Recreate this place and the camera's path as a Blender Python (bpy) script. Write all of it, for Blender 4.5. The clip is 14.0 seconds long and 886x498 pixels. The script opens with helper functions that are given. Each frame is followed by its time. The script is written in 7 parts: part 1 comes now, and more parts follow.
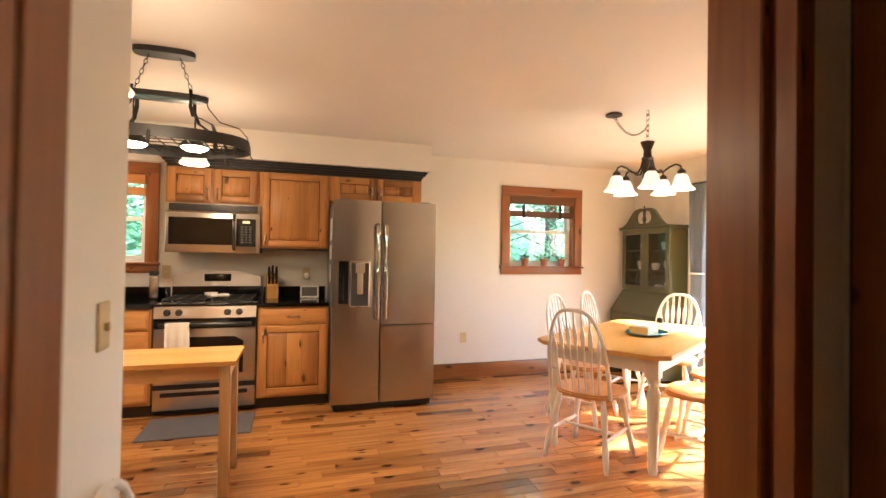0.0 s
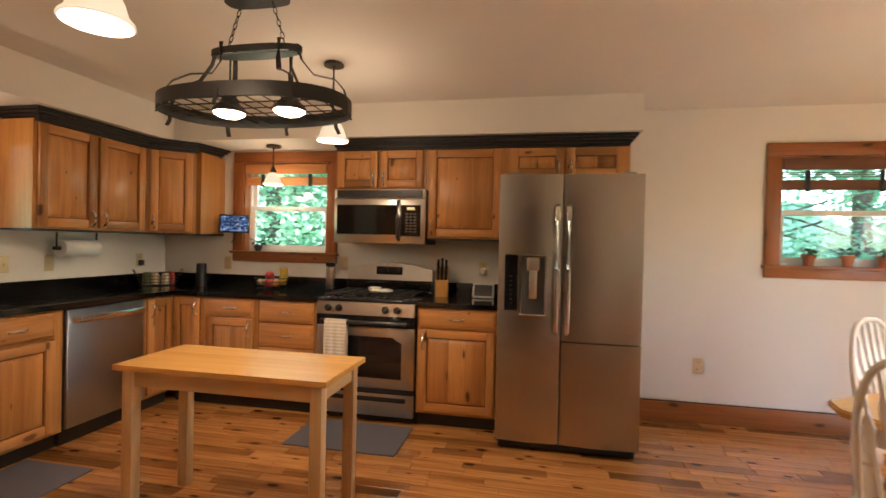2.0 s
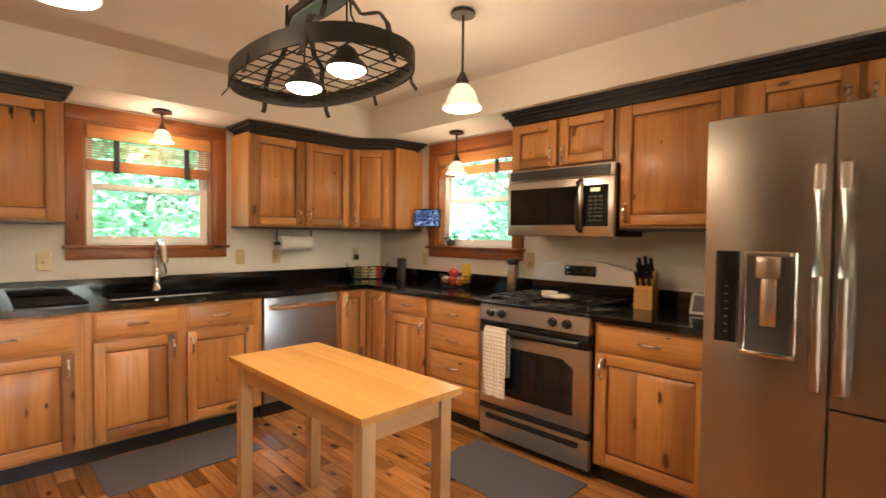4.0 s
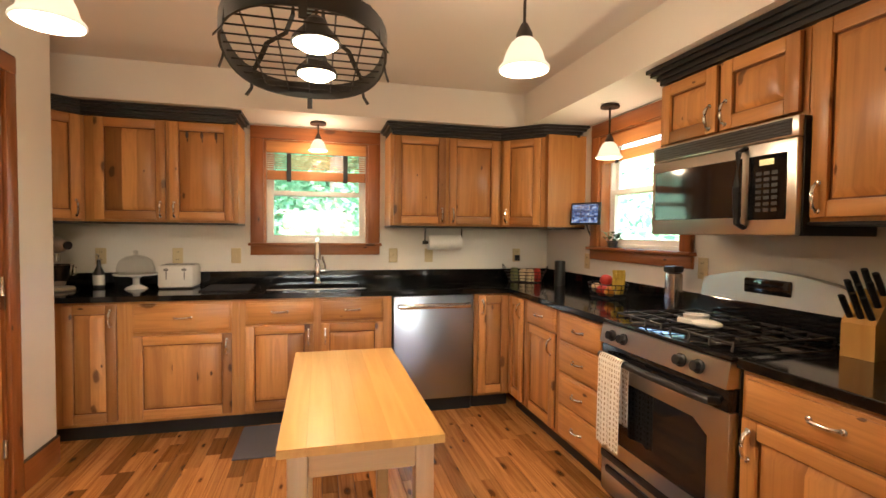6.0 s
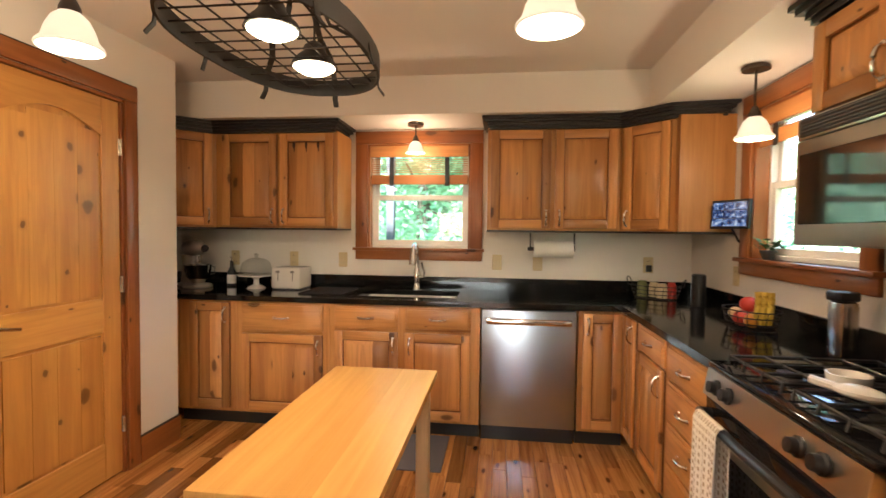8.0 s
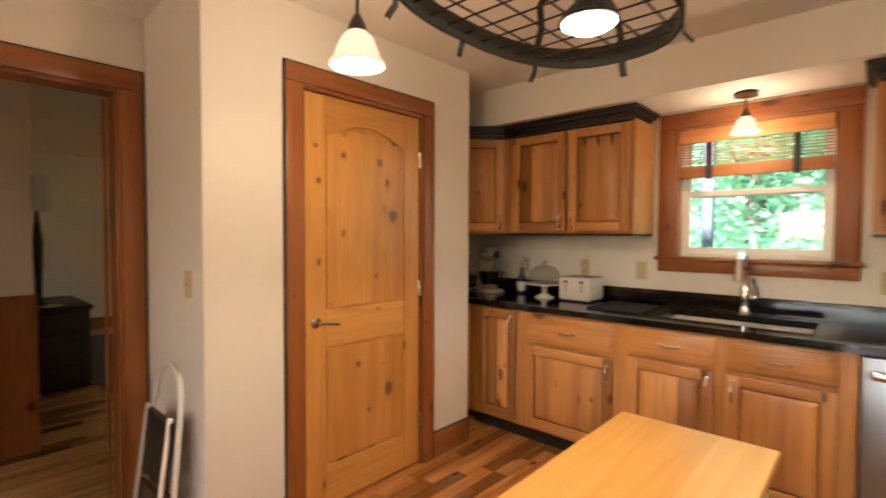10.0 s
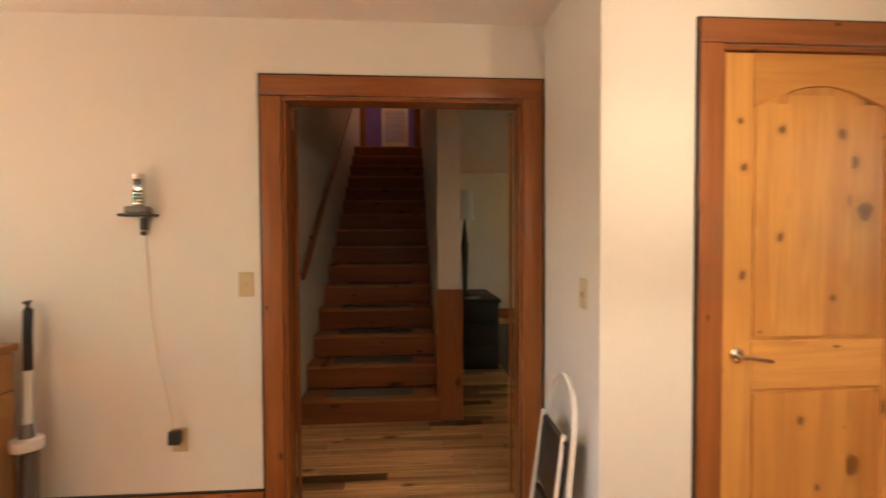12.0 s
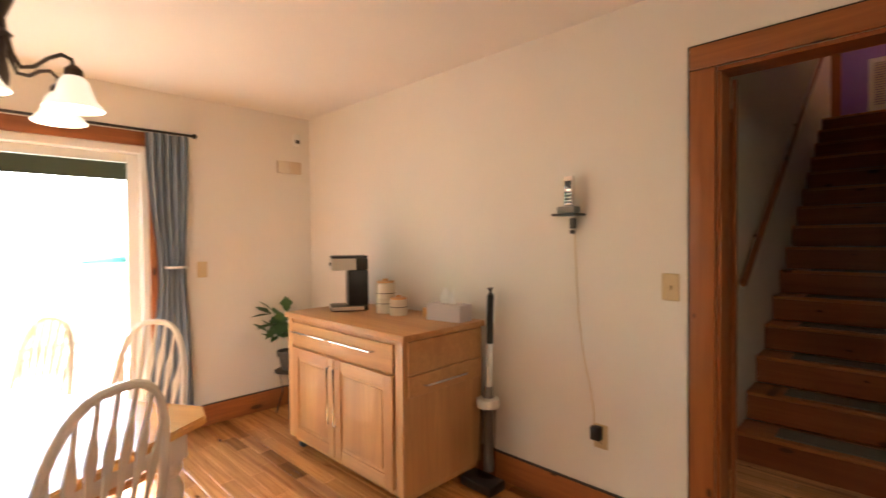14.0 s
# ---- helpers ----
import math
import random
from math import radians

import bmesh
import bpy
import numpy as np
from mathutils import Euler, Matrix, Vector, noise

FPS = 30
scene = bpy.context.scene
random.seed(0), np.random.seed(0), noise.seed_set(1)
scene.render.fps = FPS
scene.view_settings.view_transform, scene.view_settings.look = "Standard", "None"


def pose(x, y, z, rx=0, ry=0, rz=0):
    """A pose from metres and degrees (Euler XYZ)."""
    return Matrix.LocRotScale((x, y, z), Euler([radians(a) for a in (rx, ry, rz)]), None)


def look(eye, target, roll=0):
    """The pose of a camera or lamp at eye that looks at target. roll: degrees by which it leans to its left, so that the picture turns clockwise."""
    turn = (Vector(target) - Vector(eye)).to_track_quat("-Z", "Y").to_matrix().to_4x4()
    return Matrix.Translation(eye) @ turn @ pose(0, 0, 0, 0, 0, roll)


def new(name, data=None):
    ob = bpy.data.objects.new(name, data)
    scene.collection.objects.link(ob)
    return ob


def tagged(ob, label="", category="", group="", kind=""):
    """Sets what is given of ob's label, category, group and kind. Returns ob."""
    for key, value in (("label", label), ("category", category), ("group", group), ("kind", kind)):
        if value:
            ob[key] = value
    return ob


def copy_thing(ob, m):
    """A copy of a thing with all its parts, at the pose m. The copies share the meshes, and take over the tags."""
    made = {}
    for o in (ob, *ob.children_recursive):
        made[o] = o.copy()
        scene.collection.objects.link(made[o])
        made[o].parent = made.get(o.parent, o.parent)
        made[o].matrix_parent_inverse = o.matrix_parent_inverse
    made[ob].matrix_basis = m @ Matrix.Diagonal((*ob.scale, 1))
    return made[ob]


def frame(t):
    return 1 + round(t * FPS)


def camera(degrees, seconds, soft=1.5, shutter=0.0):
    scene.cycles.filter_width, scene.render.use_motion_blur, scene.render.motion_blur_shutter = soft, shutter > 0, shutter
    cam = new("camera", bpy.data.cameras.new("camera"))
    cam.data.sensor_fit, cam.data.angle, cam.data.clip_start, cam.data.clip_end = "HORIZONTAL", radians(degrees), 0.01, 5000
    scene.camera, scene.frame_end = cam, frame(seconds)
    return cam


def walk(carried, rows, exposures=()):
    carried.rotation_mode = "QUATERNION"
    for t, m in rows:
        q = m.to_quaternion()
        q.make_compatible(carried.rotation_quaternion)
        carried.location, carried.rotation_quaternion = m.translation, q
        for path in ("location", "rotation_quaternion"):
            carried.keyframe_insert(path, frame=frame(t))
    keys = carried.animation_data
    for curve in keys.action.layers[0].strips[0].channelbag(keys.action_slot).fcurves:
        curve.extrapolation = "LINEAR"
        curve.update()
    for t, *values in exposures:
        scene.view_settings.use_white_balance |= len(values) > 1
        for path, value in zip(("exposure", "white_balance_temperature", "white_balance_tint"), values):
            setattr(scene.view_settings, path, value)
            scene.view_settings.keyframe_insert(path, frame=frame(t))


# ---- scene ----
cam = camera(85.9, 14.0, soft=1.5, shutter=0.4)
# seconds, x, y, z, yaw, pitch, roll
PATH = [
    (0.0, 3.073, -0.843, 1.341, -17.35, 0.78, 0.92),
    (0.5, 3.258, -0.585, 1.355, -13.60, 0.43, 1.23),
    (1.0, 3.359, -0.327, 1.351, -6.96, 0.28, 1.14),
    (1.5, 3.515, -0.128, 1.342, 2.31, 0.05, 1.09),
    (2.0, 3.637, 0.125, 1.336, 11.24, -0.56, 1.28),
    (2.5, 3.722, 0.396, 1.332, 17.38, -0.91, 1.26),
    (3.0, 3.848, 0.616, 1.331, 25.16, -1.08, 0.90),
    (3.5, 3.955, 0.844, 1.330, 35.21, -1.37, 0.68),
    (4.0, 3.997, 1.107, 1.325, 44.75, -1.57, 0.69),
    (4.2, 4.024, 1.221, 1.320, 49.10, -1.52, 0.73),
    (6.3, 4.096, 2.230, 1.337, 78.74, -1.95, 0.41),
    (6.5, 4.090, 2.321, 1.341, 80.94, -1.86, 0.30),
    (7.0, 4.068, 2.495, 1.344, 86.34, -1.76, 0.38),
    (7.2, 4.031, 2.554, 1.345, 88.46, -1.82, 0.40),
    (9.3, 3.484, 2.783, 1.394, 115.84, -1.76, 0.43),
    (9.5, 3.466, 2.734, 1.382, 120.06, -1.61, 0.26),
    (10.0, 3.395, 2.638, 1.377, 132.40, -1.84, 0.23),
    (10.5, 3.362, 2.500, 1.377, 143.95, -1.59, 0.04),
    (11.0, 3.330, 2.425, 1.380, 154.16, -1.74, 0.05),
    (11.5, 3.331, 2.375, 1.385, 163.74, -1.60, -0.02),
    (12.0, 3.319, 2.297, 1.388, 175.86, -1.61, -0.26),
    (12.5, 3.301, 2.214, 1.388, 188.58, -1.50, -0.37),
    (13.0, 3.323, 2.160, 1.384, 200.59, -1.37, -0.53),
    (13.5, 3.338, 2.128, 1.379, 213.06, -1.11, -0.50),
    (14.0, 3.354, 2.104, 1.374, 224.65, -1.16, -0.56),
]
EXPOSURES = [(0.0, 4.05, 6400, 10), (0.5, 3.72, 6400, 10), (1.0, 3.48, 6200, 10), (1.5, 3.38, 6350, 10), (2.0, 3.38, 6350, 10), (3.0, 3.55, 6350, 10), (4.0, 3.75, 6450, 10), (6.5, 3.78, 6450, 10), (9.5, 3.6, 6450, 10), (10.0, 3.65, 6450, 10), (11.0, 3.85, 6300, 10), (12.5, 4.12, 6350, 10), (13.0, 4.33, 6000, 10), (13.5, 4.25, 6000, 10), (14.0, 3.68, 6050, 10)]
walk(cam, [(t, look((x, y, z), (x - math.sin(radians(a)) * math.cos(radians(p)), y + math.cos(radians(a)) * math.cos(radians(p)), z + math.sin(radians(p))), r)) for t, x, y, z, a, p, r in PATH], EXPOSURES)

# ---- light ----
world = bpy.data.worlds.new("sky")
scene.world = world
world.use_nodes = True
sky = world.node_tree.nodes.new("ShaderNodeTexSky")
sky.sky_type, sky.sun_disc = "NISHITA", False
sky.sun_elevation, sky.sun_rotation = radians(41), radians(96)
world.node_tree.links.new(sky.outputs[0], world.node_tree.nodes["Background"].inputs[0])
world.node_tree.nodes["Background"].inputs[1].default_value = 0.15


def lamp(name, kind, m, energy, colour, **more):
    data = bpy.data.lights.new(name, kind)
    data.energy, data.color = energy, colour
    ob = new(name, data)
    ob.matrix_world = m
    for key, value in more.items():
        if key == "size":
            data.size = value
        if key == "size_y":
            data.shape, data.size_y = "RECTANGLE", value
        if key == "radius":
            data.shadow_soft_size = value
        if key == "angle":
            data.angle = radians(value)
    return ob


lamp("sun", "SUN", look((20, 0.5, 13), (5, 2, 0)), 3.6, (1, 0.95, 0.87), angle=4)
WARM = (1.0, 0.74, 0.5)

# ---- materials ----


def material(name, colour, rough=0.5, metal=0.0):
    m = bpy.data.materials.new(name)
    m.use_nodes = True
    b = m.node_tree.nodes["Principled BSDF"]
    b.inputs["Base Color"].default_value = (*colour, 1)
    b.inputs["Roughness"].default_value = rough
    b.inputs["Metallic"].default_value = metal
    return m


def add(m, kind, **values):
    n = m.node_tree.nodes.new(kind)
    for k, v in values.items():
        n.inputs[k.replace("_", " ")].default_value = v
    return n


def join(m, a, b):
    m.node_tree.links.new(a, b)


def ramp(m, factor, stops):
    n = m.node_tree.nodes.new("ShaderNodeValToRGB")
    while len(n.color_ramp.elements) < len(stops):
        n.color_ramp.elements.new(0.5)
    for e, (p, c) in zip(n.color_ramp.elements, stops):
        e.position, e.color = p, (*c, 1)
    join(m, factor, n.inputs[0])
    return n.outputs[0]


def mix(m, factor, a, b, mode="MIX"):
    n = m.node_tree.nodes.new("ShaderNodeMix")
    n.data_type, n.blend_type = "RGBA", mode
    for value, socket in ((factor, n.inputs[0]), (a, n.inputs[6]), (b, n.inputs[7])):
        if isinstance(value, (int, float)):
            socket.default_value = value
        elif isinstance(value, tuple):
            socket.default_value = (*value, 1)
        else:
            join(m, value, socket)
    return n.outputs[2]


def coords(m, scale=(1, 1, 1), shift=True):
    c, mp = add(m, "ShaderNodeTexCoord"), add(m, "ShaderNodeMapping", Scale=scale)
    join(m, c.outputs["Object"], mp.inputs[0])
    if shift:
        o, v = add(m, "ShaderNodeObjectInfo"), add(m, "ShaderNodeVectorMath")
        v.operation = "SCALE"
        v.inputs[0].default_value = (7.3, 3.1, 5.7)
        join(m, o.outputs["Random"], v.inputs["Scale"])
        join(m, v.outputs[0], mp.inputs["Location"])
    return mp.outputs[0]


def bump(m, height, strength=0.2, distance=0.002):
    n = add(m, "ShaderNodeBump", Strength=strength, Distance=distance)
    join(m, height, n.inputs["Height"])
    join(m, n.outputs[0], m.node_tree.nodes["Principled BSDF"].inputs["Normal"])


def base(m):
    return m.node_tree.nodes["Principled BSDF"].inputs["Base Color"]


def wood(name, dark, light, streak, axis="z", rough=0.38, knots=0.0, island=False, spread=0.5, coat=0.0, flat=False, knot_z=3.0, grain=0.6, wide=22):
    """Board wood with the grain along one axis; each board has a tone of its own."""
    m = material(name, light, rough)
    k = {"x": (1.2, wide, wide), "y": (wide, 1.2, wide), "z": (wide, wide, 1.2)}[axis]
    v = coords(m, k)
    n1 = add(m, "ShaderNodeTexNoise", Scale=1.0, Detail=6.0, Roughness=0.6, Distortion=1.6)
    join(m, v, n1.inputs["Vector"])
    n2 = add(m, "ShaderNodeTexNoise", Scale=0.22, Detail=3.0, Roughness=0.55, Distortion=0.4)
    join(m, v, n2.inputs["Vector"])
    soft_dark = tuple(grain * a + (1 - grain) * b for a, b in zip(dark, light))
    c = ramp(m, n1.outputs[0], [(0.28, soft_dark), (0.55, light), (0.75, tuple(min(1, a * 1.1) for a in light))])
    c = mix(m, ramp(m, n2.outputs[0], [(0.52, (0, 0, 0)), (0.72, (0.7, 0.7, 0.7))]), c, streak)
    if knots:
        sx, cx = add(m, "ShaderNodeSeparateXYZ"), add(m, "ShaderNodeCombineXYZ")
        join(m, coords(m, {"x": (2.4, 6, 6), "y": (6, 2.4, 6), "z": (6, 6, knot_z)}[axis]), sx.inputs[0])
        join(m, sx.outputs[0], cx.inputs[0])
        join(m, sx.outputs[1 if flat else 2], cx.inputs[1])
        vo = add(m, "ShaderNodeTexVoronoi", Scale=0.8)
        vo.voronoi_dimensions = "2D"
        join(m, cx.outputs[0], vo.inputs["Vector"])
        # each knot has a size of its own, many too small to see
        rs = add(m, "ShaderNodeSeparateXYZ")
        join(m, vo.outputs["Color"], rs.inputs[0])
        size = add(m, "ShaderNodeMapRange", From_Min=0.3, From_Max=1.0, To_Min=0.15, To_Max=1.3)
        join(m, rs.outputs[0], size.inputs[0])
        wob = add(m, "ShaderNodeTexNoise", Scale=5.0, Detail=3.0)
        join(m, cx.outputs[0], wob.inputs["Vector"])
        d0 = add(m, "ShaderNodeMath")
        d0.operation = "MULTIPLY_ADD"
        join(m, wob.outputs[0], d0.inputs[0])
        d0.inputs[1].default_value = 0.12
        join(m, vo.outputs["Distance"], d0.inputs[2])
        d2 = add(m, "ShaderNodeMath")
        d2.operation = "SUBTRACT"
        join(m, d0.outputs[0], d2.inputs[0])
        d2.inputs[1].default_value = 0.062
        d1 = add(m, "ShaderNodeMath")
        d1.operation = "DIVIDE"
        join(m, d2.outputs[0], d1.inputs[0])
        join(m, size.outputs[0], d1.inputs[1])
        halo = ramp(m, d1.outputs[0], [(0.12 * knots, (0.55, 0.55, 0.55)), (0.42 * knots, (0, 0, 0))])
        c = mix(m, halo, c, tuple(0.75 * a for a in soft_dark))
        kn = ramp(m, d1.outputs[0], [(0.0, (1, 1, 1)), (0.14 * knots, (0.85, 0.85, 0.85)), (0.2 * knots, (0, 0, 0))])
        c = mix(m, kn, c, tuple(a * 0.38 for a in dark))
    if island:
        r = add(m, "ShaderNodeNewGeometry").outputs["Random Per Island"]
    else:
        r = add(m, "ShaderNodeObjectInfo").outputs["Random"]
    lo, hi = 1 - spread * 0.6, 1 + spread * 0.28
    c = mix(m, 1.0, c, ramp(m, r, [(0.0, (lo, lo * 0.9, lo * 0.82)), (0.3, (1, 0.97, 0.93)), (1.0, (hi, hi, hi))]), "MULTIPLY")
    join(m, c, base(m))
    bump(m, n1.outputs[0], 0.12, 0.001)
    m.node_tree.nodes["Principled BSDF"].inputs["Coat Weight"].default_value = coat
    return m


def paint(name, colour, rough=0.6, rel=0.05, scale=60.0):
    m = material(name, colour, rough)
    v = coords(m, shift=False)
    n = add(m, "ShaderNodeTexNoise", Scale=scale, Detail=4.0)
    join(m, v, n.inputs["Vector"])
    w = add(m, "ShaderNodeTexNoise", Scale=1.3, Detail=3.0)
    join(m, v, w.inputs["Vector"])
    join(m, mix(m, w.outputs[0], tuple(a * 0.94 for a in colour), tuple(min(1, a * 1.04) for a in colour)), base(m))
    bump(m, n.outputs[0], rel, 0.003)
    return m


def brushed(name, colour, rough, axis):
    m = material(name, colour, rough, 1.0)
    v = coords(m, {"x": (2, 400, 400), "z": (400, 400, 2)}[axis])
    n = add(m, "ShaderNodeTexNoise", Scale=1.0, Detail=2.0)
    join(m, v, n.inputs["Vector"])
    r = add(m, "ShaderNodeMapRange", To_Min=rough - 0.004, To_Max=rough + 0.004)
    join(m, n.outputs[0], r.inputs[0])
    join(m, r.outputs[0], m.node_tree.nodes["Principled BSDF"].inputs["Roughness"])
    return m


def glow(name, colour, strength):
    m = material(name, (0.9, 0.88, 0.84), 0.3)
    b = m.node_tree.nodes["Principled BSDF"]
    b.inputs["Emission Color"].default_value, b.inputs["Emission Strength"].default_value = (*colour, 1), strength
    return m


def clear(name, colour=(1, 1, 1)):
    """Thin clear glass: see-through, with a Fresnel gloss."""
    m = bpy.data.materials.new(name)
    m.use_nodes = True
    m.node_tree.nodes.remove(m.node_tree.nodes["Principled BSDF"])
    t, g, f, x, w = (add(m, "ShaderNode" + k) for k in ("BsdfTransparent", "BsdfGlossy", "LayerWeight", "MixShader", "Math"))
    t.inputs[0].default_value, g.inputs["Roughness"].default_value, f.inputs[0].default_value = (*colour, 1), 0.03, 0.5
    w.operation = "POWER"
    w.inputs[1].default_value = 4.0
    k = add(m, "ShaderNodeMapRange", To_Min=0.035, To_Max=0.6)
    join(m, f.outputs["Facing"], w.inputs[0])
    join(m, w.outputs[0], k.inputs[0])
    join(m, k.outputs[0], x.inputs[0])
    join(m, t.outputs[0], x.inputs[1])
    join(m, g.outputs[0], x.inputs[2])
    join(m, x.outputs[0], m.node_tree.nodes["Material Output"].inputs[0])
    return m


WALL = paint("wall_paint", (0.80, 0.76, 0.695), 0.55)
CEIL = paint("ceiling_paint", (0.80, 0.76, 0.71), 0.8, 0.1, 40)
PURPLE = paint("purple_paint", (0.30, 0.20, 0.62), 0.6)
HICK = {a: wood("hickory_" + a, (0.31, 0.125, 0.036), (0.55, 0.265, 0.085), (0.26, 0.098, 0.028), a, 0.34, 0.42, spread=0.8) for a in "xyz"}
HICKP = {"z": wood("hickory_plain", (0.32, 0.13, 0.036), (0.53, 0.26, 0.08), (0.40, 0.17, 0.05), "z", 0.34, spread=0.4)}
# darker wood of the door backs, which shows in the panel grooves
GROOVE = {"z": wood("dark_groove_wood", (0.13, 0.045, 0.012), (0.22, 0.085, 0.024), (0.11, 0.035, 0.01), "z", 0.45, spread=0.2)}
DARKKNOT = paint("dark_knot_wood", (0.05, 0.018, 0.007), 0.5, 0.3, 300)
TRIM = {a: wood("pine_trim_" + a, (0.18, 0.055, 0.015), (0.31, 0.108, 0.03), (0.16, 0.046, 0.012), a, 0.33, 0.5, spread=0.3) for a in "xyz"}
PINE = {a: wood("knotty_pine_" + a, (0.48, 0.21, 0.052), (0.66, 0.34, 0.09), (0.45, 0.18, 0.042), a, 0.35, 0.68, spread=0.2, knot_z=5.0) for a in "xz"}
MAPLE = {a: wood("table_maple_" + a, (0.56, 0.29, 0.08), (0.66, 0.37, 0.11), (0.54, 0.29, 0.085), a, 0.27, spread=0.2) for a in "xyz"}
PALE_MAPLE = {a: wood("pale_maple_" + a, (0.50, 0.32, 0.15), (0.62, 0.42, 0.21), (0.48, 0.30, 0.14), a, 0.4, spread=0.15) for a in "xyz"}
CART = {a: wood("cart_oak_" + a, (0.42, 0.22, 0.085), (0.56, 0.31, 0.125), (0.40, 0.20, 0.075), a, 0.4, spread=0.15) for a in "xz"}
PLANK = wood("floor_plank", (0.27, 0.10, 0.028), (0.53, 0.25, 0.078), (0.13, 0.045, 0.014), "x", 0.2, 0.3, spread=1.0, coat=0.25, flat=True, grain=1.0, wide=30)
PLANKS = wood("floor_planks", (0.27, 0.10, 0.028), (0.53, 0.25, 0.078), (0.13, 0.045, 0.014), "x", 0.2, 0.3, island=True, spread=1.0, coat=0.25, flat=True, grain=1.0, wide=30)
PLANKSY = wood("hall_planks", (0.30, 0.13, 0.045), (0.62, 0.38, 0.18), (0.16, 0.06, 0.02), "x", 0.3, 0.4, island=True, spread=1.35, flat=True, grain=1.0, wide=30)
STAIR = wood("stair_pine", (0.20, 0.06, 0.018), (0.33, 0.115, 0.035), (0.16, 0.045, 0.012), "x", 0.35, 0.5, spread=0.3)
OAKBLIND = wood("blind_wood", (0.34, 0.13, 0.04), (0.50, 0.22, 0.07), (0.30, 0.11, 0.035), "x", 0.5, spread=0.4)
DARKBLIND = wood("dark_blind", (0.10, 0.035, 0.015), (0.18, 0.07, 0.03), (0.08, 0.03, 0.012), "x", 0.5, spread=0.3)
BLACKTRIM = paint("black_trim_paint", (0.012, 0.011, 0.011), 0.35)
IRON = paint("black_iron", (0.018, 0.016, 0.015), 0.45, 0.2, 200)
BRONZE = paint("oiled_bronze", (0.045, 0.03, 0.022), 0.4, 0.1, 200)
STEEL = brushed("stainless_steel", (0.45, 0.42, 0.385), 0.27, "z")
STEELX = brushed("stainless_steel_wide", (0.62, 0.58, 0.53), 0.28, "x")
CHROME = material("chrome", (0.75, 0.73, 0.70), 0.12, 1.0)
SINKSTEEL = brushed("satin_sink_steel", (0.78, 0.76, 0.73), 0.45, "x")
# the blue in this colour stands in for daylight reflected on the dishwasher
TINTEDSTEEL = brushed("daylight_tinted_steel", (0.40, 0.45, 0.53), 0.29, "z")
SATIN = brushed("satin_backguard_steel", (0.50, 0.47, 0.43), 0.42, "x")
PULLS = material("polished_nickel", (0.84, 0.82, 0.79), 0.2, 1.0)
NICKEL = material("nickel", (0.62, 0.56, 0.48), 0.25, 1.0)
# paler than the risers: worn wood, plus light caught on the edges as colour
TREAD = wood("stair_tread", (0.30, 0.11, 0.033), (0.50, 0.215, 0.068), (0.24, 0.09, 0.025), "x", 0.35, 0.3, spread=0.2)
MIXER = material("mixer_enamel", (0.52, 0.49, 0.45), 0.3, 0.4)
BLACKGLASS = material("black_glass", (0.01, 0.01, 0.011), 0.06)
BLACKPLASTIC = material("black_plastic", (0.016, 0.016, 0.017), 0.32)
DARKGREY = material("dark_grey_plastic", (0.06, 0.06, 0.062), 0.4)
GREYBOX = paint("grey_enamel", (0.22, 0.21, 0.20), 0.4)
WHITE = material("white_ceramic", (0.80, 0.77, 0.72), 0.2)
VINYL = material("white_vinyl", (0.80, 0.79, 0.76), 0.35)
CHAIRPAINT = paint("white_chair_paint", (0.80, 0.76, 0.70), 0.32, 0.03)
CREAM = material("almond_plastic", (0.62, 0.50, 0.29), 0.35)
PAPER = paint("paper", (0.82, 0.80, 0.77), 0.85, 0.15, 150)
GREEN = paint("sage_green_paint", (0.088, 0.088, 0.038), 0.4, 0.05)
CURTAIN = paint("blue_grey_linen", (0.20, 0.25, 0.32), 0.9, 0.3, 300)
RUG = paint("grey_mat", (0.125, 0.12, 0.14), 0.95, 0.6, 120)
SLATE = paint("tread_mat", (0.19, 0.19, 0.155), 0.95, 0.6, 160)
TERRA = paint("terracotta", (0.42, 0.15, 0.075), 0.8)
LEAF = paint("leaf", (0.05, 0.12, 0.035), 0.5)
TEAL = paint("teal_glaze", (0.05, 0.24, 0.27), 0.25)
SHADE = glow("lit_glass_shade", (1.0, 0.83, 0.60), 0.06)
BULB = glow("lit_bulb", (1.0, 0.82, 0.55), 2.2)
GLASS = clear("clear_glass", (0.88, 0.88, 0.86))
PANE = clear("window_glass")
SCREEN = material("lit_screen", (0.01, 0.015, 0.03), 0.2)
_n = add(SCREEN, "ShaderNodeTexNoise", Scale=45.0, Detail=3.0)
join(SCREEN, coords(SCREEN), _n.inputs["Vector"])
join(SCREEN, ramp(SCREEN, _n.outputs[0], [(0.4, (0.0, 0.001, 0.006)), (0.52, (0.006, 0.014, 0.035)), (0.66, (0.05, 0.06, 0.075))]), SCREEN.node_tree.nodes["Principled BSDF"].inputs["Emission Color"])
SCREEN.node_tree.nodes["Principled BSDF"].inputs["Emission Strength"].default_value = 0.8

GRANITE = material("black_granite", (0.008, 0.008, 0.009), 0.09)
_v = coords(GRANITE, shift=False)
_n = add(GRANITE, "ShaderNodeTexVoronoi", Scale=260.0)
join(GRANITE, _v, _n.inputs["Vector"])
_w = add(GRANITE, "ShaderNodeTexNoise", Scale=90.0, Detail=4.0)
join(GRANITE, _v, _w.inputs["Vector"])
join(GRANITE, mix(GRANITE, ramp(GRANITE, _w.outputs[0], [(0.55, (0, 0, 0)), (0.75, (1, 1, 1))]), (0.004, 0.0045, 0.005), (0.02, 0.021, 0.022)), base(GRANITE))

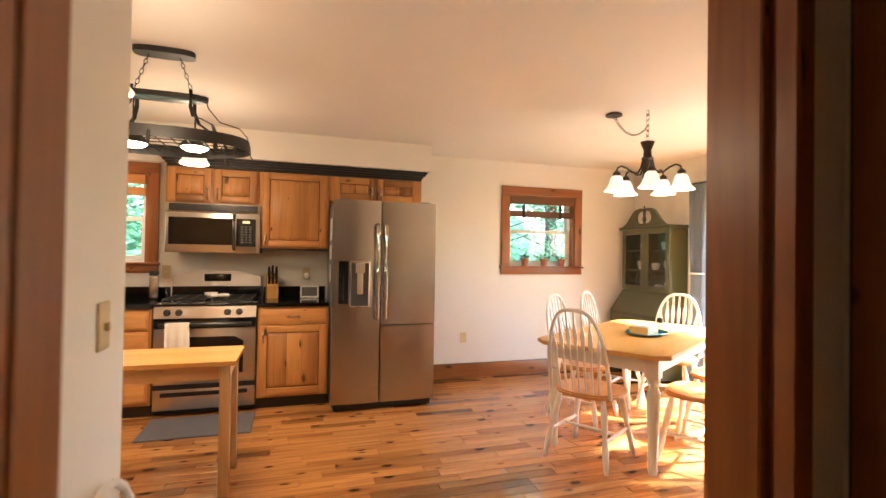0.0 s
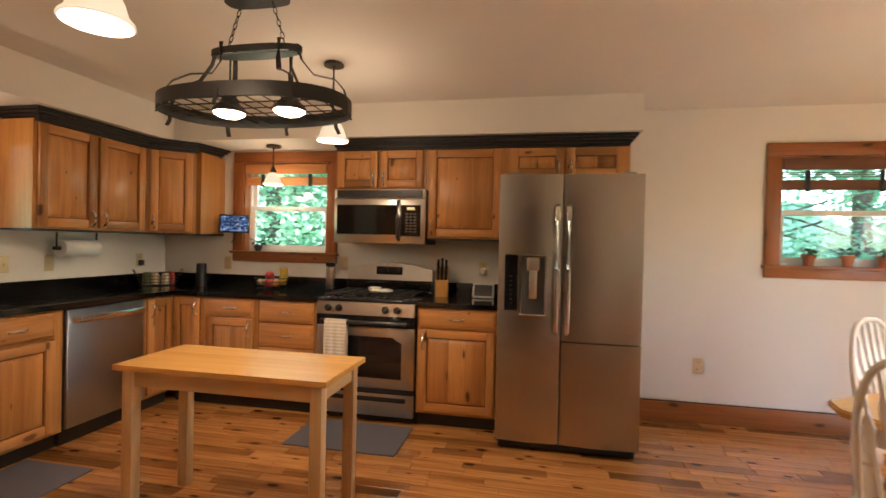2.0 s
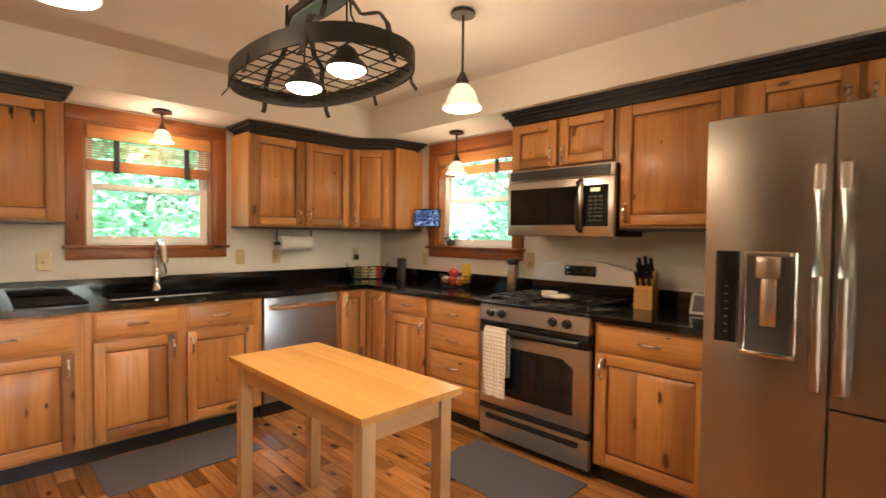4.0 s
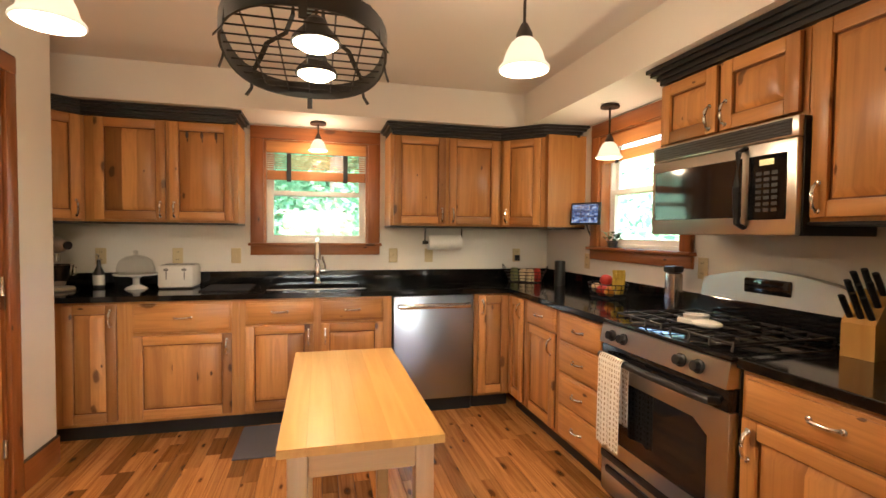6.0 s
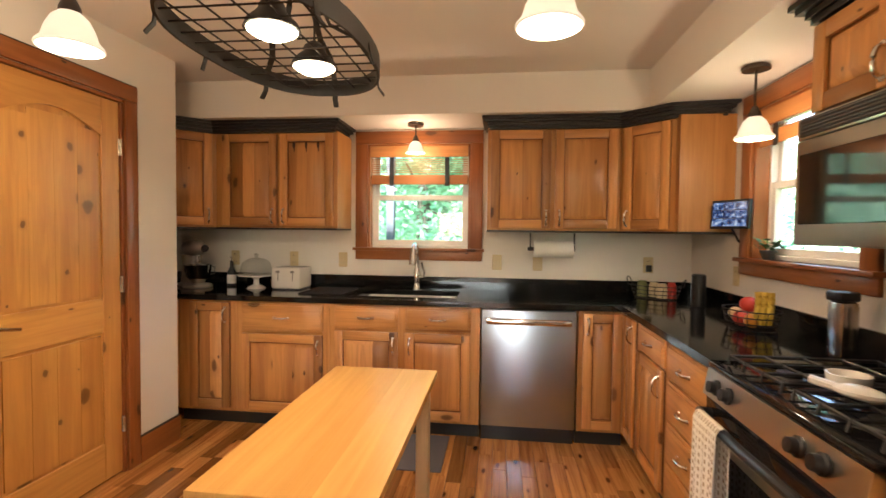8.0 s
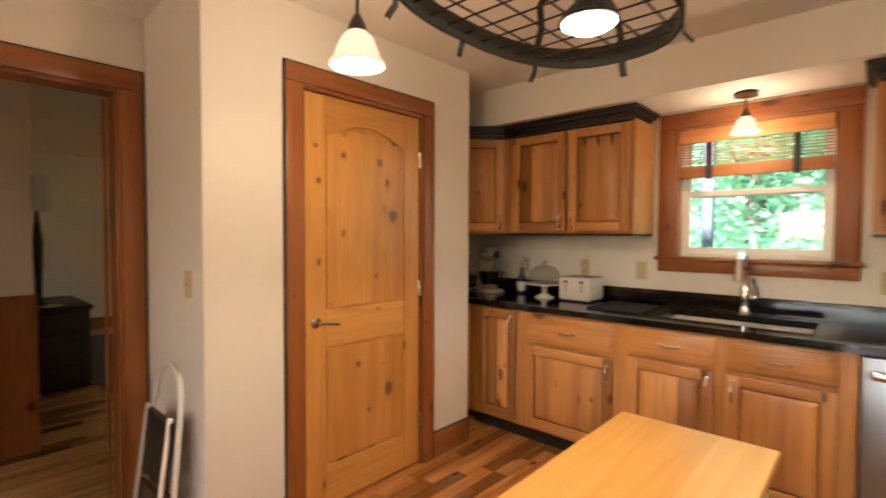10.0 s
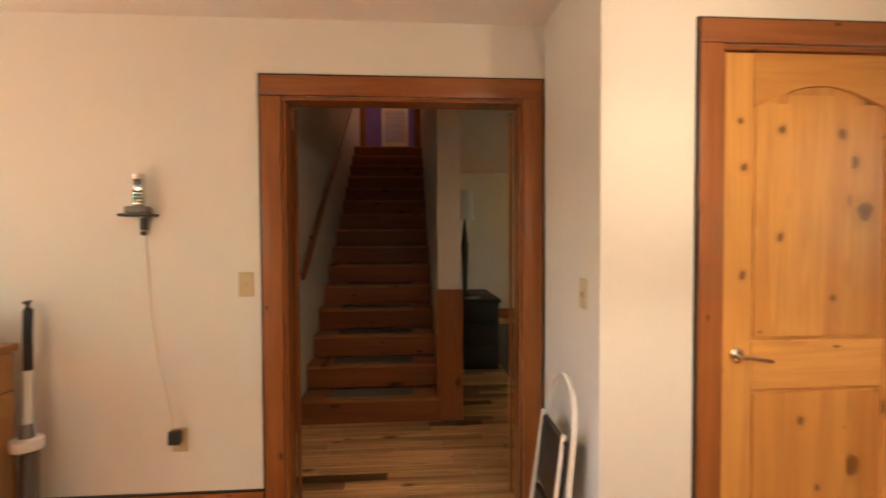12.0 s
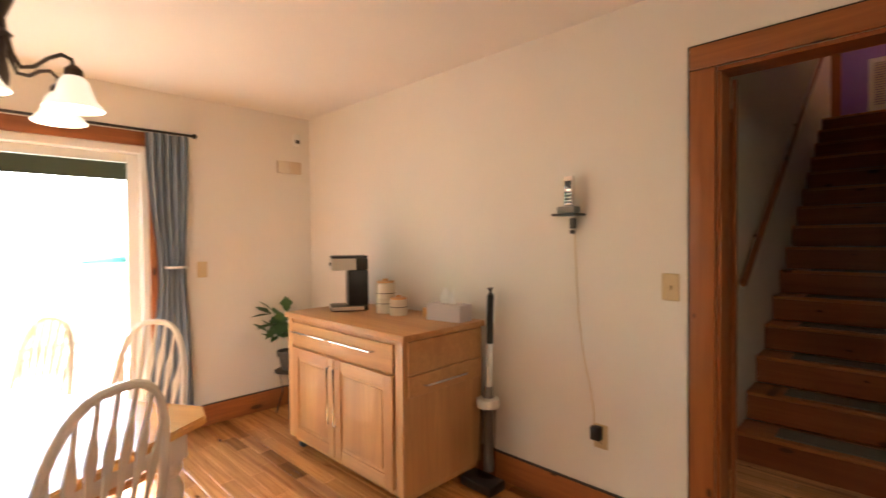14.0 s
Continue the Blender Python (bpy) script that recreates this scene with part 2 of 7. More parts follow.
TOWEL = paint("checked_towel", (0.80, 0.72, 0.58), 0.95, 0.5, 220)
_c = add(TOWEL, "ShaderNodeTexBrick", Scale=14.0, Mortar_Size=0.03)
_c.inputs["Color1"].default_value = _c.inputs["Color2"].default_value = (0.40, 0.29, 0.18, 1)
_c.inputs["Mortar"].default_value = (0.82, 0.76, 0.66, 1)
_c.offset = 0.0
_c.inputs["Brick Width"].default_value, _c.inputs["Row Height"].default_value, _c.inputs["Mortar Size"].default_value = 0.24, 0.34, 0.08
_r = add(TOWEL, "ShaderNodeMapping")
_r.inputs["Rotation"].default_value = (radians(90), 0, 0)
join(TOWEL, add(TOWEL, "ShaderNodeTexCoord").outputs["Object"], _r.inputs[0])
join(TOWEL, _r.outputs[0], _c.inputs["Vector"])
join(TOWEL, _c.outputs[0], base(TOWEL))

# ---- mesh helpers ----


def box(bm, a, b, bev=0.0):
    m = Matrix.LocRotScale(((a[0] + b[0]) / 2, (a[1] + b[1]) / 2, (a[2] + b[2]) / 2), None, (abs(b[0] - a[0]), abs(b[1] - a[1]), abs(b[2] - a[2])))
    vs = bmesh.ops.create_cube(bm, size=1, matrix=m)["verts"]
    if bev:
        es = list({e for v in vs for e in v.link_edges})
        bmesh.ops.bevel(bm, geom=es, offset=bev, segments=1 if bev < 0.004 else 2, affect="EDGES", profile=0.5)
    return bm


def cyl(bm, p, q, r, r2=None, n=14):
    p, q = Vector(p), Vector(q)
    turn = (q - p).to_track_quat("Z", "Y").to_matrix().to_4x4()
    bmesh.ops.create_cone(bm, cap_ends=True, segments=n, radius1=r, radius2=r if r2 is None else r2, depth=(q - p).length, matrix=Matrix.Translation((p + q) / 2) @ turn)
    return bm


def ball(bm, c, r, s=(1, 1, 1), n=12):
    bmesh.ops.create_uvsphere(bm, u_segments=n, v_segments=max(6, n // 2), radius=r, matrix=Matrix.LocRotScale(c, None, s))
    return bm


def lathe(bm, profile, c=(0, 0, 0), n=20, m=None):
    """profile: radius, height from bottom to top."""
    rings = []
    for r, h in profile:
        ring = []
        for i in range(n):
            a = 2 * math.pi * i / n
            v = Vector((r * math.cos(a) + c[0], r * math.sin(a) + c[1], h + c[2]))
            ring.append(bm.verts.new(m @ v if m else v))
        rings.append(ring)
    for a, b in zip(rings, rings[1:]):
        for i in range(n):
            bm.faces.new((a[i], a[(i + 1) % n], b[(i + 1) % n], b[i]))
    if profile[0][0] > 1e-4:
        bm.faces.new(list(reversed(rings[0])))
    if profile[-1][0] > 1e-4:
        bm.faces.new(rings[-1])
    return bm


def tube(bm, pts, r, n=8, flat=None):
    """A rod along points; flat gives a strip's second half-width."""
    pts = [Vector(p) for p in pts]
    rings = []
    for i, p in enumerate(pts):
        d = (pts[min(i + 1, len(pts) - 1)] - pts[max(i - 1, 0)]).normalized()
        side = d.cross(Vector((0, 0, 1)))
        if side.length < 0.05:
            side = d.cross(Vector((0, 1, 0)))
        side.normalize()
        up = side.cross(d)
        rings.append([bm.verts.new(p + side * (flat or r) * math.cos(2 * math.pi * (k + 0.5) / n) + up * r * math.sin(2 * math.pi * (k + 0.5) / n)) for k in range(n)])
    for a, b in zip(rings, rings[1:]):
        for k in range(n):
            bm.faces.new((a[k], a[(k + 1) % n], b[(k + 1) % n], b[k]))
    bm.faces.new(list(reversed(rings[0])))
    bm.faces.new(rings[-1])
    return bm


def prism(bm, outline, z0, z1):
    """An upright block over a plan outline."""
    lo, hi = [bm.verts.new((x, y, z0)) for x, y in outline], [bm.verts.new((x, y, z1)) for x, y in outline]
    n = len(outline)
    for i in range(n):
        bm.faces.new((lo[i], lo[(i + 1) % n], hi[(i + 1) % n], hi[i]))
    bm.faces.new(list(reversed(lo)))
    bm.faces.new(hi)
    return bm


def B():
    return bmesh.new()


def mesh(name, bm, mat):
    bmesh.ops.recalc_face_normals(bm, faces=bm.faces)
    me = bpy.data.meshes.new(name)
    bm.to_mesh(me)
    bm.free()
    me.materials.append(mat)
    me.shade_smooth()
    me.set_sharp_from_angle(angle=radians(32))
    return me


def part(name, bm, mat, parent, label=""):
    ob = new(name, mesh(name, bm, mat))
    ob.parent = parent
    if label:
        ob["label"] = label
    return ob


def thing(name, m, label, category, group="", kind=""):
    ob = new(name)
    ob.empty_display_size = 0.1
    ob.matrix_basis = m
    return tagged(ob, label, category, group, kind)


def solo(name, bm, mat, label, category, m=None, group="", kind=""):
    ob = new(name, mesh(name, bm, mat))
    if m is not None:
        ob.matrix_basis = m
    return tagged(ob, label, category, group, kind)


def setting(name, bm, mat, label, category):
    return solo(name, bm, mat, label, category, kind="structure")

# ---- structure ----
XE, YN, H = 7.11, 4.115, 2.425
YP, YS, XW, XP = 0.645, -0.05, 0.105, 2.637


def wall(name, axis, at, thick, span, z, holes, mat, label):
    """A wall across axis, its face at `at`, with holes (from, to, bottom, top) through it."""
    bm = B()
    cuts = sorted(holes)

    def slab(a, b, z0, z1):
        if b - a > 1e-4 and z1 - z0 > 1e-4:
            lo, hi = min(at, at + thick), max(at, at + thick)
            if axis == "y":
                box(bm, (a, lo, z0), (b, hi, z1))
            else:
                box(bm, (lo, a, z0), (hi, b, z1))

    p = span[0]
    for a, b, z0, z1 in cuts:
        slab(p, a, z[0], z[1])
        slab(a, b, z[0], z0)
        slab(a, b, z1, z[1])
        p = b
    slab(p, span[1], z[0], z[1])
    return setting(name, bm, mat, label, "wall")


WIN_N, WIN_D, WIN_W = (0.945, 1.785), (5.405, 6.255), (1.667, 2.478)
WZ = (1.235, 2.05)
SL = (1.19, 2.95)
DX0, DX1, DZ = 2.748, 3.922, 2.058
wall("wall_north", "y", YN, 0.15, (XW - 0.15, XE + 0.15), (0, H), [(*WIN_N, *WZ), (*WIN_D, *WZ)], WALL, "cream painted wall behind the range and dining table")
wall("wall_west", "x", XW, -0.15, (-0.14, YN), (0, H), [(*WIN_W, *WZ)], WALL, "cream painted wall behind the kitchen sink")
wall("wall_east", "x", XE, 0.15, (YS - 0.12, YN), (0, H), [(*SL, 0.0, 2.03)], WALL, "cream painted wall with the sliding glass door")
wall("wall_south", "y", YS, -0.12, (XP, XE), (0, H), [(DX0, DX1, 0.0, DZ)], WALL, "cream painted wall with the doorway to the stairs")
wall("pantry_wall_front", "y", YP, -0.11, (0.965, XP), (0, H), [(1.396, 2.196, 0.0, 2.07)], WALL, "cream painted closet wall with a pine door")
wall("pantry_wall_side", "x", XP, -0.11, (YS, YP - 0.11), (0, H), [], WALL, "cream painted side wall of the closet")
wall("pantry_wall_end", "x", 0.965, 0.11, (-0.14, YP - 0.11), (0, H), [], WALL, "cream painted closet wall beside the cabinets")
wall("pantry_wall_back", "y", -0.14, -0.1, (XW - 0.15, XP), (0, H), [], WALL, "plain cream wall behind the closet")
bm = B()
box(bm, (-0.15, -0.24, H), (XE + 0.15, YN + 0.15, H + 0.15))
setting("ceiling", bm, CEIL, "cream painted flat ceiling with soft roller texture", "ceiling")
SOF = 2.165
bm = B()
box(bm, (XW, 3.66, SOF), (4.345, YN, H))
setting("soffit_north", bm, WALL, "cream painted soffit above the range cabinets", "soffit")
bm = B()
box(bm, (XW, -0.14, SOF), (0.575, 3.66, H))
setting("soffit_west", bm, WALL, "cream painted soffit above the sink cabinets", "soffit")
bm = B()
box(bm, (-0.6, -6.2, -0.12), (XE + 0.15, YN + 0.15, -0.012))
setting("floor", bm, DARKGREY, "subfloor under the hickory boards", "floor")

# translucent cloth added in unseen openings to turn the sky light warm
FILTERCLOTH = material("warm_filter_cloth", (0.8, 0.62, 0.42), 0.9)
_t, _x = add(FILTERCLOTH, "ShaderNodeBsdfTranslucent"), add(FILTERCLOTH, "ShaderNodeMixShader")
_t.inputs[0].default_value = (0.95, 0.50, 0.27, 1)
_x.inputs[0].default_value = 0.8
join(FILTERCLOTH, FILTERCLOTH.node_tree.nodes["Principled BSDF"].outputs[0], _x.inputs[1])
join(FILTERCLOTH, _t.outputs[0], _x.inputs[2])
join(FILTERCLOTH, _x.outputs[0], FILTERCLOTH.node_tree.nodes["Material Output"].inputs[0])

# hall, stairs and living room beyond the doorway
HE = 4.13
wall("hall_wall_east", "x", HE, 0.12, (-6.2, YS - 0.12), (0, 5.4), [(-1.05, -0.27, 0.0, 2.04)], WALL, "cream painted stair wall with a handrail")
wall("hall_wall_south", "y", -6.2, -0.12, (-0.6, HE), (0, 5.4), [], WALL, "plain cream wall at the end of the living room")
# the opening is out of view and sized to let daylight in
wall("living_wall_west", "x", -0.6, -0.12, (-6.2, -0.24), (0, H), [(-5.6, -3.0, 0.8, 2.15)], WALL, "plain cream living room wall")
# unseen opening added high up to light the stairs
wall("stair_wall", "x", 2.93, 0.17, (-6.2, -1.26), (0, 5.4), [(-5.85, -4.3, 3.7, 5.0)], WALL, "cream wall between the stairs and living room")
wall("stair_wall_upper", "y", -0.27, 0.1, (2.5, HE), (H + 0.15, 5.4), [], WALL, "plain cream wall above the stairs")
# added light filters, both out of view
bm = B()
box(bm, (-0.68, -5.6, 0.8), (-0.676, -3.0, 2.15))
setting("living_light_filter", bm, FILTERCLOTH, "added cloth warming the light of an unseen opening", "blind")
bm = B()
box(bm, (2.90, -5.85, 3.7), (2.904, -4.3, 5.0))
setting("upstairs_light_filter", bm, FILTERCLOTH, "added cloth warming the light of the unseen upstairs opening", "blind")
# out of view, added to keep sky light out of the stairwell
wall("stair_wall_head", "x", 2.93, 0.1, (-1.258, -0.27), (H + 0.15, 5.4), [], WALL, "unseen wall sealing the stairwell above the hall")
wall("upstairs_wall", "y", -6.05, 0.1, (3.10, HE), (2.72, 5.4), [], PURPLE, "purple painted wall at the stair head")
bm = B()
box(bm, (-0.6, -6.2, H), (2.97, -0.24, H + 0.15))
box(bm, (2.97, -1.26, H), (HE, YS - 0.12, H + 0.15))
setting("hall_ceiling", bm, CEIL, "cream ceiling of the hall and living room", "ceiling")
bm = B()
box(bm, (2.9, -6.2, 5.4), (HE + 0.12, -0.1, 5.5))
setting("stairwell_ceiling", bm, CEIL, "cream ceiling over the stairwell", "ceiling")
bm = B()
box(bm, (2.915, -1.258, 0), (3.115, -1.23, 0.985), 0.003)
setting("stair_end_panel", bm, TRIM["z"], "pine boards cladding the end of the stair wall", "trim")
# unseen block added to close the opening behind the hall door
bm = B()
box(bm, (HE + 0.125, -1.15, 0), (HE + 0.9, -0.175, 2.3))
setting("hall_door_backing", bm, DARKGREY, "unseen dark grey block closing the opening behind the hall door", "wall")

RISE, RUN = 0.183, 0.27
stairs = thing("staircase", pose(0, 0, 0), "pine staircase with grey tread mats, going up", "stairs", kind="structure")
for i in range(15):
    y, z = -1.21 - RUN * i, RISE * (i + 1)
    bm = B()
    box(bm, (3.105, y - RUN if i < 14 else -6.05, z - 0.024), (HE - 0.005, y, z), 0.006)
    tr = part("tread", bm, TREAD, stairs)
    bm = B()
    box(bm, (3.105, y - 0.045, z - RISE), (HE - 0.005, y - 0.022, z - 0.024))
    part("riser", bm, STAIR, stairs)
    if i < 14:
        bm = B()
        box(bm, (3.29, y - 0.22, z), (3.93, y - 0.05, z + 0.008), 0.003)
        part("tread_mat", bm, SLATE, stairs, "grey carpet tread mat")
bm = B()
tube(bm, [(HE - 0.06, -1.15, 1.09), (HE - 0.06, -5.2, 1.09 + 4.05 * 0.665)], 0.022, 8, 0.02)
rail = solo("handrail", bm, TRIM["y"], "dark pine handrail on the stair wall", "handrail")
for yy in (-1.7, -3.2, -4.7):
    bm = B()
    zz = 1.09 - (yy + 1.15) * 0.665
    tube(bm, [(HE, yy, zz - 0.08), (HE - 0.05, yy, zz - 0.07), (HE - 0.06, yy, zz - 0.02)], 0.008, 6)
    part("bracket", bm, BRONZE, rail)
bm = B()
box(bm, (3.10, -5.94, 2.746), (3.20, -5.9, 5.0), 0.004)
box(bm, (4.03, -5.94, 2.746), (HE, -5.9, 5.0), 0.004)
setting("upstairs_trim", bm, TRIM["z"], "dark pine trim at the stair head", "trim")
vent = thing("wall_vent", pose(3.54, -5.95, 3.245), "white louvred return vent on the purple wall", "vent")
bm = B()
for a, b in (((-0.225, 0, -0.33), (-0.165, 0.03, 0.33)), ((0.165, 0, -0.33), (0.225, 0.03, 0.33)), ((-0.165, 0, 0.27), (0.165, 0.03, 0.33)), ((-0.165, 0, -0.33), (0.165, 0.03, -0.27))):
    box(bm, a, b, 0.003)
part("frame", bm, VINYL, vent)
bm = B()
for i in range(18):
    z = -0.265 + i * 0.03
    box(bm, (-0.165, 0.002, z), (0.165, 0.02, z + 0.018))
part("louvre", bm, VINYL, vent)

# casings of the doorway, the closet and the hall door


def casing(name, m, x0, x1, top, width, label, jamb=0.12, mats=TRIM):
    """Two legs and a head around an opening, standing proud of the wall; local y points into the wall."""
    t = thing(name, m, label, "door trim", kind="structure")
    for n, a, b in (("leg", (x0 - width, -0.02, 0), (x0, 0, top)), ("leg", (x1, -0.02, 0), (x1 + width, 0, top))):
        bm = B()
        box(bm, a, b, 0.004)
        part(n, bm, mats["z"], t)
    bm = B()
    box(bm, (x0 - width, -0.022, top + 0.001), (x1 + width, 0, top + width), 0.004)
    part("head", bm, mats["x"], t)
    bm = B()
    e = 0.008
    box(bm, (x0 - width - e, -0.012, 0), (x0 - width - 0.0005, 0, top + width + e))
    box(bm, (x1 + width + 0.0005, -0.012, 0), (x1 + width + e, 0, top + width + e))
    box(bm, (x0 - width, -0.012, top + width + 0.0005), (x1 + width, 0, top + width + e))
    part("edge_line", bm, BLACKTRIM, t, "thin black edge line")
    for n, a, b in (("jamb", (x0, -0.004, 0), (x0 + 0.018, jamb, top - 0.02)), ("jamb", (x1 - 0.018, -0.004, 0), (x1, jamb, top - 0.02)), ("head_jamb", (x0, -0.004, top - 0.018), (x1, jamb, top))):
        bm = B()
        box(bm, a, b, 0.002)
        part(n, bm, mats["x" if n == "head_jamb" else "z"], t)
    return t


casing("doorway_trim", pose(DX1, YS, 0, 0, 0, 180), 0.0, DX1 - DX0, DZ, 0.096, "reddish pine trim around the open doorway")
hall_trim = casing("doorway_trim_hall", pose(DX0, YS - 0.12, 0), 0.0, DX1 - DX0, DZ, 0.096, "reddish pine trim on the hall side of the doorway", jamb=-0.001)
for stop in (0.018, DX1 - DX0 - 0.03):
    bm = B()
    box(bm, (stop, -0.075, 0), (stop + 0.012, -0.04, DZ - 0.02))
    part("door_stop", bm, TRIM["z"], hall_trim)
casing("hall_door_trim", pose(HE, -0.27, 0, 0, 0, -90), 0.0, 0.78, 2.04, 0.075, "dark pine trim around the hall door", jamb=0.12)
hd = thing("hall_door", pose(HE + 0.03, -0.29, 0.01, 0, 0, -90), "closed knotty pine hall door with steel hinges", "door")
bm = B()
box(bm, (0.0, 0, 0), (0.74, 0.035, 2.0), 0.003)
part("leaf", bm, PINE["z"], hd)
for z in (0.35, 1.7):
    bm = B()
    cyl(bm, (0.0, -0.012, z), (0.0, -0.012, z + 0.09), 0.008)
    part("hinge", bm, GREYBOX, hd, "grey steel hinge")

casing("closet_door_trim", pose(2.196, YP, 0, 0, 0, 180), 0.0, 0.80, 2.07, 0.085, "reddish pine trim around the closet door", jamb=0.11)
pd = thing("closet_door", pose(2.176, YP - 0.012, 0.012, 0, 0, 180), "closed knotty pine door with arched upper panel", "door")
DW_, DH = 0.76, 2.035
bm = B()
box(bm, (0, 0.008, 0), (DW_, 0.032, DH))
part("core", bm, PINE["z"], pd)
for n, a, b, g in (("stile", (0, -0.004, 0), (0.115, 0.008, DH), "z"), ("stile", (DW_ - 0.115, -0.004, 0), (DW_, 0.008, DH), "z"),
                   ("rail", (0.1155, -0.004, 0), (DW_ - 0.1155, 0.008, 0.20), "x"), ("rail", (0.1155, -0.004, 0.80), (DW_ - 0.1155, 0.008, 0.98), "x")):
    bm = B()
    box(bm, a, b, 0.003)
    part(n, bm, PINE[g], pd)
bm = B()
arch = [(0.1155 + (DW_ - 0.231) * i / 16, DH - 0.20 + 0.085 * math.sin(math.pi * i / 16)) for i in range(17)]
lo = [(x, -0.004, z) for x, z in arch]
f0 = [bm.verts.new(p) for p in lo] + [bm.verts.new((DW_ - 0.1155, -0.004, DH)), bm.verts.new((0.1155, -0.004, DH))]
face = bm.faces.new(f0)
ex = bmesh.ops.extrude_face_region(bm, geom=[face])
bmesh.ops.translate(bm, vec=(0, 0.012, 0), verts=[v for v in ex["geom"] if isinstance(v, bmesh.types.BMVert)])
part("rail", bm, PINE["x"], pd)
for k in range(4):
    a = 0.128 + k * (DW_ - 0.256) / 4
    b = a + (DW_ - 0.256) / 4 - 0.0006
    bm = B()
    box(bm, (a, 0.0, 0.995), (b, 0.008, DH - 0.205 + 0.06 * math.sin(math.pi * (k + 0.5) / 4)), 0.0008)
    part("panel_board", bm, PINE["z"], pd)
    bm = B()
    box(bm, (a, 0.0, 0.215), (b, 0.008, 0.785), 0.0008)
    part("panel_board", bm, PINE["z"], pd)
bm = B()
lathe(bm, [(0.028, 0), (0.028, 0.006), (0.02, 0.012), (0.0, 0.013)], n=16, m=pose(0.06, -0.004, 0.93, 90, 0, 0))
tube(bm, [(0.06, -0.01, 0.93), (0.06, -0.045, 0.93), (0.085, -0.052, 0.93), (0.12, -0.05, 0.922), (0.165, -0.048, 0.915)], 0.008, 8)
part("lever_handle", bm, NICKEL, pd, "brushed nickel lever handle")
for z in (0.22, 1.0, 1.75):
    bm = B()
    cyl(bm, (DW_ + 0.004, -0.012, z), (DW_ + 0.004, -0.012, z + 0.09), 0.007)
    box(bm, (DW_ - 0.01, -0.008, z), (DW_ + 0.004, -0.004, z + 0.09))
    part("hinge", bm, NICKEL, pd, "nickel hinge")

# baseboards: reddish pine with a thin black cap line


def baseboard(name, m, length):
    t = thing(name, m, "tall reddish pine baseboard with a black cap line", "baseboard", kind="structure")
    bm = B()
    box(bm, (0, -0.018, 0), (length, 0, 0.15), 0.004)
    part("board", bm, TRIM["x"], t)
    bm = B()
    box(bm, (0, -0.014, 0.1505), (length, 0, 0.158))
    part("cap_line", bm, BLACKTRIM, t)


baseboard("baseboard", pose(4.30, YN, 0), XE - 4.30)
baseboard("baseboard", pose(XE, YN - 0.02, 0, 0, 0, -90), YN - 0.02 - SL[1] - 0.09)
baseboard("baseboard", pose(XE, SL[0] - 0.1, 0, 0, 0, -90), SL[0] - 0.1 - 0.02 - YS)
baseboard("baseboard", pose(XE, YS, 0, 0, 0, 180), XE - DX1 - 0.105)
baseboard("baseboard", pose(1.302, YP, 0, 0, 0, 180), 1.302 - 0.965)
baseboard("baseboard", pose(XP, YP, 0, 0, 0, 180), XP - 2.29)
baseboard("baseboard", pose(XP, YS + 0.025, 0, 0, 0, 90), YP - YS - 0.03)

# windows


def window(name, m, width, label):
    """Double-hung window; local x across, y outwards through the wall, z up; opening from 0 to width."""
    t = thing(name, m, label, "window", kind="structure")
    z0, z1, c = WZ[0], WZ[1], 0.098
    for n, a, b, g in (("casing", (-c, -0.022, z0), (0, 0, z1), "z"), ("casing", (width, -0.022, z0), (width + c, 0, z1), "z"), ("casing", (-c, -0.024, z1 + 0.001), (width + c, 0, z1 + c), "x"),
                       ("window_sill", (-c - 0.015, -0.05, z0 - 0.022), (width + c + 0.015, 0.06, z0), "x"), ("apron", (-c, -0.02, z0 - 0.095), (width + c, 0, z0 - 0.0225), "x")):
        bm = B()
        box(bm, a, b, 0.004)
        part(n, bm, TRIM[g], t)
    for a, b, g in (((0, -0.002, z0), (0.015, 0.075, z1), "z"), ((width - 0.015, -0.002, z0), (width, 0.075, z1), "z"), ((0.015, -0.002, z1 - 0.015), (width - 0.015, 0.075, z1), "x")):
        bm = B()
        box(bm, a, b)
        part("jamb", bm, TRIM[g], t)
    bm = B()
    for a, b in (((0, 0.076, z0), (0.03, 0.14, z1)), ((width - 0.03, 0.076, z0), (width, 0.14, z1)), ((0.03, 0.076, z1 - 0.03), (width - 0.03, 0.14, z1)), ((0.03, 0.061, z0), (width - 0.03, 0.14, z0 + 0.025))):
        box(bm, a, b, 0.002)
    part("window_frame", bm, VINYL, t)
    mid = z0 + 0.40
    for y, a, b in ((0.08, z0 + 0.025, mid + 0.02), (0.108, mid - 0.02, z1 - 0.03)):
        bm = B()
        x0, x1, s = 0.03, width - 0.03, 0.036
        box(bm, (x0, y, a), (x0 + s, y + 0.026, b), 0.002)
        box(bm, (x1 - s, y, a), (x1, y + 0.026, b), 0.002)
        box(bm, (x0 + s, y, a), (x1 - s, y + 0.026, a + s), 0.002)
        box(bm, (x0 + s, y, b - s), (x1 - s, y + 0.026, b), 0.002)
        sash = part("sash", bm, VINYL, t, "white vinyl sash")
        bm = B()
        box(bm, (x0 + s, y + 0.011, a + s), (x1 - s, y + 0.015, b - s))
        pane = part("pane", bm, PANE, sash)
        pane.visible_shadow = False
    return t


window("window_1", pose(WIN_N[0], YN, 0), WIN_N[1] - WIN_N[0], "white double-hung window with reddish pine trim beside the range")
window("window_2", pose(WIN_D[0], YN, 0), WIN_D[1] - WIN_D[0], "white double-hung window with reddish pine trim by the dining table")
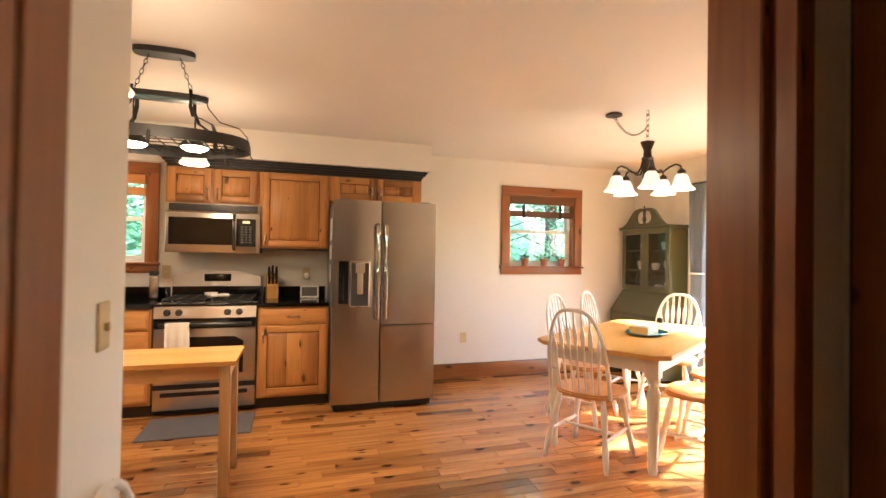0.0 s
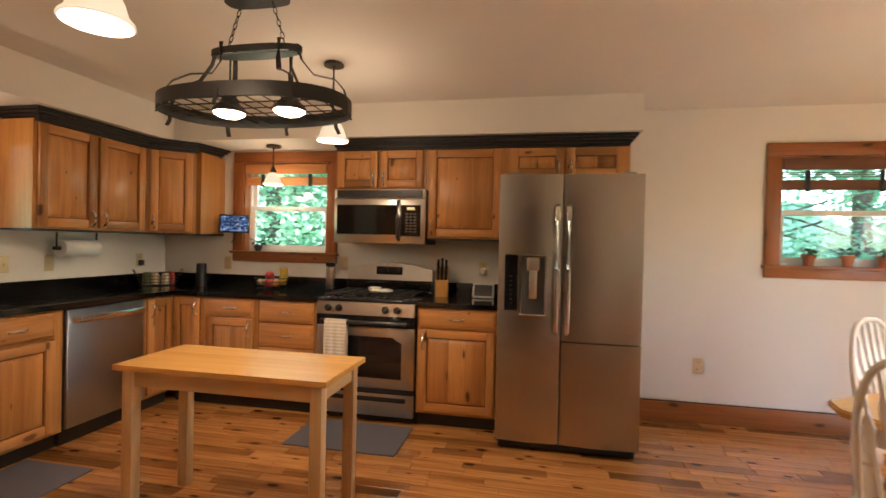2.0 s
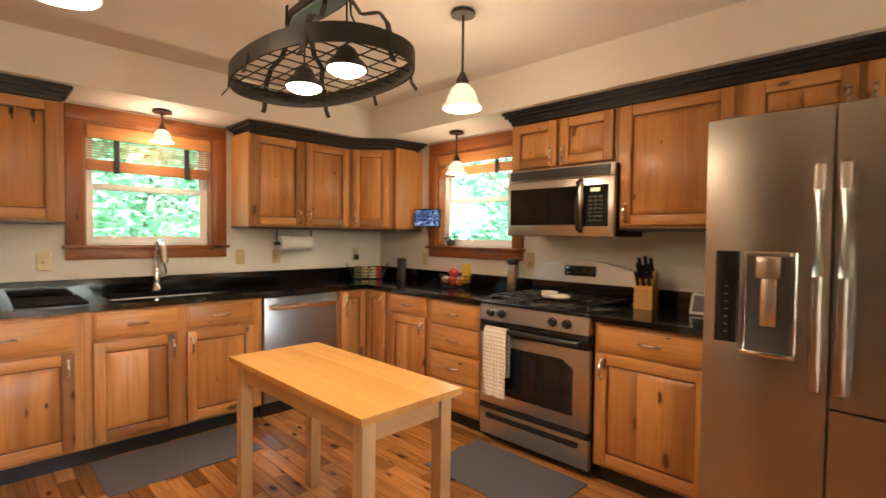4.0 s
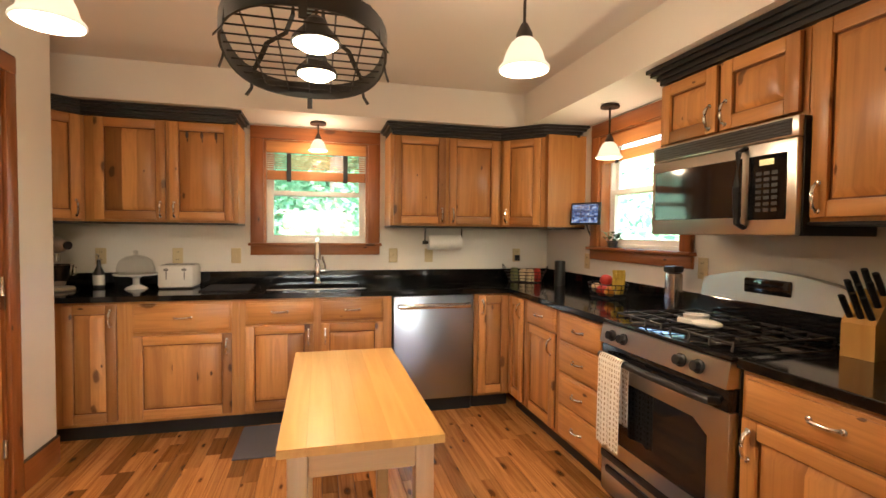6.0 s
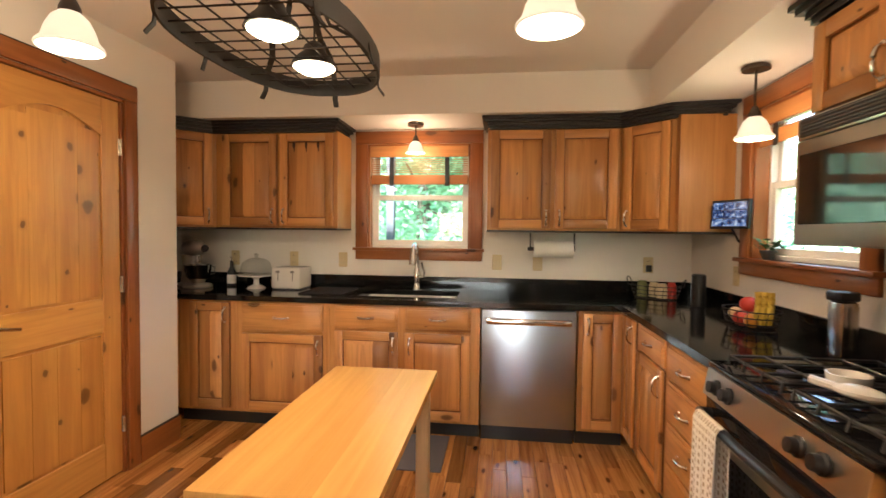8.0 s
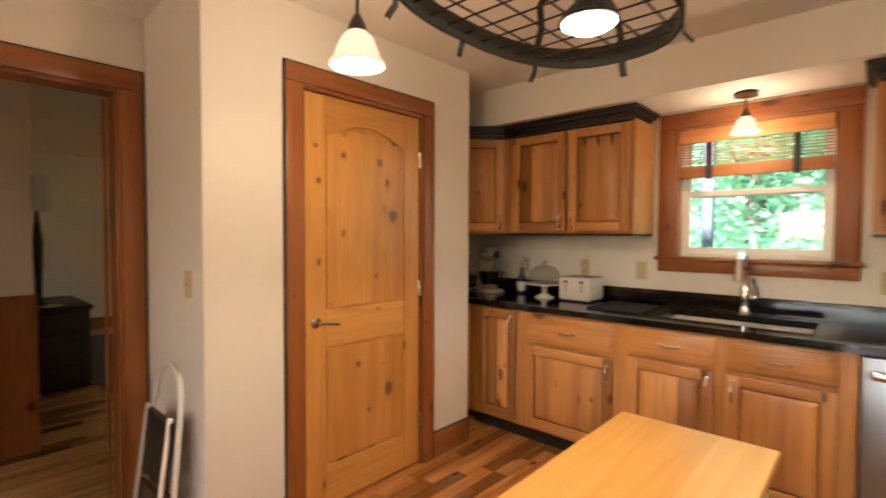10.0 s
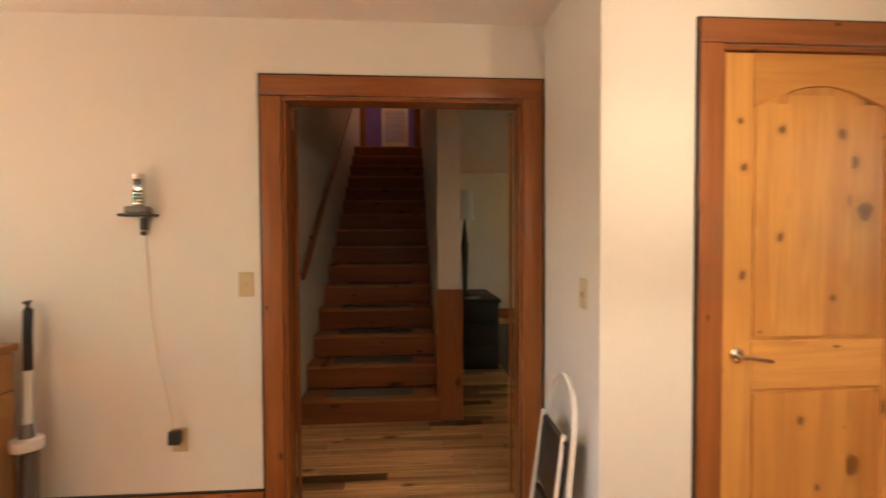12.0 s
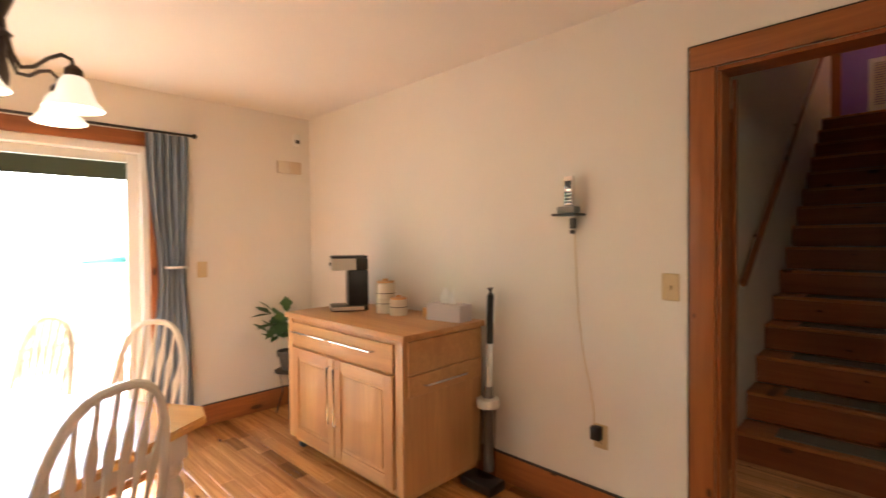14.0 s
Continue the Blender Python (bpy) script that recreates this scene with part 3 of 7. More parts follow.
window("window_3", pose(XW, WIN_W[0], 0, 0, 0, 90), WIN_W[1] - WIN_W[0], "white double-hung window with reddish pine trim over the sink")


def blind(m, width, mat, drop, label):
    """Woven wood roman shade: valance, open slats, stacked bottom and two black straps."""
    t = thing("roman_shade", m, label, "blind", "window shades")
    z1 = WZ[1] - 0.017
    bm = B()
    box(bm, (0.017, -0.012, z1 - 0.085), (width - 0.017, 0.012, z1), 0.003)
    part("valance", bm, mat, t)
    bm = B()
    z = z1 - 0.10
    while z > drop + 0.085:
        cyl(bm, (0.022, 0.03, z), (width - 0.022, 0.03, z), 0.0035, n=6)
        z -= 0.017
    part("slat", bm, mat, t)
    bm = B()
    for k in range(4):
        box(bm, (0.02, 0.012 + 0.012 * k, drop + 0.004 * k), (width - 0.02, 0.022 + 0.012 * k, drop + 0.075 - 0.004 * k), 0.003)
    part("stacked_hem", bm, mat, t)
    for x in (0.17, width - 0.2):
        bm = B()
        box(bm, (x, 0.002, drop - 0.012), (x + 0.035, 0.011, z1 - 0.086), 0.002)
        part("strap", bm, BLACKPLASTIC, t, "black fabric strap")


blind(pose(WIN_N[0], YN, 0), WIN_N[1] - WIN_N[0], OAKBLIND, 1.845, "honey brown woven wood shade, half raised")
blind(pose(WIN_D[0], YN, 0), WIN_D[1] - WIN_D[0], DARKBLIND, 1.80, "dark brown woven wood shade, half raised")
blind(pose(XW, WIN_W[0], 0, 0, 0, 90), WIN_W[1] - WIN_W[0], OAKBLIND, 1.735, "honey brown woven wood shade over the sink window")

# sliding glass door
SHADECLOTH = paint("dark_green_shade_cloth", (0.06, 0.085, 0.06), 0.9, 0.3, 300)
sd = thing("door_1", pose(XE, SL[1], 0, 0, 0, -90), "white framed sliding glass door to the deck with pine trim", "sliding door", kind="structure")
W = SL[1] - SL[0]
for n, a, b, g in (("casing", (-0.09, -0.022, 0), (0, 0, 2.03), "z"), ("casing", (W, -0.022, 0), (W + 0.09, 0, 2.03), "z"), ("casing", (-0.09, -0.024, 2.031), (W + 0.09, 0, 2.125), "x")):
    bm = B()
    box(bm, a, b, 0.004)
    part(n, bm, TRIM[g], sd)
bm = B()
for a, b in (((0, 0, 0), (0.04, 0.14, 2.03)), ((W - 0.04, 0, 0), (W, 0.14, 2.03)), ((0.04, 0, 1.98), (W - 0.04, 0.14, 2.03)), ((0.04, 0, 0), (W - 0.04, 0.14, 0.03))):
    box(bm, a, b, 0.003)
part("door_frame", bm, VINYL, sd)
for x0, x1, y in ((0.04, W / 2 + 0.03, 0.03), (W / 2 - 0.04, W - 0.04, 0.08)):
    bm = B()
    s = 0.07
    box(bm, (x0, y, 0.03), (x0 + s, y + 0.04, 1.98), 0.003)
    box(bm, (x1 - s, y, 0.03), (x1, y + 0.04, 1.98), 0.003)
    box(bm, (x0 + s, y, 0.03), (x1 - s, y + 0.04, 0.11), 0.003)
    box(bm, (x0 + s, y, 1.92), (x1 - s, y + 0.04, 1.98), 0.003)
    sash = part("sliding_sash", bm, VINYL, sd)
    bm = B()
    box(bm, (x0 + s, y + 0.017, 0.11), (x1 - s, y + 0.023, 1.92))
    pane = part("pane", bm, PANE, sash)
    pane.visible_shadow = False
    bm = B()
    box(bm, (x0 + s, y - 0.012, 1.80), (x1 - s, y - 0.004, 1.915), 0.003)
    part("rolled_shade", bm, SHADECLOTH, sash, "dark green-grey shade rolled to the top")

# ---- outdoors ----
DECK = wood("deck_boards", (0.30, 0.26, 0.22), (0.46, 0.41, 0.35), (0.26, 0.22, 0.18), "x", 0.7, spread=0.3)
GRASS = paint("grass", (0.07, 0.13, 0.03), 0.95, 0.6, 20)
bm = B()
box(bm, (-300, -300, -0.9), (300, 300, -0.6))
setting("ground", bm, GRASS, "green lawn around the house", "ground")
deck = thing("deck", pose(0, 0, 0), "weathered grey wooden deck outside the sliding door", "deck", kind="structure")
bm = B()
for i in range(24):
    y = -1.2 + i * 0.26
    box(bm, (XE + 0.16, y, -0.16), (11.2, y + 0.253, -0.03))
part("board", bm, DECK, deck)
rail = thing("deck_railing", pose(11.1, -1.2, -0.03), "weathered wooden deck railing with square balusters", "railing")
bm = B()
box(bm, (-0.07, 0, 0.92), (0.07, 6.2, 0.96), 0.004)
box(bm, (-0.02, 0, 0.08), (0.02, 6.2, 0.13))
box(bm, (-0.02, 0, 0.82), (0.02, 6.2, 0.9))
part("rail", bm, DECK, rail)
for i in range(5):
    bm = B()
    box(bm, (-0.045, i * 1.52, 0), (0.045, i * 1.52 + 0.09, 0.92), 0.004)
    part("post", bm, DECK, rail)
bm = B()
for i in range(48):
    box(bm, (0.02, 0.09 + i * 0.127, 0.06), (0.055, 0.125 + i * 0.127, 0.88))
part("baluster", bm, DECK, rail)
LEAVES = material("tree_leaves", (0.07, 0.14, 0.035), 0.55)
_r = add(LEAVES, "ShaderNodeNewGeometry").outputs["Random Per Island"]
join(LEAVES, ramp(LEAVES, _r, [(0.0, (0.12, 0.25, 0.17)), (0.5, (0.20, 0.38, 0.27)), (1.0, (0.32, 0.50, 0.36))]), base(LEAVES))
_t, _x = add(LEAVES, "ShaderNodeBsdfTranslucent"), add(LEAVES, "ShaderNodeMixShader")
_t.inputs[0].default_value = (0.30, 0.56, 0.36, 1)
_x.inputs[0].default_value = 0.58
join(LEAVES, LEAVES.node_tree.nodes["Principled BSDF"].outputs[0], _x.inputs[1])
join(LEAVES, _t.outputs[0], _x.inputs[2])
join(LEAVES, _x.outputs[0], LEAVES.node_tree.nodes["Material Output"].inputs[0])
LEAVES.node_tree.nodes["Principled BSDF"].inputs["Transmission Weight"].default_value = 0.0
BARK = paint("bark", (0.12, 0.10, 0.08), 0.95, 0.8, 30)


def tree(m, seed, label):
    rnd = random.Random(seed)
    t = thing("tree", m, label, "tree", "trees behind the house")
    bm = B()
    tube(bm, [(0, 0, 0), (0.05, 0.02, 2), (-0.05, 0.05, 4.5), (0.02, 0, 7)], 0.16, 8)
    for i in range(9):
        a, z = rnd.uniform(0, 6.28), rnd.uniform(1.5, 6)
        tube(bm, [(0, 0, z), (math.cos(a) * 0.9, math.sin(a) * 0.9, z + 0.4), (math.cos(a) * 2.0, math.sin(a) * 2.0, z + 0.7)], 0.022, 5)
    part("trunk", bm, BARK, t)
    verts, faces = [], []
    for c in range(84):
        a, r, z = rnd.uniform(0, 6.28), rnd.uniform(0.3, 2.7), rnd.uniform(0.4, 8.2)
        cx, cy = math.cos(a) * r, math.sin(a) * r
        for k in range(150):
            p = Vector((cx + rnd.gauss(0, 0.38), cy + rnd.gauss(0, 0.38), z + rnd.gauss(0, 0.28)))
            u = Vector((rnd.gauss(0, 1), rnd.gauss(0, 1), rnd.gauss(0, 0.5))).normalized()
            w = u.orthogonal().normalized()
            s = rnd.uniform(0.045, 0.105)
            n = len(verts)
            verts += [p - u * s, p + w * s * 0.5, p + u * s, p - w * s * 0.5]
            faces.append((n, n + 1, n + 2, n + 3))
    me = bpy.data.meshes.new("crown")
    me.from_pydata([tuple(v) for v in verts], [], faces)
    me.materials.append(LEAVES)
    ob = new("crown", me)
    ob.parent = t
    return t


first = tree(pose(-5.5, 2.4, -0.6), 3, "leafy green tree close behind the house")
spots = [(-7.5, -0.5, 40), (-8.5, 5.0, 90), (-6.8, 3.8, 200), (-11, 1.5, 10), (-10, 8, 300), (-0.5, 10.5, 60), (2.2, 11.8, 150), (5.0, 10.2, 220), (7.5, 11.5, 80), (9.6, 10.5, 270), (-3.0, 12.5, 20), (3.6, 14.5, 330), (-9.0, 2.2, 155), (-7.0, 1.0, 265), (-2.0, 9.6, 185), (1.0, 13.5, 35), (-13.5, 4.0, 75),
         (15.5, 7.5, 120), (18.5, 9.5, 250), (13.2, 10.6, 70), (12, 8.2, 200)]
for x, y, a in spots:
    copy_thing(first, pose(x, y, -0.6, 0, 0, a))
FAR = material("far_woods", (0.06, 0.12, 0.05), 0.9)
_v = coords(FAR, shift=False)
_n = add(FAR, "ShaderNodeTexNoise", Scale=0.7, Detail=8.0, Roughness=0.7)
join(FAR, _v, _n.inputs["Vector"])
join(FAR, ramp(FAR, _n.outputs[0], [(0.35, (0.11, 0.22, 0.15)), (0.5, (0.24, 0.41, 0.29)), (0.65, (0.42, 0.57, 0.42))]), base(FAR))
bm = B()
rnd_far = random.Random(12)
ring = []
for i in range(144):
    a = i * math.tau / 144
    c, s_ = math.cos(a), math.sin(a)
    # the woods stand high to the west and north, low to the east
    high = -0.7 + 12.0 * max(0.0, min(1.0, 1.1 * max(-c, s_) + 0.1 - 1.2 * max(c, 0.0))) + rnd_far.uniform(-0.9, 0.9)
    ring.append((bm.verts.new((3 + 58 * c, 2 + 58 * s_, -1)), bm.verts.new((3 + 58 * c, 2 + 58 * s_, high))))
for i in range(144):
    p_, q_ = ring[i], ring[(i + 1) % 144]
    bm.faces.new((p_[0], p_[1], q_[1], q_[0]))
bm_post = box(B(), (-1.60, 1.42, -0.6), (-1.51, 1.51, 2.7), 0.006)
box(bm_post, (-1.615, 1.405, -0.6), (-1.495, 1.525, -0.45), 0.006)
solo("porch_post", bm_post, paint("slate_blue_post", (0.05, 0.065, 0.08), 0.7), "dark slate-blue wooden post standing outside the window", "post")
setting("backdrop", bm, FAR, "distant green woods", "backdrop")

# ---- kitchen cabinets ----


def pull(bm, c, vertical, length=0.096):
    """A curved bar pull; local y goes into the cabinet."""
    pts = []
    for i in range(9):
        u = -1 + i / 4
        d = -0.026 * (1 - u * u) ** 0.5 - 0.002
        o = u * length / 2
        pts.append((c[0], c[1] + d, c[2] + o) if vertical else (c[0] + o, c[1] + d, c[2]))
    tube(bm, pts, 0.0072, 8)
    for s in (-1, 1):
        o = s * length / 2
        ball(bm, (c[0], c[1] - 0.003, c[2] + o) if vertical else (c[0] + o, c[1] - 0.003, c[2]), 0.011, (1, 0.6, 1), 8)
    return bm


def panel_door(t, x0, x1, z0, z1, hx, hz, mats=HICK):
    """Raised-panel door: stiles and rails round a bevelled field."""
    s = min(0.058, (x1 - x0) * 0.24)
    bm = B()
    box(bm, (x0 + 0.002, -0.008, z0 + 0.002), (x1 - 0.002, 0.0, z1 - 0.002))
    door = part("door", bm, GROOVE["z"], t)
    for a, b in ((x0, x0 + s), (x1 - s, x1)):
        bm = B()
        box(bm, (a, -0.026, z0), (b, -0.008, z1), 0.005)
        part("stile", bm, mats["z"], door)
    for a, b in ((z0, z0 + s), (z1 - s, z1)):
        bm = B()
        box(bm, (x0 + s + 0.0005, -0.0255, a), (x1 - s - 0.0005, -0.008, b), 0.005)
        part("rail", bm, mats["x"], door)
    o, i = s + 0.007, s + 0.036
    count = 1 if x1 - x0 < 0.26 else 2 if x1 - x0 < 0.42 else 3
    cuts = [x0 + o] + [x0 + i + (x1 - x0 - 2 * i) * (k + 0.12 * math.sin(x0 * 90 + k * 5)) / count for k in range(1, count)] + [x1 - o]
    for k in range(count):
        xa, xb = cuts[k], cuts[k + 1]
        fa, fb = (x0 + i if k == 0 else xa), (x1 - i if k == count - 1 else xb)
        bm = B()
        back = [bm.verts.new((x, -0.0085, z)) for x, z in ((xa, z0 + o), (xb, z0 + o), (xb, z1 - o), (xa, z1 - o))]
        front = [bm.verts.new((x, -0.0245, z)) for x, z in ((fa, z0 + i), (fb, z0 + i), (fb, z1 - i), (fa, z1 - i))]
        for j in range(4):
            bm.faces.new((back[j], back[(j + 1) % 4], front[(j + 1) % 4], front[j]))
        bm.faces.new(front)
        part("panel_board", bm, mats["z"], door)
    if hx is not None:
        bm = pull(B(), (x0 + 0.03 if hx == "l" else x1 - 0.03, -0.026, hz), True)
        part("handle", bm, PULLS, door, "curved nickel pull")


def drawer(t, x0, x1, z0, z1, mats=HICK):
    bm = B()
    box(bm, (x0, -0.013, z0), (x1, 0.0, z1), 0.004)
    box(bm, (x0 + 0.012, -0.021, z0 + 0.012), (x1 - 0.012, -0.0125, z1 - 0.012), 0.006)
    d = part("drawer_front", bm, mats["x"], t)
    part("handle", pull(B(), ((x0 + x1) / 2, -0.021, (z0 + z1) / 2), False), PULLS, d, "curved nickel pull")


def base_unit(m, width, doors=(), drawers=(), depth=0.60, kick=True, label="honey hickory base cabinet with raised-panel door", right_end=False):
    t = thing("base_cabinet", m, label, "cabinet", "kitchen base cabinets")
    bm = B()
    box(bm, (0.0005, 0.0005, 0.10), (width - 0.0005, depth, 0.878), 0.001)
    part("body", bm, HICKP["z"], t)
    if kick:
        bm = B()
        box(bm, (0, 0.055, 0.0), (width, depth, 0.0995))
        part("toe_kick", bm, BLACKTRIM, t, "black toe kick")
    for x0, x1, z0, z1, h in doors:
        panel_door(t, x0, x1, z0, z1, h, z1 - 0.085)
    for x0, x1, z0, z1 in drawers:
        drawer(t, x0, x1, z0, z1)
    return t


YC, XC = 3.505, 0.72
DT, DB, DD = 0.862, 0.125, 0.715
n_face = lambda x: pose(x, YC, 0)
w_face = lambda y: pose(XC, y, 0, 0, 0, 90)
base_unit(n_face(0.721), 0.299, [(0.03, 0.265, DB, DT, "r")], label="narrow hickory corner base cabinet with one tall door")
base_unit(n_face(1.02), 0.475, [(0.03, 0.44, DB, DD, "r")], [(0.03, 0.44, DD + 0.012, DT)], label="hickory base cabinet with one drawer over a door")
base_unit(n_face(1.495), 0.497, [], [(0.02, 0.475, DB, 0.305), (0.02, 0.475, 0.318, 0.50), (0.02, 0.475, 0.513, 0.69), (0.02, 0.475, 0.703, DT)], label="hickory base cabinet with four drawers beside the range")
base_unit(n_face(2.785), 0.59, [(0.02, 0.57, DB, DD, "l")], [(0.02, 0.57, DD + 0.012, DT)], label="hickory base cabinet with drawer, between range and refrigerator")
base_unit(w_face(0.472), 0.435, [(0.10, 0.395, DB, DT, "r")], label="narrow hickory base cabinet in the corner by the closet")
base_unit(w_face(0.907), 0.668, [(0.045, 0.625, DB, DD - 0.06, "r")], [(0.045, 0.625, DD - 0.045, DT)], label="wide hickory base cabinet with drawer and knotty door")
base_unit(w_face(1.575), 1.018, [(0.04, 0.475, DB, DD - 0.02, "r"), (0.525, 0.955, DB, DD - 0.02, "l")], [(0.04, 0.475, DD - 0.005, DT), (0.525, 0.955, DD - 0.005, DT)], depth=0.12, label="hickory sink base with two doors and two drawer fronts")
base_unit(w_face(3.213), 0.291, [(0.03, 0.27, DB, DT, "l")], label="narrow hickory base cabinet beside the dishwasher")
base_unit(pose(0.962, 0.47, 0, 0, 0, 180), 0.24, [(0.015, 0.225, DB, DT, None)], depth=0.58, label="hickory base cabinet tucked beside the closet wall")

# worktop with sink cut-out and splash
SX, SY = (0.22, 0.59), (1.73, 2.42)
wt = thing("worktop", pose(0, 0, 0.878), "polished black granite worktop with low splashback", "worktop")
T = 0.035
for a, b in (((XW + 0.004, SY[1], 0), (0.75, YC - 0.03, T)), ((XW + 0.004, 0.44, 0), (0.75, SY[0], T)), ((XW + 0.004, SY[0], 0), (SX[0], SY[1], T)), ((SX[1], SY[0], 0), (0.75, SY[1], T)), ((XW + 0.004, YC - 0.03, 0), (2.0, YN - 0.003, T)),
             ((XW + 0.004, -0.135, 0), (0.962, 0.44, T))):
    part("slab", box(B(), a, b), GRANITE, wt)
bm = B()
box(bm, (2.782, YC - 0.03, 0), (3.376, YN - 0.003, T), 0.003)
part("slab", bm, GRANITE, wt)
bm = B()
box(bm, (XW + 0.003, -0.135, T), (XW + 0.022, YN - 0.022, T + 0.10), 0.002)
box(bm, (XW + 0.003, YN - 0.0215, T), (1.99, YN - 0.003, T + 0.10), 0.002)
box(bm, (2.79, YN - 0.0215, T), (3.376, YN - 0.003, T + 0.10), 0.002)
part("splashback", bm, GRANITE, wt)
sink = thing("sink", pose(0, 0, 0.878), "undermount stainless steel kitchen sink", "sink")
bm = B()
a0, a1, b0, b1, d = SX[0] - 0.01, SX[1] + 0.01, SY[0] - 0.01, SY[1] + 0.01, -0.19
for p, q in (((a0, b0, d), (a1, b1, d + 0.006)), ((a0, b0, d + 0.006), (a0 + 0.01, b1, -0.001)), ((a1 - 0.01, b0, d + 0.006), (a1, b1, -0.001)), ((a0 + 0.01, b0, d + 0.006), (a1 - 0.01, b0 + 0.01, -0.001)), ((a0 + 0.01, b1 - 0.01, d + 0.006), (a1 - 0.01, b1, -0.001))):
    box(bm, p, q)
part("bowl", bm, SINKSTEEL, sink)
bm = B()
lathe(bm, [(0.045, 0), (0.045, 0.006), (0.03, 0.008), (0.0, 0.004)], (0.40, 2.08, d + 0.006))
part("drain", bm, CHROME, sink)
fa = thing("faucet", pose(0.165, 2.075, 0.913), "chrome gooseneck pull-down faucet with side lever", "faucet")
bm = B()
lathe(bm, [(0.036, 0), (0.036, 0.008), (0.027, 0.022), (0.025, 0.06), (0.031, 0.10), (0.027, 0.14), (0.02, 0.165)], n=18)
part("base", bm, CHROME, fa)
bm = B()
tube(bm, [(0, 0, 0.15), (0, 0, 0.26)] + [(0.085 - 0.085 * math.cos(a), 0, 0.27 + 0.085 * math.sin(a)) for a in [math.pi * i / 10 for i in range(1, 9)]], 0.0175, 12)
part("neck", bm, CHROME, fa)
bm = B()
cyl(bm, (0.163, 0, 0.325), (0.188, 0, 0.205), 0.02, 0.028)
part("spray_head", bm, CHROME, fa)
bm = B()
cyl(bm, (0, 0.015, 0.10), (0, 0.055, 0.105), 0.015)
tube(bm, [(0, 0.055, 0.10), (0.006, 0.06, 0.14), (0.012, 0.045, 0.19), (0.014, 0.04, 0.215)], 0.009, 8)
part("lever", bm, CHROME, fa)


def upper_unit(m, width, z0, z1, doors, depth=0.325, label="honey hickory wall cabinet with raised-panel doors", rail=True):
    t = thing("wall_cabinet", m, label, "cabinet", "kitchen wall cabinets")
    bm = B()
    box(bm, (0.0005, 0.0005, z0), (width - 0.0005, depth, z1), 0.001)
    part("body", bm, HICKP["z"], t)
    if rail:
        bm = B()
        box(bm, (0.0, -0.012, z0 - 0.014), (width, depth, z0 - 0.0005), 0.002)
        part("light_rail", bm, BLACKTRIM, t, "black light rail")
    for x0, x1, h in doors:
        panel_door(t, x0, x1, z0 + 0.015, z1 - 0.02, h, z0 + 0.085)
    return t


UB, UT = 1.382, 2.092
YU, XU = 3.785, 0.435
upper_unit(pose(2.005, YU, 0), 0.755, 1.765, UT, [(0.02, 0.36, "r"), (0.385, 0.735, "l")], label="short hickory wall cabinet above the microwave", rail=False)
upper_unit(pose(2.762, YU, 0), 0.618, UB, UT, [(0.03, 0.59, "l")], label="tall hickory wall cabinet with one knotty door")
upper_unit(pose(3.382, YU, 0), 0.90, 1.845, UT, [(0.04, 0.43, "r"), (0.455, 0.86, "l")], label="short hickory wall cabinet above the refrigerator", rail=False)
knotty = upper_unit(pose(XU, 0.585, 0, 0, 0, 90), 0.945, UB, UT, [(0.06, 0.485, "r"), (0.51, 0.915, "l")], label="hickory wall cabinet with two knotty doors beside the sink window")
upper_unit(pose(XU, 2.618, 0, 0, 0, 90), 0.905, UB, UT, [(0.025, 0.435, "r"), (0.465, 0.875, "l")], label="hickory wall cabinet with two doors above the paper towels")
for x in (0.622, 0.715, 0.806):
    bm = ball(B(), (x, -0.0245, 1.985), 0.012, (0.9, 0.13, 2.2), 10)
    ball(bm, (x + 0.003, -0.0245, 1.952), 0.007, (0.6, 0.15, 2.6), 8)
    part("knot", bm, DARKKNOT, knotty, "long dark knot in the door panel")


def corner_unit(outline, a, b, label, hinge):
    """A corner wall cabinet with a slanted door between plan points a and b."""
    t = thing("wall_cabinet", pose(0, 0, 0), label, "cabinet", "kitchen wall cabinets")
    bm = prism(B(), outline, UB, UT)
    part("body", bm, HICKP["z"], t)
    bm = prism(B(), outline, UB - 0.014, UB - 0.0005)
    part("light_rail", bm, BLACKTRIM, t, "black light rail")
    d = Vector((b[0] - a[0], b[1] - a[1], 0))
    n = Vector((-d.y, d.x, 0)).normalized() * -0.001
    empty = thing("door_leaf", pose(a[0] + n.x, a[1] + n.y, 0, 0, 0, math.degrees(math.atan2(d.y, d.x))), "slanted raised-panel hickory door", "cabinet door")
    panel_door(t, 0.03, d.length - 0.03, UB + 0.015, UT - 0.02, hinge, UB + 0.085)
    m = empty.matrix_basis.copy()
    bpy.data.objects.remove(empty)
    for o in t.children:
        if o.name.startswith("door"):
            o.matrix_basis = m
    return t


corner_unit([(XW + 0.004, 3.524), (XU, 3.524), (0.70, YU), (0.745, YU + 0.005), (0.745, YN - 0.004), (XW + 0.004, YN - 0.004)], (XU, 3.524), (0.70, YU), "hickory corner wall cabinet with a slanted door", "l")
corner_unit([(XW + 0.004, -0.135), (0.96, -0.135), (0.96, 0.27), (0.73, 0.29), (XU, 0.583), (XW + 0.004, 0.583)], (0.73, 0.29), (XU, 0.583), "hickory corner wall cabinet beside the closet wall", "r")


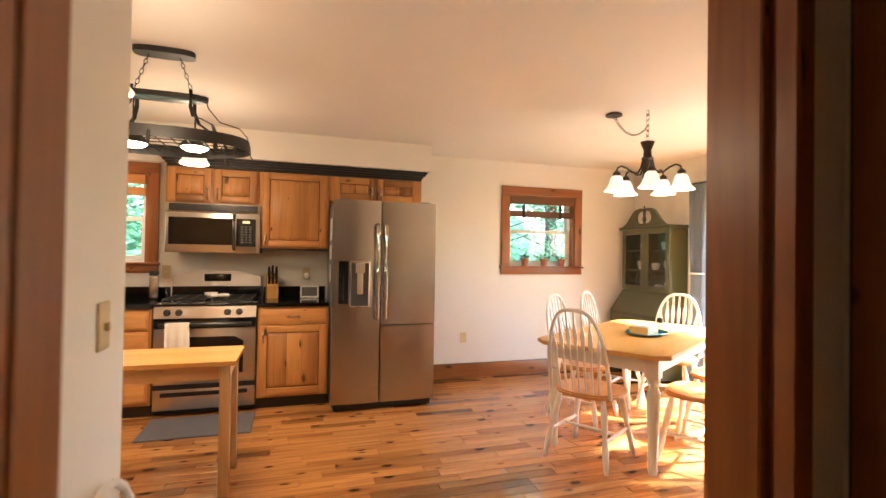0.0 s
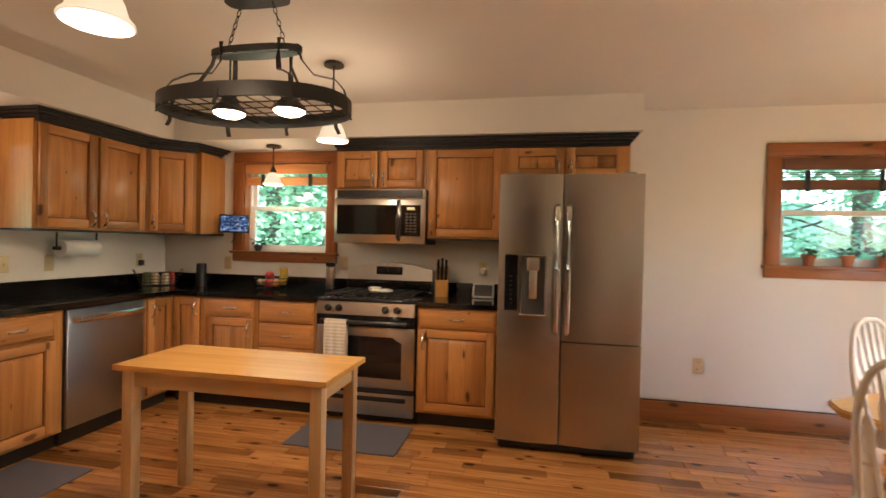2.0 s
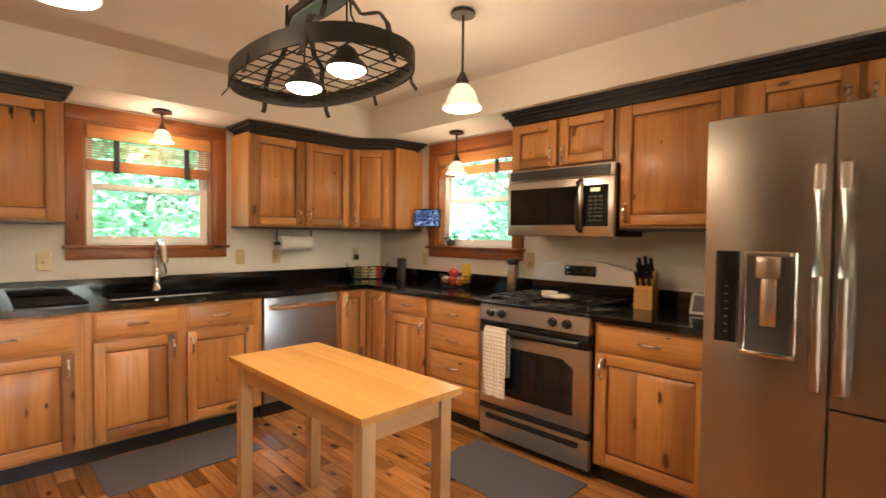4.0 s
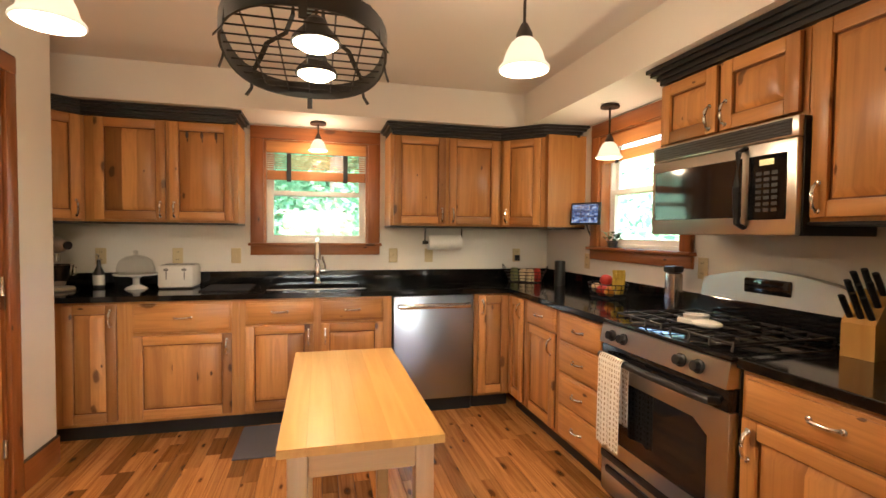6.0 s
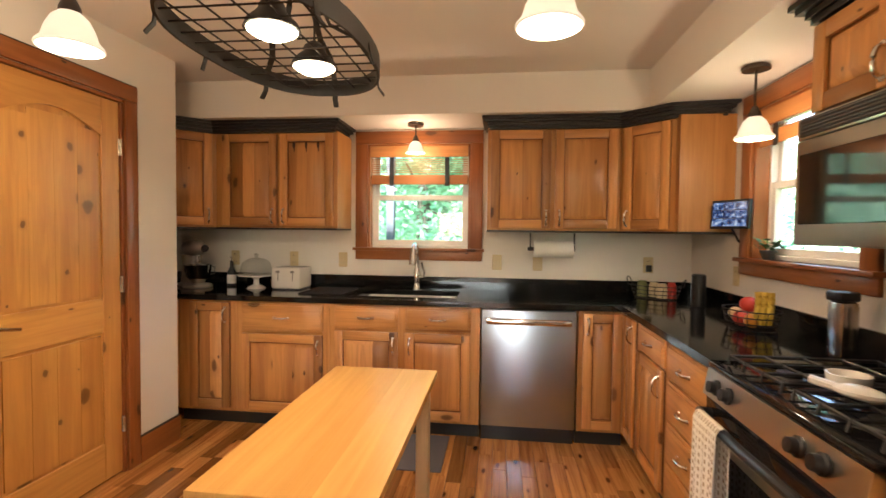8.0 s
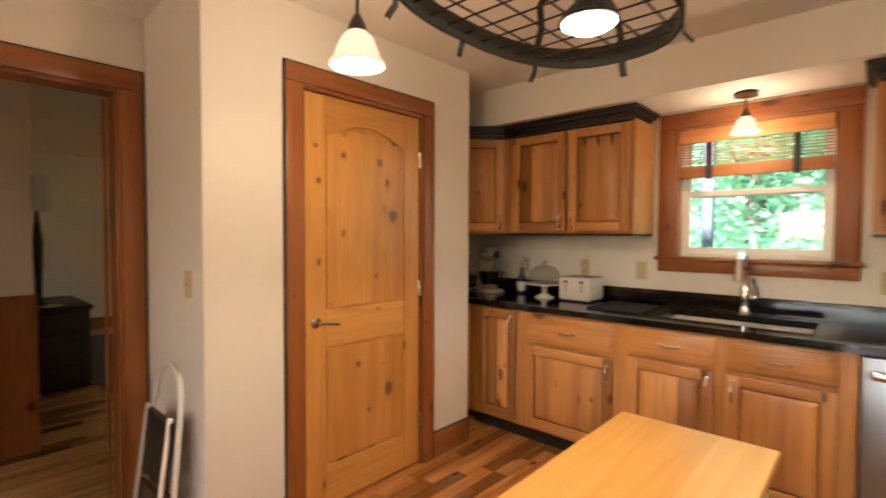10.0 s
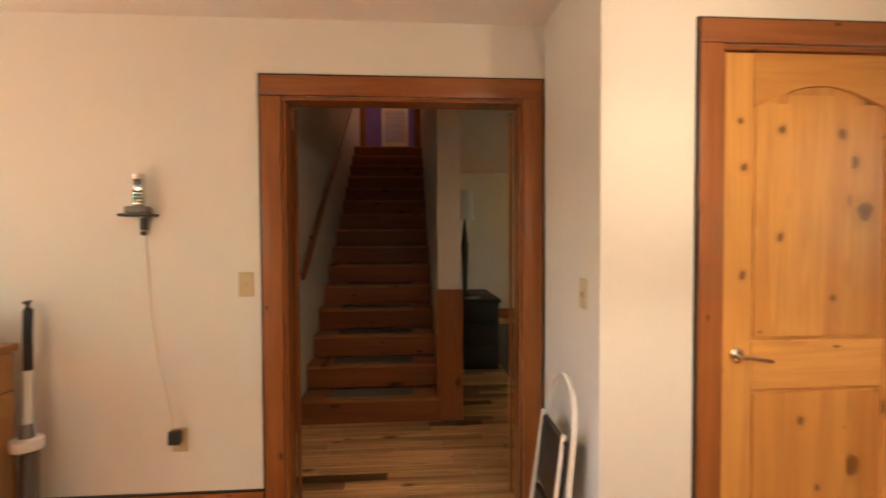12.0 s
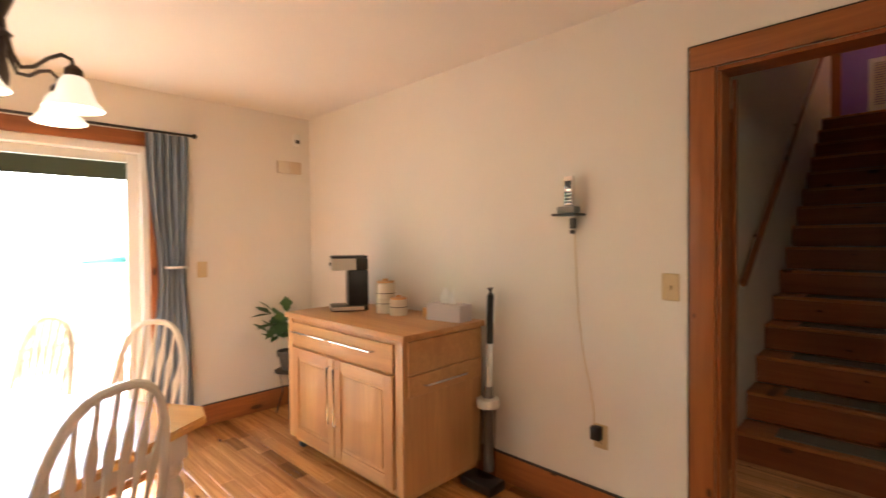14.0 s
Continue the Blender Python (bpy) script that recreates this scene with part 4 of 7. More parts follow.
def grown(outline, o):
    """The outline pushed outwards by o along its edges (anticlockwise)."""
    out, n = [], len(outline)
    for i in range(n):
        p, q, r = (Vector(outline[(i + k) % n]) for k in (-1, 0, 1))
        e, g = (q - p).normalized(), (r - q).normalized()
        a, b = Vector((e.y, -e.x)), Vector((g.y, -g.x))
        s = a + b
        out.append(tuple(q + s * (o / max(0.3, 1 + a.dot(b)))))
    return out


def crown(name, outline):
    bm = B()
    for o, z0, z1 in ((0.012, 2.079, 2.102), (0.024, 2.102, 2.124), (0.045, 2.124, 2.144), (0.06, 2.144, 2.1635)):
        prism(bm, grown(outline, o), z0, z1)
    setting(name, bm, BLACKTRIM, "black painted crown moulding on top of the wall cabinets", "crown moulding")


crown("crown_moulding_north", [(2.03, YU - 0.02), (4.262, YU - 0.02), (4.262, YN - 0.07), (2.03, YN - 0.07)])
crown("crown_moulding_west", [(XW + 0.07, 2.64), (XU + 0.02, 2.64), (XU + 0.02, 3.512), (0.70, YU - 0.015), (0.735, YN - 0.07), (XW + 0.07, YN - 0.07)])
crown("crown_moulding_corner", [(XW + 0.07, -0.07), (0.89, -0.07), (0.89, 0.25), (0.74, 0.275), (XU + 0.02, 0.573), (XU + 0.02, 1.505), (XW + 0.07, 1.505)])

# ---- refrigerator ----
FX, FY, FW = 3.388, 3.238, 0.893
fr = thing("refrigerator", pose(FX, FY, 0), "brushed stainless side-by-side refrigerator with ice dispenser", "refrigerator")
bm = B()
box(bm, (0.006, 0.075, 0.03), (FW - 0.006, 0.80, 1.785), 0.004)
part("cabinet", bm, GREYBOX, fr, "grey painted cabinet sides")
bm = B()
box(bm, (0.02, 0.05, 0.012), (FW - 0.02, 0.12, 0.065), 0.004)
part("grille", bm, BLACKPLASTIC, fr, "black bottom grille")
SPL = 0.405


def curved_front(x0, x1, z0, z1, bulge=0.012, n=8):
    bm = B()
    pts = [(x0 + (x1 - x0) * i / n, 0.0 - bulge * math.sin(math.pi * i / n) + 0.012) for i in range(n + 1)]
    prism(bm, [(x1, 0.07)] + [(x0, 0.07)] + pts, z0, z1)
    return bm


left = part("freezer_door", curved_front(0.0, SPL - 0.004, 0.07, 1.80), STEEL, fr)
part("fridge_door", curved_front(SPL + 0.004, FW, 0.735, 1.80), STEEL, fr)
part("lower_door", curved_front(SPL + 0.004, FW, 0.07, 0.727), STEEL, fr)
for x, s in ((SPL - 0.035, -1), (SPL + 0.035, 1)):
    bm = B()
    tube(bm, [(x, 0.005, 1.60), (x, -0.035, 1.585), (x, -0.052, 1.50), (x, -0.058, 1.2), (x, -0.052, 0.88), (x, -0.035, 0.80), (x, 0.005, 0.785)], 0.012, 10, 0.016)
    part("door_handle", bm, STEEL, fr, "long bowed steel handle")
bm = B()
box(bm, (0.045, -0.010, 0.92), (0.125, 0.004, 1.28), 0.003)
pn = part("control_panel", bm, BLACKGLASS, left, "black touch panel")
bm = B()
box(bm, (0.138, -0.012, 0.90), (0.152, 0.006, 1.28), 0.003)
box(bm, (0.296, -0.012, 0.90), (0.31, 0.006, 1.28), 0.003)
box(bm, (0.152, -0.012, 1.262), (0.296, 0.006, 1.28), 0.003)
box(bm, (0.138, -0.035, 0.888), (0.31, 0.006, 0.905), 0.004)
part("dispenser_frame", bm, CHROME, left, "bright dispenser surround")
bm = B()
box(bm, (0.152, -0.006, 0.905), (0.296, 0.004, 1.262))
part("dispenser_recess", bm, DARKGREY, left, "dark dispenser recess")
bm = B()
box(bm, (0.185, -0.03, 1.18), (0.263, -0.006, 1.262), 0.006)
box(bm, (0.20, -0.02, 1.0), (0.25, -0.006, 1.18), 0.005)
part("dispenser_spout", bm, STEELX, left)
bm = B()
for i in range(7):
    box(bm, (0.079, -0.0108, 0.96 + i * 0.03), (0.091, -0.010, 0.963 + i * 0.03))
part("panel_mark", bm, GREYBOX, left)
bm = B()
box(bm, (0.05, 0.02, 1.8005), (0.13, 0.08, 1.812), 0.003)
part("hinge_cover", bm, GREYBOX, fr)
bm = B()
box(bm, (FW - 0.13, 0.02, 1.8005), (FW - 0.05, 0.08, 1.812), 0.003)
part("hinge_cover", bm, GREYBOX, fr)
for y, z, w, t_ in ((0.27, 1.66, 0.16, 0.20), (0.31, 1.42, 0.11, 0.13), (0.36, 1.24, 0.10, 0.16)):
    part("magnet_note", box(B(), (-0.004, y, z - t_), (0.0055, y + w, z), 0.002), PAPER, fr, "pale note held on the side")

# ---- range ----
rg = thing("range", pose(2.012, YC, 0), "stainless gas range with black cooktop and oven window", "range")
RW = 0.768
bm = B()
box(bm, (0.004, 0.0, 0.02), (RW - 0.004, 0.585, 0.895), 0.003)
part("body", bm, BLACKPLASTIC, rg)
bm = B()
box(bm, (0.0, -0.045, 0.895), (RW, 0.52, 0.915), 0.006)
part("cooktop", bm, BLACKGLASS, rg, "black enamel cooktop")
bm = B()
pr = [(-0.062, 0.80), (-0.045, 0.893), (0.0, 0.893), (0.0, 0.80)]
va = [bm.verts.new((0.004, y, z)) for y, z in pr]
vb = [bm.verts.new((RW - 0.004, y, z)) for y, z in pr]
for i in range(4):
    bm.faces.new((va[i], va[(i + 1) % 4], vb[(i + 1) % 4], vb[i]))
bm.faces.new(va)
bm.faces.new(list(reversed(vb)))
cp = part("control_panel", bm, STEELX, rg, "sloped stainless control panel")
for x in (0.10, 0.185, 0.545, 0.635):
    bm = B()
    mk = pose(x, -0.055, 0.846, 80, 0, 0)
    lathe(bm, [(0.027, 0), (0.027, 0.008), (0.021, 0.012), (0.019, 0.03), (0.0, 0.031)], n=16, m=mk)
    part("knob", bm, BLACKPLASTIC, cp, "black burner knob")
bm = B()
box(bm, (0.004, -0.045, 0.265), (RW - 0.004, 0.0, 0.715), 0.006)
od = part("oven_door", bm, STEELX, rg)
bm = B()
box(bm, (0.004, -0.05, 0.716), (RW - 0.004, 0.0, 0.795), 0.006)
part("door_top_band", bm, BLACKGLASS, od, "black glass band")
bm = B()
xs = [(0.10, 0.34), (0.67, 0.34), (0.67, 0.60), (0.60, 0.645), (0.17, 0.645), (0.10, 0.60)]
vs = [bm.verts.new((x, -0.0475, z)) for x, z in xs]
fc = bm.faces.new(vs)
ex = bmesh.ops.extrude_face_region(bm, geom=[fc])
bmesh.ops.translate(bm, vec=(0, 0.004, 0), verts=[v for v in ex["geom"] if isinstance(v, bmesh.types.BMVert)])
part("oven_window", bm, BLACKGLASS, od, "dark oven window")
bm = B()
tube(bm, [(0.05, -0.045, 0.745), (0.055, -0.09, 0.75), (0.10, -0.10, 0.752), (RW / 2, -0.108, 0.752), (RW - 0.10, -0.10, 0.752), (RW - 0.055, -0.09, 0.75), (RW - 0.05, -0.045, 0.745)], 0.016, 10)
part("oven_handle", bm, BLACKPLASTIC, od, "black oven handle")
bm = B()
box(bm, (0.004, -0.04, 0.06), (RW - 0.004, 0.0, 0.225), 0.006)
dr = part("warming_drawer", bm, STEELX, rg)
bm = B()
box(bm, (0.004, -0.045, 0.2255), (RW - 0.004, 0.0, 0.262), 0.005)
box(bm, (0.06, -0.058, 0.17), (RW - 0.06, -0.04, 0.205), 0.008)
part("drawer_grip", bm, BLACKPLASTIC, dr, "black drawer grip")
bm = B()
n = 14
arc = [(0.01 + (RW - 0.02) * i / n, 1.115 + 0.055 * math.sin(math.pi * i / n)) for i in range(n + 1)]
vs = [bm.verts.new((0.01, 0.53, 1.02)), bm.verts.new((RW - 0.01, 0.53, 1.02))] + [bm.verts.new((x, 0.545, z)) for x, z in reversed(arc)]
fc = bm.faces.new(vs)
ex = bmesh.ops.extrude_face_region(bm, geom=[fc])
bmesh.ops.translate(bm, vec=(0, 0.05, 0), verts=[v for v in ex["geom"] if isinstance(v, bmesh.types.BMVert)])
bg = part("backguard", bm, SATIN, rg, "arched stainless backguard")
bm = B()
box(bm, (0.006, 0.525, 0.916), (RW - 0.006, 0.59, 1.02), 0.003)
part("backguard_base", bm, BLACKGLASS, rg)
bm = B()
box(bm, (0.265, 0.531, 1.065), (0.50, 0.545, 1.135), 0.008)
part("display", bm, BLACKGLASS, bg, "black oval clock display")
for gx in (0.04, 0.405):
    bm = B()
    for k in range(4):
        tube(bm, [(gx + 0.01 + k * 0.103, 0.0, 0.918), (gx + 0.01 + k * 0.103, 0.005, 0.945), (gx + 0.01 + k * 0.103, 0.475, 0.945), (gx + 0.01 + k * 0.103, 0.48, 0.918)], 0.006, 6)
    for y in (0.01, 0.12, 0.24, 0.36, 0.47):
        tube(bm, [(gx + 0.008, y, 0.944), (gx + 0.322, y, 0.944)], 0.006, 6)
    part("burner_grate", bm, IRON, rg, "black cast-iron grate")
for x in (0.19, 0.57):
    for y in (0.12, 0.36):
        bm = B()
        lathe(bm, [(0.055, 0.915), (0.05, 0.922), (0.036, 0.924), (0.036, 0.935), (0.0, 0.936)], (x, y, 0), 16)
        part("burner", bm, IRON, rg)

# ---- microwave ----
mw = thing("microwave", pose(2.02, YN - 0.395, 1.332), "stainless over-range microwave with black door window", "microwave")
bm = B()
box(bm, (0.0, 0.03, 0.0), (0.757, 0.395, 0.428), 0.003)
part("case", bm, BLACKPLASTIC, mw)
bm = B()
box(bm, (0.0, 0.0, 0.0), (0.757, 0.029, 0.352), 0.008)
fp = part("front_panel", bm, STEELX, mw)
bm = B()
box(bm, (0.0, 0.002, 0.353), (0.757, 0.029, 0.428), 0.006)
tp = part("vent_panel", bm, STEELX, mw)
bm = B()
box(bm, (0.025, -0.001, 0.362), (0.732, 0.003, 0.421), 0.001)
part("vent_recess", bm, BLACKPLASTIC, tp, "black vent recess")
for i in range(5):
    bm = B()
    box(bm, (0.027, -0.006, 0.365 + i * 0.011), (0.730, -0.0012, 0.371 + i * 0.011), 0.001)
    part("vent_slat", bm, DARKGREY, tp)
bm = B()
box(bm, (0.025, -0.003, 0.07), (0.53, 0.003, 0.305), 0.003)
part("window", bm, BLACKGLASS, fp, "black door window")
bm = B()
box(bm, (0.56, -0.003, 0.06), (0.72, 0.003, 0.305), 0.003)
kp = part("keypad", bm, BLACKGLASS, fp, "black keypad")
for r in range(7):
    for c in range(3):
        bm = B()
        box(bm, (0.597 + c * 0.033, -0.0045, 0.09 + r * 0.023), (0.62 + c * 0.033, -0.003, 0.103 + r * 0.023))
        part("key", bm, DARKGREY, kp)
bm = B()
box(bm, (0.61, -0.0045, 0.265), (0.67, -0.003, 0.287))
part("clock_display", bm, glow("clock_green", (0.5, 0.45, 0.08), 0.05), kp, "green clock display")
bm = B()
tube(bm, [(0.545, 0.0, 0.34), (0.545, -0.035, 0.325), (0.545, -0.045, 0.19), (0.545, -0.035, 0.045), (0.545, 0.0, 0.03)], 0.010, 8, 0.014)
part("door_handle", bm, BLACKPLASTIC, fp, "black bowed handle")

# ---- dishwasher ----
dw = thing("dishwasher", pose(0.745, 2.597, 0, 0, 0, 90), "stainless steel dishwasher with bar handle", "dishwasher")
bm = B()
box(bm, (0.004, 0.03, 0.10), (0.604, 0.58, 0.872), 0.002)
part("tub", bm, BLACKPLASTIC, dw)
bm = B()
box(bm, (0.006, 0.0, 0.112), (0.602, 0.03, 0.868), 0.005)
part("door", bm, TINTEDSTEEL, dw)
bm = B()
tube(bm, [(0.04, 0.0, 0.80), (0.045, -0.035, 0.80), (0.10, -0.042, 0.80), (0.508, -0.042, 0.80), (0.563, -0.035, 0.80), (0.568, 0.0, 0.80)], 0.020, 10, 0.012)
part("handle", bm, CHROME, dw, "bright bar handle")
bm = B()
box(bm, (0.006, 0.06, 0.0), (0.602, 0.4, 0.099))
part("toe_kick", bm, BLACKTRIM, dw)

# ---- small work table ----
tb = thing("work_table", pose(1.722, 1.98, 0), "small narrow maple work table with square legs", "table")
TL, TWD, TH = 1.06, 0.465, 0.747
for k in range(6):
    bm = B()
    box(bm, (0, TWD * k / 6, TH - 0.025), (TL, TWD * (k + 1) / 6 - 0.0001, TH), 0.0004)
    part("top_board", bm, MAPLE["x"], tb)
for x in (0.03, TL - 0.085):
    for y in (0.025, TWD - 0.08):
        bm = B()
        box(bm, (x, y, 0), (x + 0.055, y + 0.055, TH - 0.0255), 0.004)
        part("leg", bm, PALE_MAPLE["z"], tb)
for a, b, g in (((0.086, 0.035, TH - 0.105), (TL - 0.086, 0.055, TH - 0.026), "x"), ((0.086, TWD - 0.055, TH - 0.105), (TL - 0.086, TWD - 0.035, TH - 0.026), "x"), ((0.04, 0.081, TH - 0.105), (0.06, TWD - 0.081, TH - 0.026), "y"), ((TL - 0.06, 0.081, TH - 0.105), (TL - 0.04, TWD - 0.081, TH - 0.026), "y")):
    bm = B()
    box(bm, a, b, 0.002)
    part("apron", bm, PALE_MAPLE[g], tb)

# floor mats
for m, w, l, lab in ((pose(2.02, 2.97, 0.0), 0.77, 0.48, "grey woven mat in front of the range"), (pose(0.70, 1.60, 0.0), 0.48, 0.80, "grey woven mat in front of the sink")):
    bm = B()
    box(bm, (0, 0, 0.0005), (w, l, 0.009), 0.003)
    solo("floor_mat", bm, RUG, lab, "mat", m, "kitchen mats")

# ---- lamps ----
BELL = [(0.02, 0.125), (0.035, 0.12), (0.055, 0.10), (0.072, 0.065), (0.082, 0.03), (0.098, 0.012), (0.100, 0.004), (0.094, 0.0), (0.080, 0.012), (0.070, 0.05), (0.05, 0.09), (0.0, 0.105)]


def pendant(x, y, z, top, size, watts, label, disc=0.06):
    t = thing("pendant_lamp", pose(x, y, 0), label, "pendant lamp", "kitchen pendants")
    bm = B()
    lathe(bm, [(disc, top - 0.02), (disc, top - 0.008), (disc * 0.9, top)], n=20)
    part("canopy", bm, BRONZE, t)
    bm = B()
    cyl(bm, (0, 0, z + 0.17 * size), (0, 0, top - 0.02), 0.006, n=8)
    part("stem", bm, BRONZE, t)
    bm = B()
    lathe(bm, [(0.034 * size, z + 0.118 * size), (0.032 * size, z + 0.14 * size), (0.02 * size, z + 0.165 * size), (0.012, z + 0.18 * size)], n=16)
    part("cap", bm, BRONZE, t)
    bm = B()
    lathe(bm, [(r * size, z + h * size) for r, h in BELL], n=24)
    sh = part("shade", bm, SHADE, t, "lit white glass bell shade")
    sh.visible_shadow = False
    lamp("pendant_light", "POINT", pose(x, y, z - 0.01), watts, WARM, radius=0.05 * size)


pendant(2.364, 1.291, 1.955, H, 0.98, 0.8, "bronze pendant lamp with a white glass bell shade")
pendant(2.395, 2.844, 1.95, H, 0.98, 0.8, "bronze pendant lamp with a white glass bell shade")
pendant(0.30, 2.08, 1.945, SOF, 0.72, 0.5, "small bronze pendant lamp over the sink window")
pendant(1.362, 3.905, 1.822, SOF, 0.85, 0.5, "small nickel pendant lamp in front of the window")

# pot rack with two downlights
rk = thing("pot_rack", pose(2.385, 2.05, 0), "oval black iron pot rack with lit downlights and chains", "pot rack")
RA, RB, RZ = 0.435, 0.262, 1.90


def oval(bm, a, b, z0, z1, thick, n=40):
    rings = []
    for r in (0, -thick):
        for z in (z0, z1):
            ring = []
            for i in range(n):
                t = 2 * math.pi * i / n
                c, s = math.cos(t), math.sin(t)
                k = 0.84
                ring.append(bm.verts.new(((a + r) * math.copysign(abs(c) ** k, c), (b + r) * math.copysign(abs(s) ** k, s), z)))
            rings.append(ring)
    for p, q in ((0, 1), (1, 3), (3, 2), (2, 0)):
        for i in range(n):
            bm.faces.new((rings[p][i], rings[p][(i + 1) % n], rings[q][(i + 1) % n], rings[q][i]))
    return bm


part("ring", oval(B(), RA, RB, RZ, RZ + 0.06, 0.008), IRON, rk)
for i in range(-5, 6):
    x = i * 0.072
    h = RB * max(0.06, 1 - abs(x / RA) ** 2.38) ** 0.42 - 0.004
    part("wire", tube(B(), [(x, -h, RZ + 0.022), (x, h, RZ + 0.022)], 0.003, 6), IRON, rk)
for i in range(-2, 3):
    y = i * 0.085
    w = RA * max(0.06, 1 - abs(y / RB) ** 2.38) ** 0.42 - 0.004
    part("wire", tube(B(), [(-w, y, RZ + 0.027), (w, y, RZ + 0.027)], 0.003, 6), IRON, rk)
part("upper_plate", prism(B(), [(0.20 * math.cos(math.tau * i / 24), 0.043 * math.sin(math.tau * i / 24)) for i in range(24)], 2.156, 2.164), paint("blue_grey_plate", (0.16, 0.26, 0.28), 0.35), rk, "blue-grey plate under the top bar")
part("upper_ring", oval(B(), 0.22, 0.055, 2.165, 2.19, 0.012, 28), IRON, rk)
for sx in (-1, 1):
    for sy in (-1, 1):
        bm = B()
        x0, y0 = sx * 0.14, sy * 0.05
        x1, y1 = sx * 0.29, sy * (RB * 0.80)
        tube(bm, [(x0, y0, 2.21), (x0, y0 + sy * 0.004, 2.12), (x0 + sx * 0.02, y0 + sy * 0.03, 2.06), (x0 + sx * 0.07, y0 + sy * 0.10, 2.035), (x1 - sx * 0.02, y1 - sy * 0.03, 2.0), (x1, y1, 1.95), (x1, y1 + sy * 0.006, 1.885), (x1 + sx * 0.008, y1 + sy * 0.026, 1.858)], 0.003, 6, 0.012)
        part("scroll_arm", bm, IRON, rk)
for sx in (-1, 1):
    bm = B()
    tube(bm, [(sx * 0.20, 0, 2.20), (sx * 0.22, 0, 2.13), (sx * 0.28, 0, 2.06), (sx * 0.38, 0, 2.035), (sx * 0.42, 0, 1.99), (sx * 0.438, 0, 1.93), (sx * 0.44, 0, 1.885), (sx * 0.455, 0, 1.862)], 0.003, 6, 0.012)
    part("scroll_arm", bm, IRON, rk)
for a in (90, 270):
    c, s = math.cos(radians(a)), math.sin(radians(a))
    x, y = RA * c, RB * s
    bm = B()
    tube(bm, [(x, y, RZ + 0.03), (x * 1.015, y * 1.02, RZ - 0.005), (x * 1.04, y * 1.06, RZ - 0.035)], 0.004, 6, 0.009)
    part("pot_hook", bm, IRON, rk)
bm = prism(B(), [(0.15 * math.copysign(abs(math.cos(a)) ** 0.6, math.cos(a)), 0.055 * math.copysign(abs(math.sin(a)) ** 0.6, math.sin(a))) for a in [2 * math.pi * i / 24 for i in range(24)]], H - 0.03, H)
part("canopy", bm, IRON, rk)


def links(bm, p, q, n):
    p, q = Vector(p), Vector(q)
    for i in range(n):
        c = p.lerp(q, (i + 0.5) / n)
        d = (q - p).normalized()
        s = d.cross(Vector((0, 1, 0) if i % 2 else (1, 0.2, 0))).normalized()
        h = (q - p).length / n * 0.62
        loop = [c + d * h * math.cos(a) + s * h * 0.45 * math.sin(a) for a in [2 * math.pi * k / 10 for k in range(11)]]
        tube(bm, loop, 0.0022, 5)
    return bm


for sx in (-1, 1):
    part("chain", links(B(), (sx * 0.14, 0, 2.20), (sx * 0.075, 0, H - 0.03), 7), IRON, rk)
for sx in (-1, 1):
    x = sx * 0.15
    bm = B()
    cyl(bm, (x, 0.03, 1.985), (x, 0.03, 2.165), 0.004, n=8)
    lathe(bm, [(0.078, 1.915), (0.07, 1.935), (0.04, 1.965), (0.034, 1.985), (0.016, 2.0)], (x, 0.03, 0), 18)
    s = part("lamp_housing", bm, IRON, rk)
    bm = B()
    lathe(bm, [(0.0, 1.893), (0.045, 1.898), (0.068, 1.912), (0.07, 1.918)], (x, 0.03, 0), 18)
    bl = part("bulb", bm, BULB, s, "lit reflector bulb")
    bl.visible_shadow = False
    lamp("rack_light", "SPOT", pose(2.385 + x, 2.08, 1.885), 1.6, WARM, radius=0.06).data.spot_size = radians(130)

# chandelier over the dining table
ch = thing("chandelier", pose(5.51, 2.01, -0.095), "dark bronze five-arm chandelier with lit white glass shades", "chandelier")
bm = B()
lathe(bm, [(0.012, 1.955), (0.03, 1.985), (0.034, 2.03), (0.026, 2.10), (0.03, 2.15), (0.045, 2.165), (0.03, 2.18), (0.026, 2.22), (0.045, 2.27), (0.05, 2.285), (0.0, 2.29)], n=18)
part("column", bm, BRONZE, ch)
for i in range(5):
    a = radians(20 + 72 * i)
    c, s = math.cos(a), math.sin(a)
    bm = B()
    tube(bm, [(c * r, s * r, z) for r, z in ((0.03, 2.17), (0.045, 2.10), (0.07, 2.055), (0.11, 2.06), (0.15, 2.09), (0.19, 2.105), (0.22, 2.09), (0.225, 2.06))], 0.007, 8)
    arm = part("arm", bm, BRONZE, ch)
    bm = B()
    lathe(bm, [(0.028, 2.03), (0.026, 2.055), (0.012, 2.07)], (c * 0.225, s * 0.225, 0), 14)
    part("socket_cap", bm, BRONZE, arm)
    bm = B()
    lathe(bm, [(0.028, 2.032), (0.042, 2.015), (0.05, 1.985), (0.062, 1.955), (0.088, 1.925), (0.084, 1.922), (0.055, 1.955), (0.04, 1.99), (0.0, 2.02)], (c * 0.225, s * 0.225, 0), 22)
    sh = part("shade", bm, SHADE, arm, "lit white glass shade")
    lamp("chandelier_light", "POINT", pose(5.51 + c * 0.225, 2.01 + s * 0.225, 1.80), 0.17, WARM, radius=0.04)
bm = B()
lathe(bm, [(0.06, H - 0.02), (0.06, H - 0.008), (0.05, H)], (-0.17, 0.16, 0.095), 20)
part("canopy", bm, BRONZE, ch)
bm = B()
links(bm, (0, 0, 2.29), (0, 0, H + 0.095), 6)
part("chain", bm, BRONZE, ch)
bm = B()
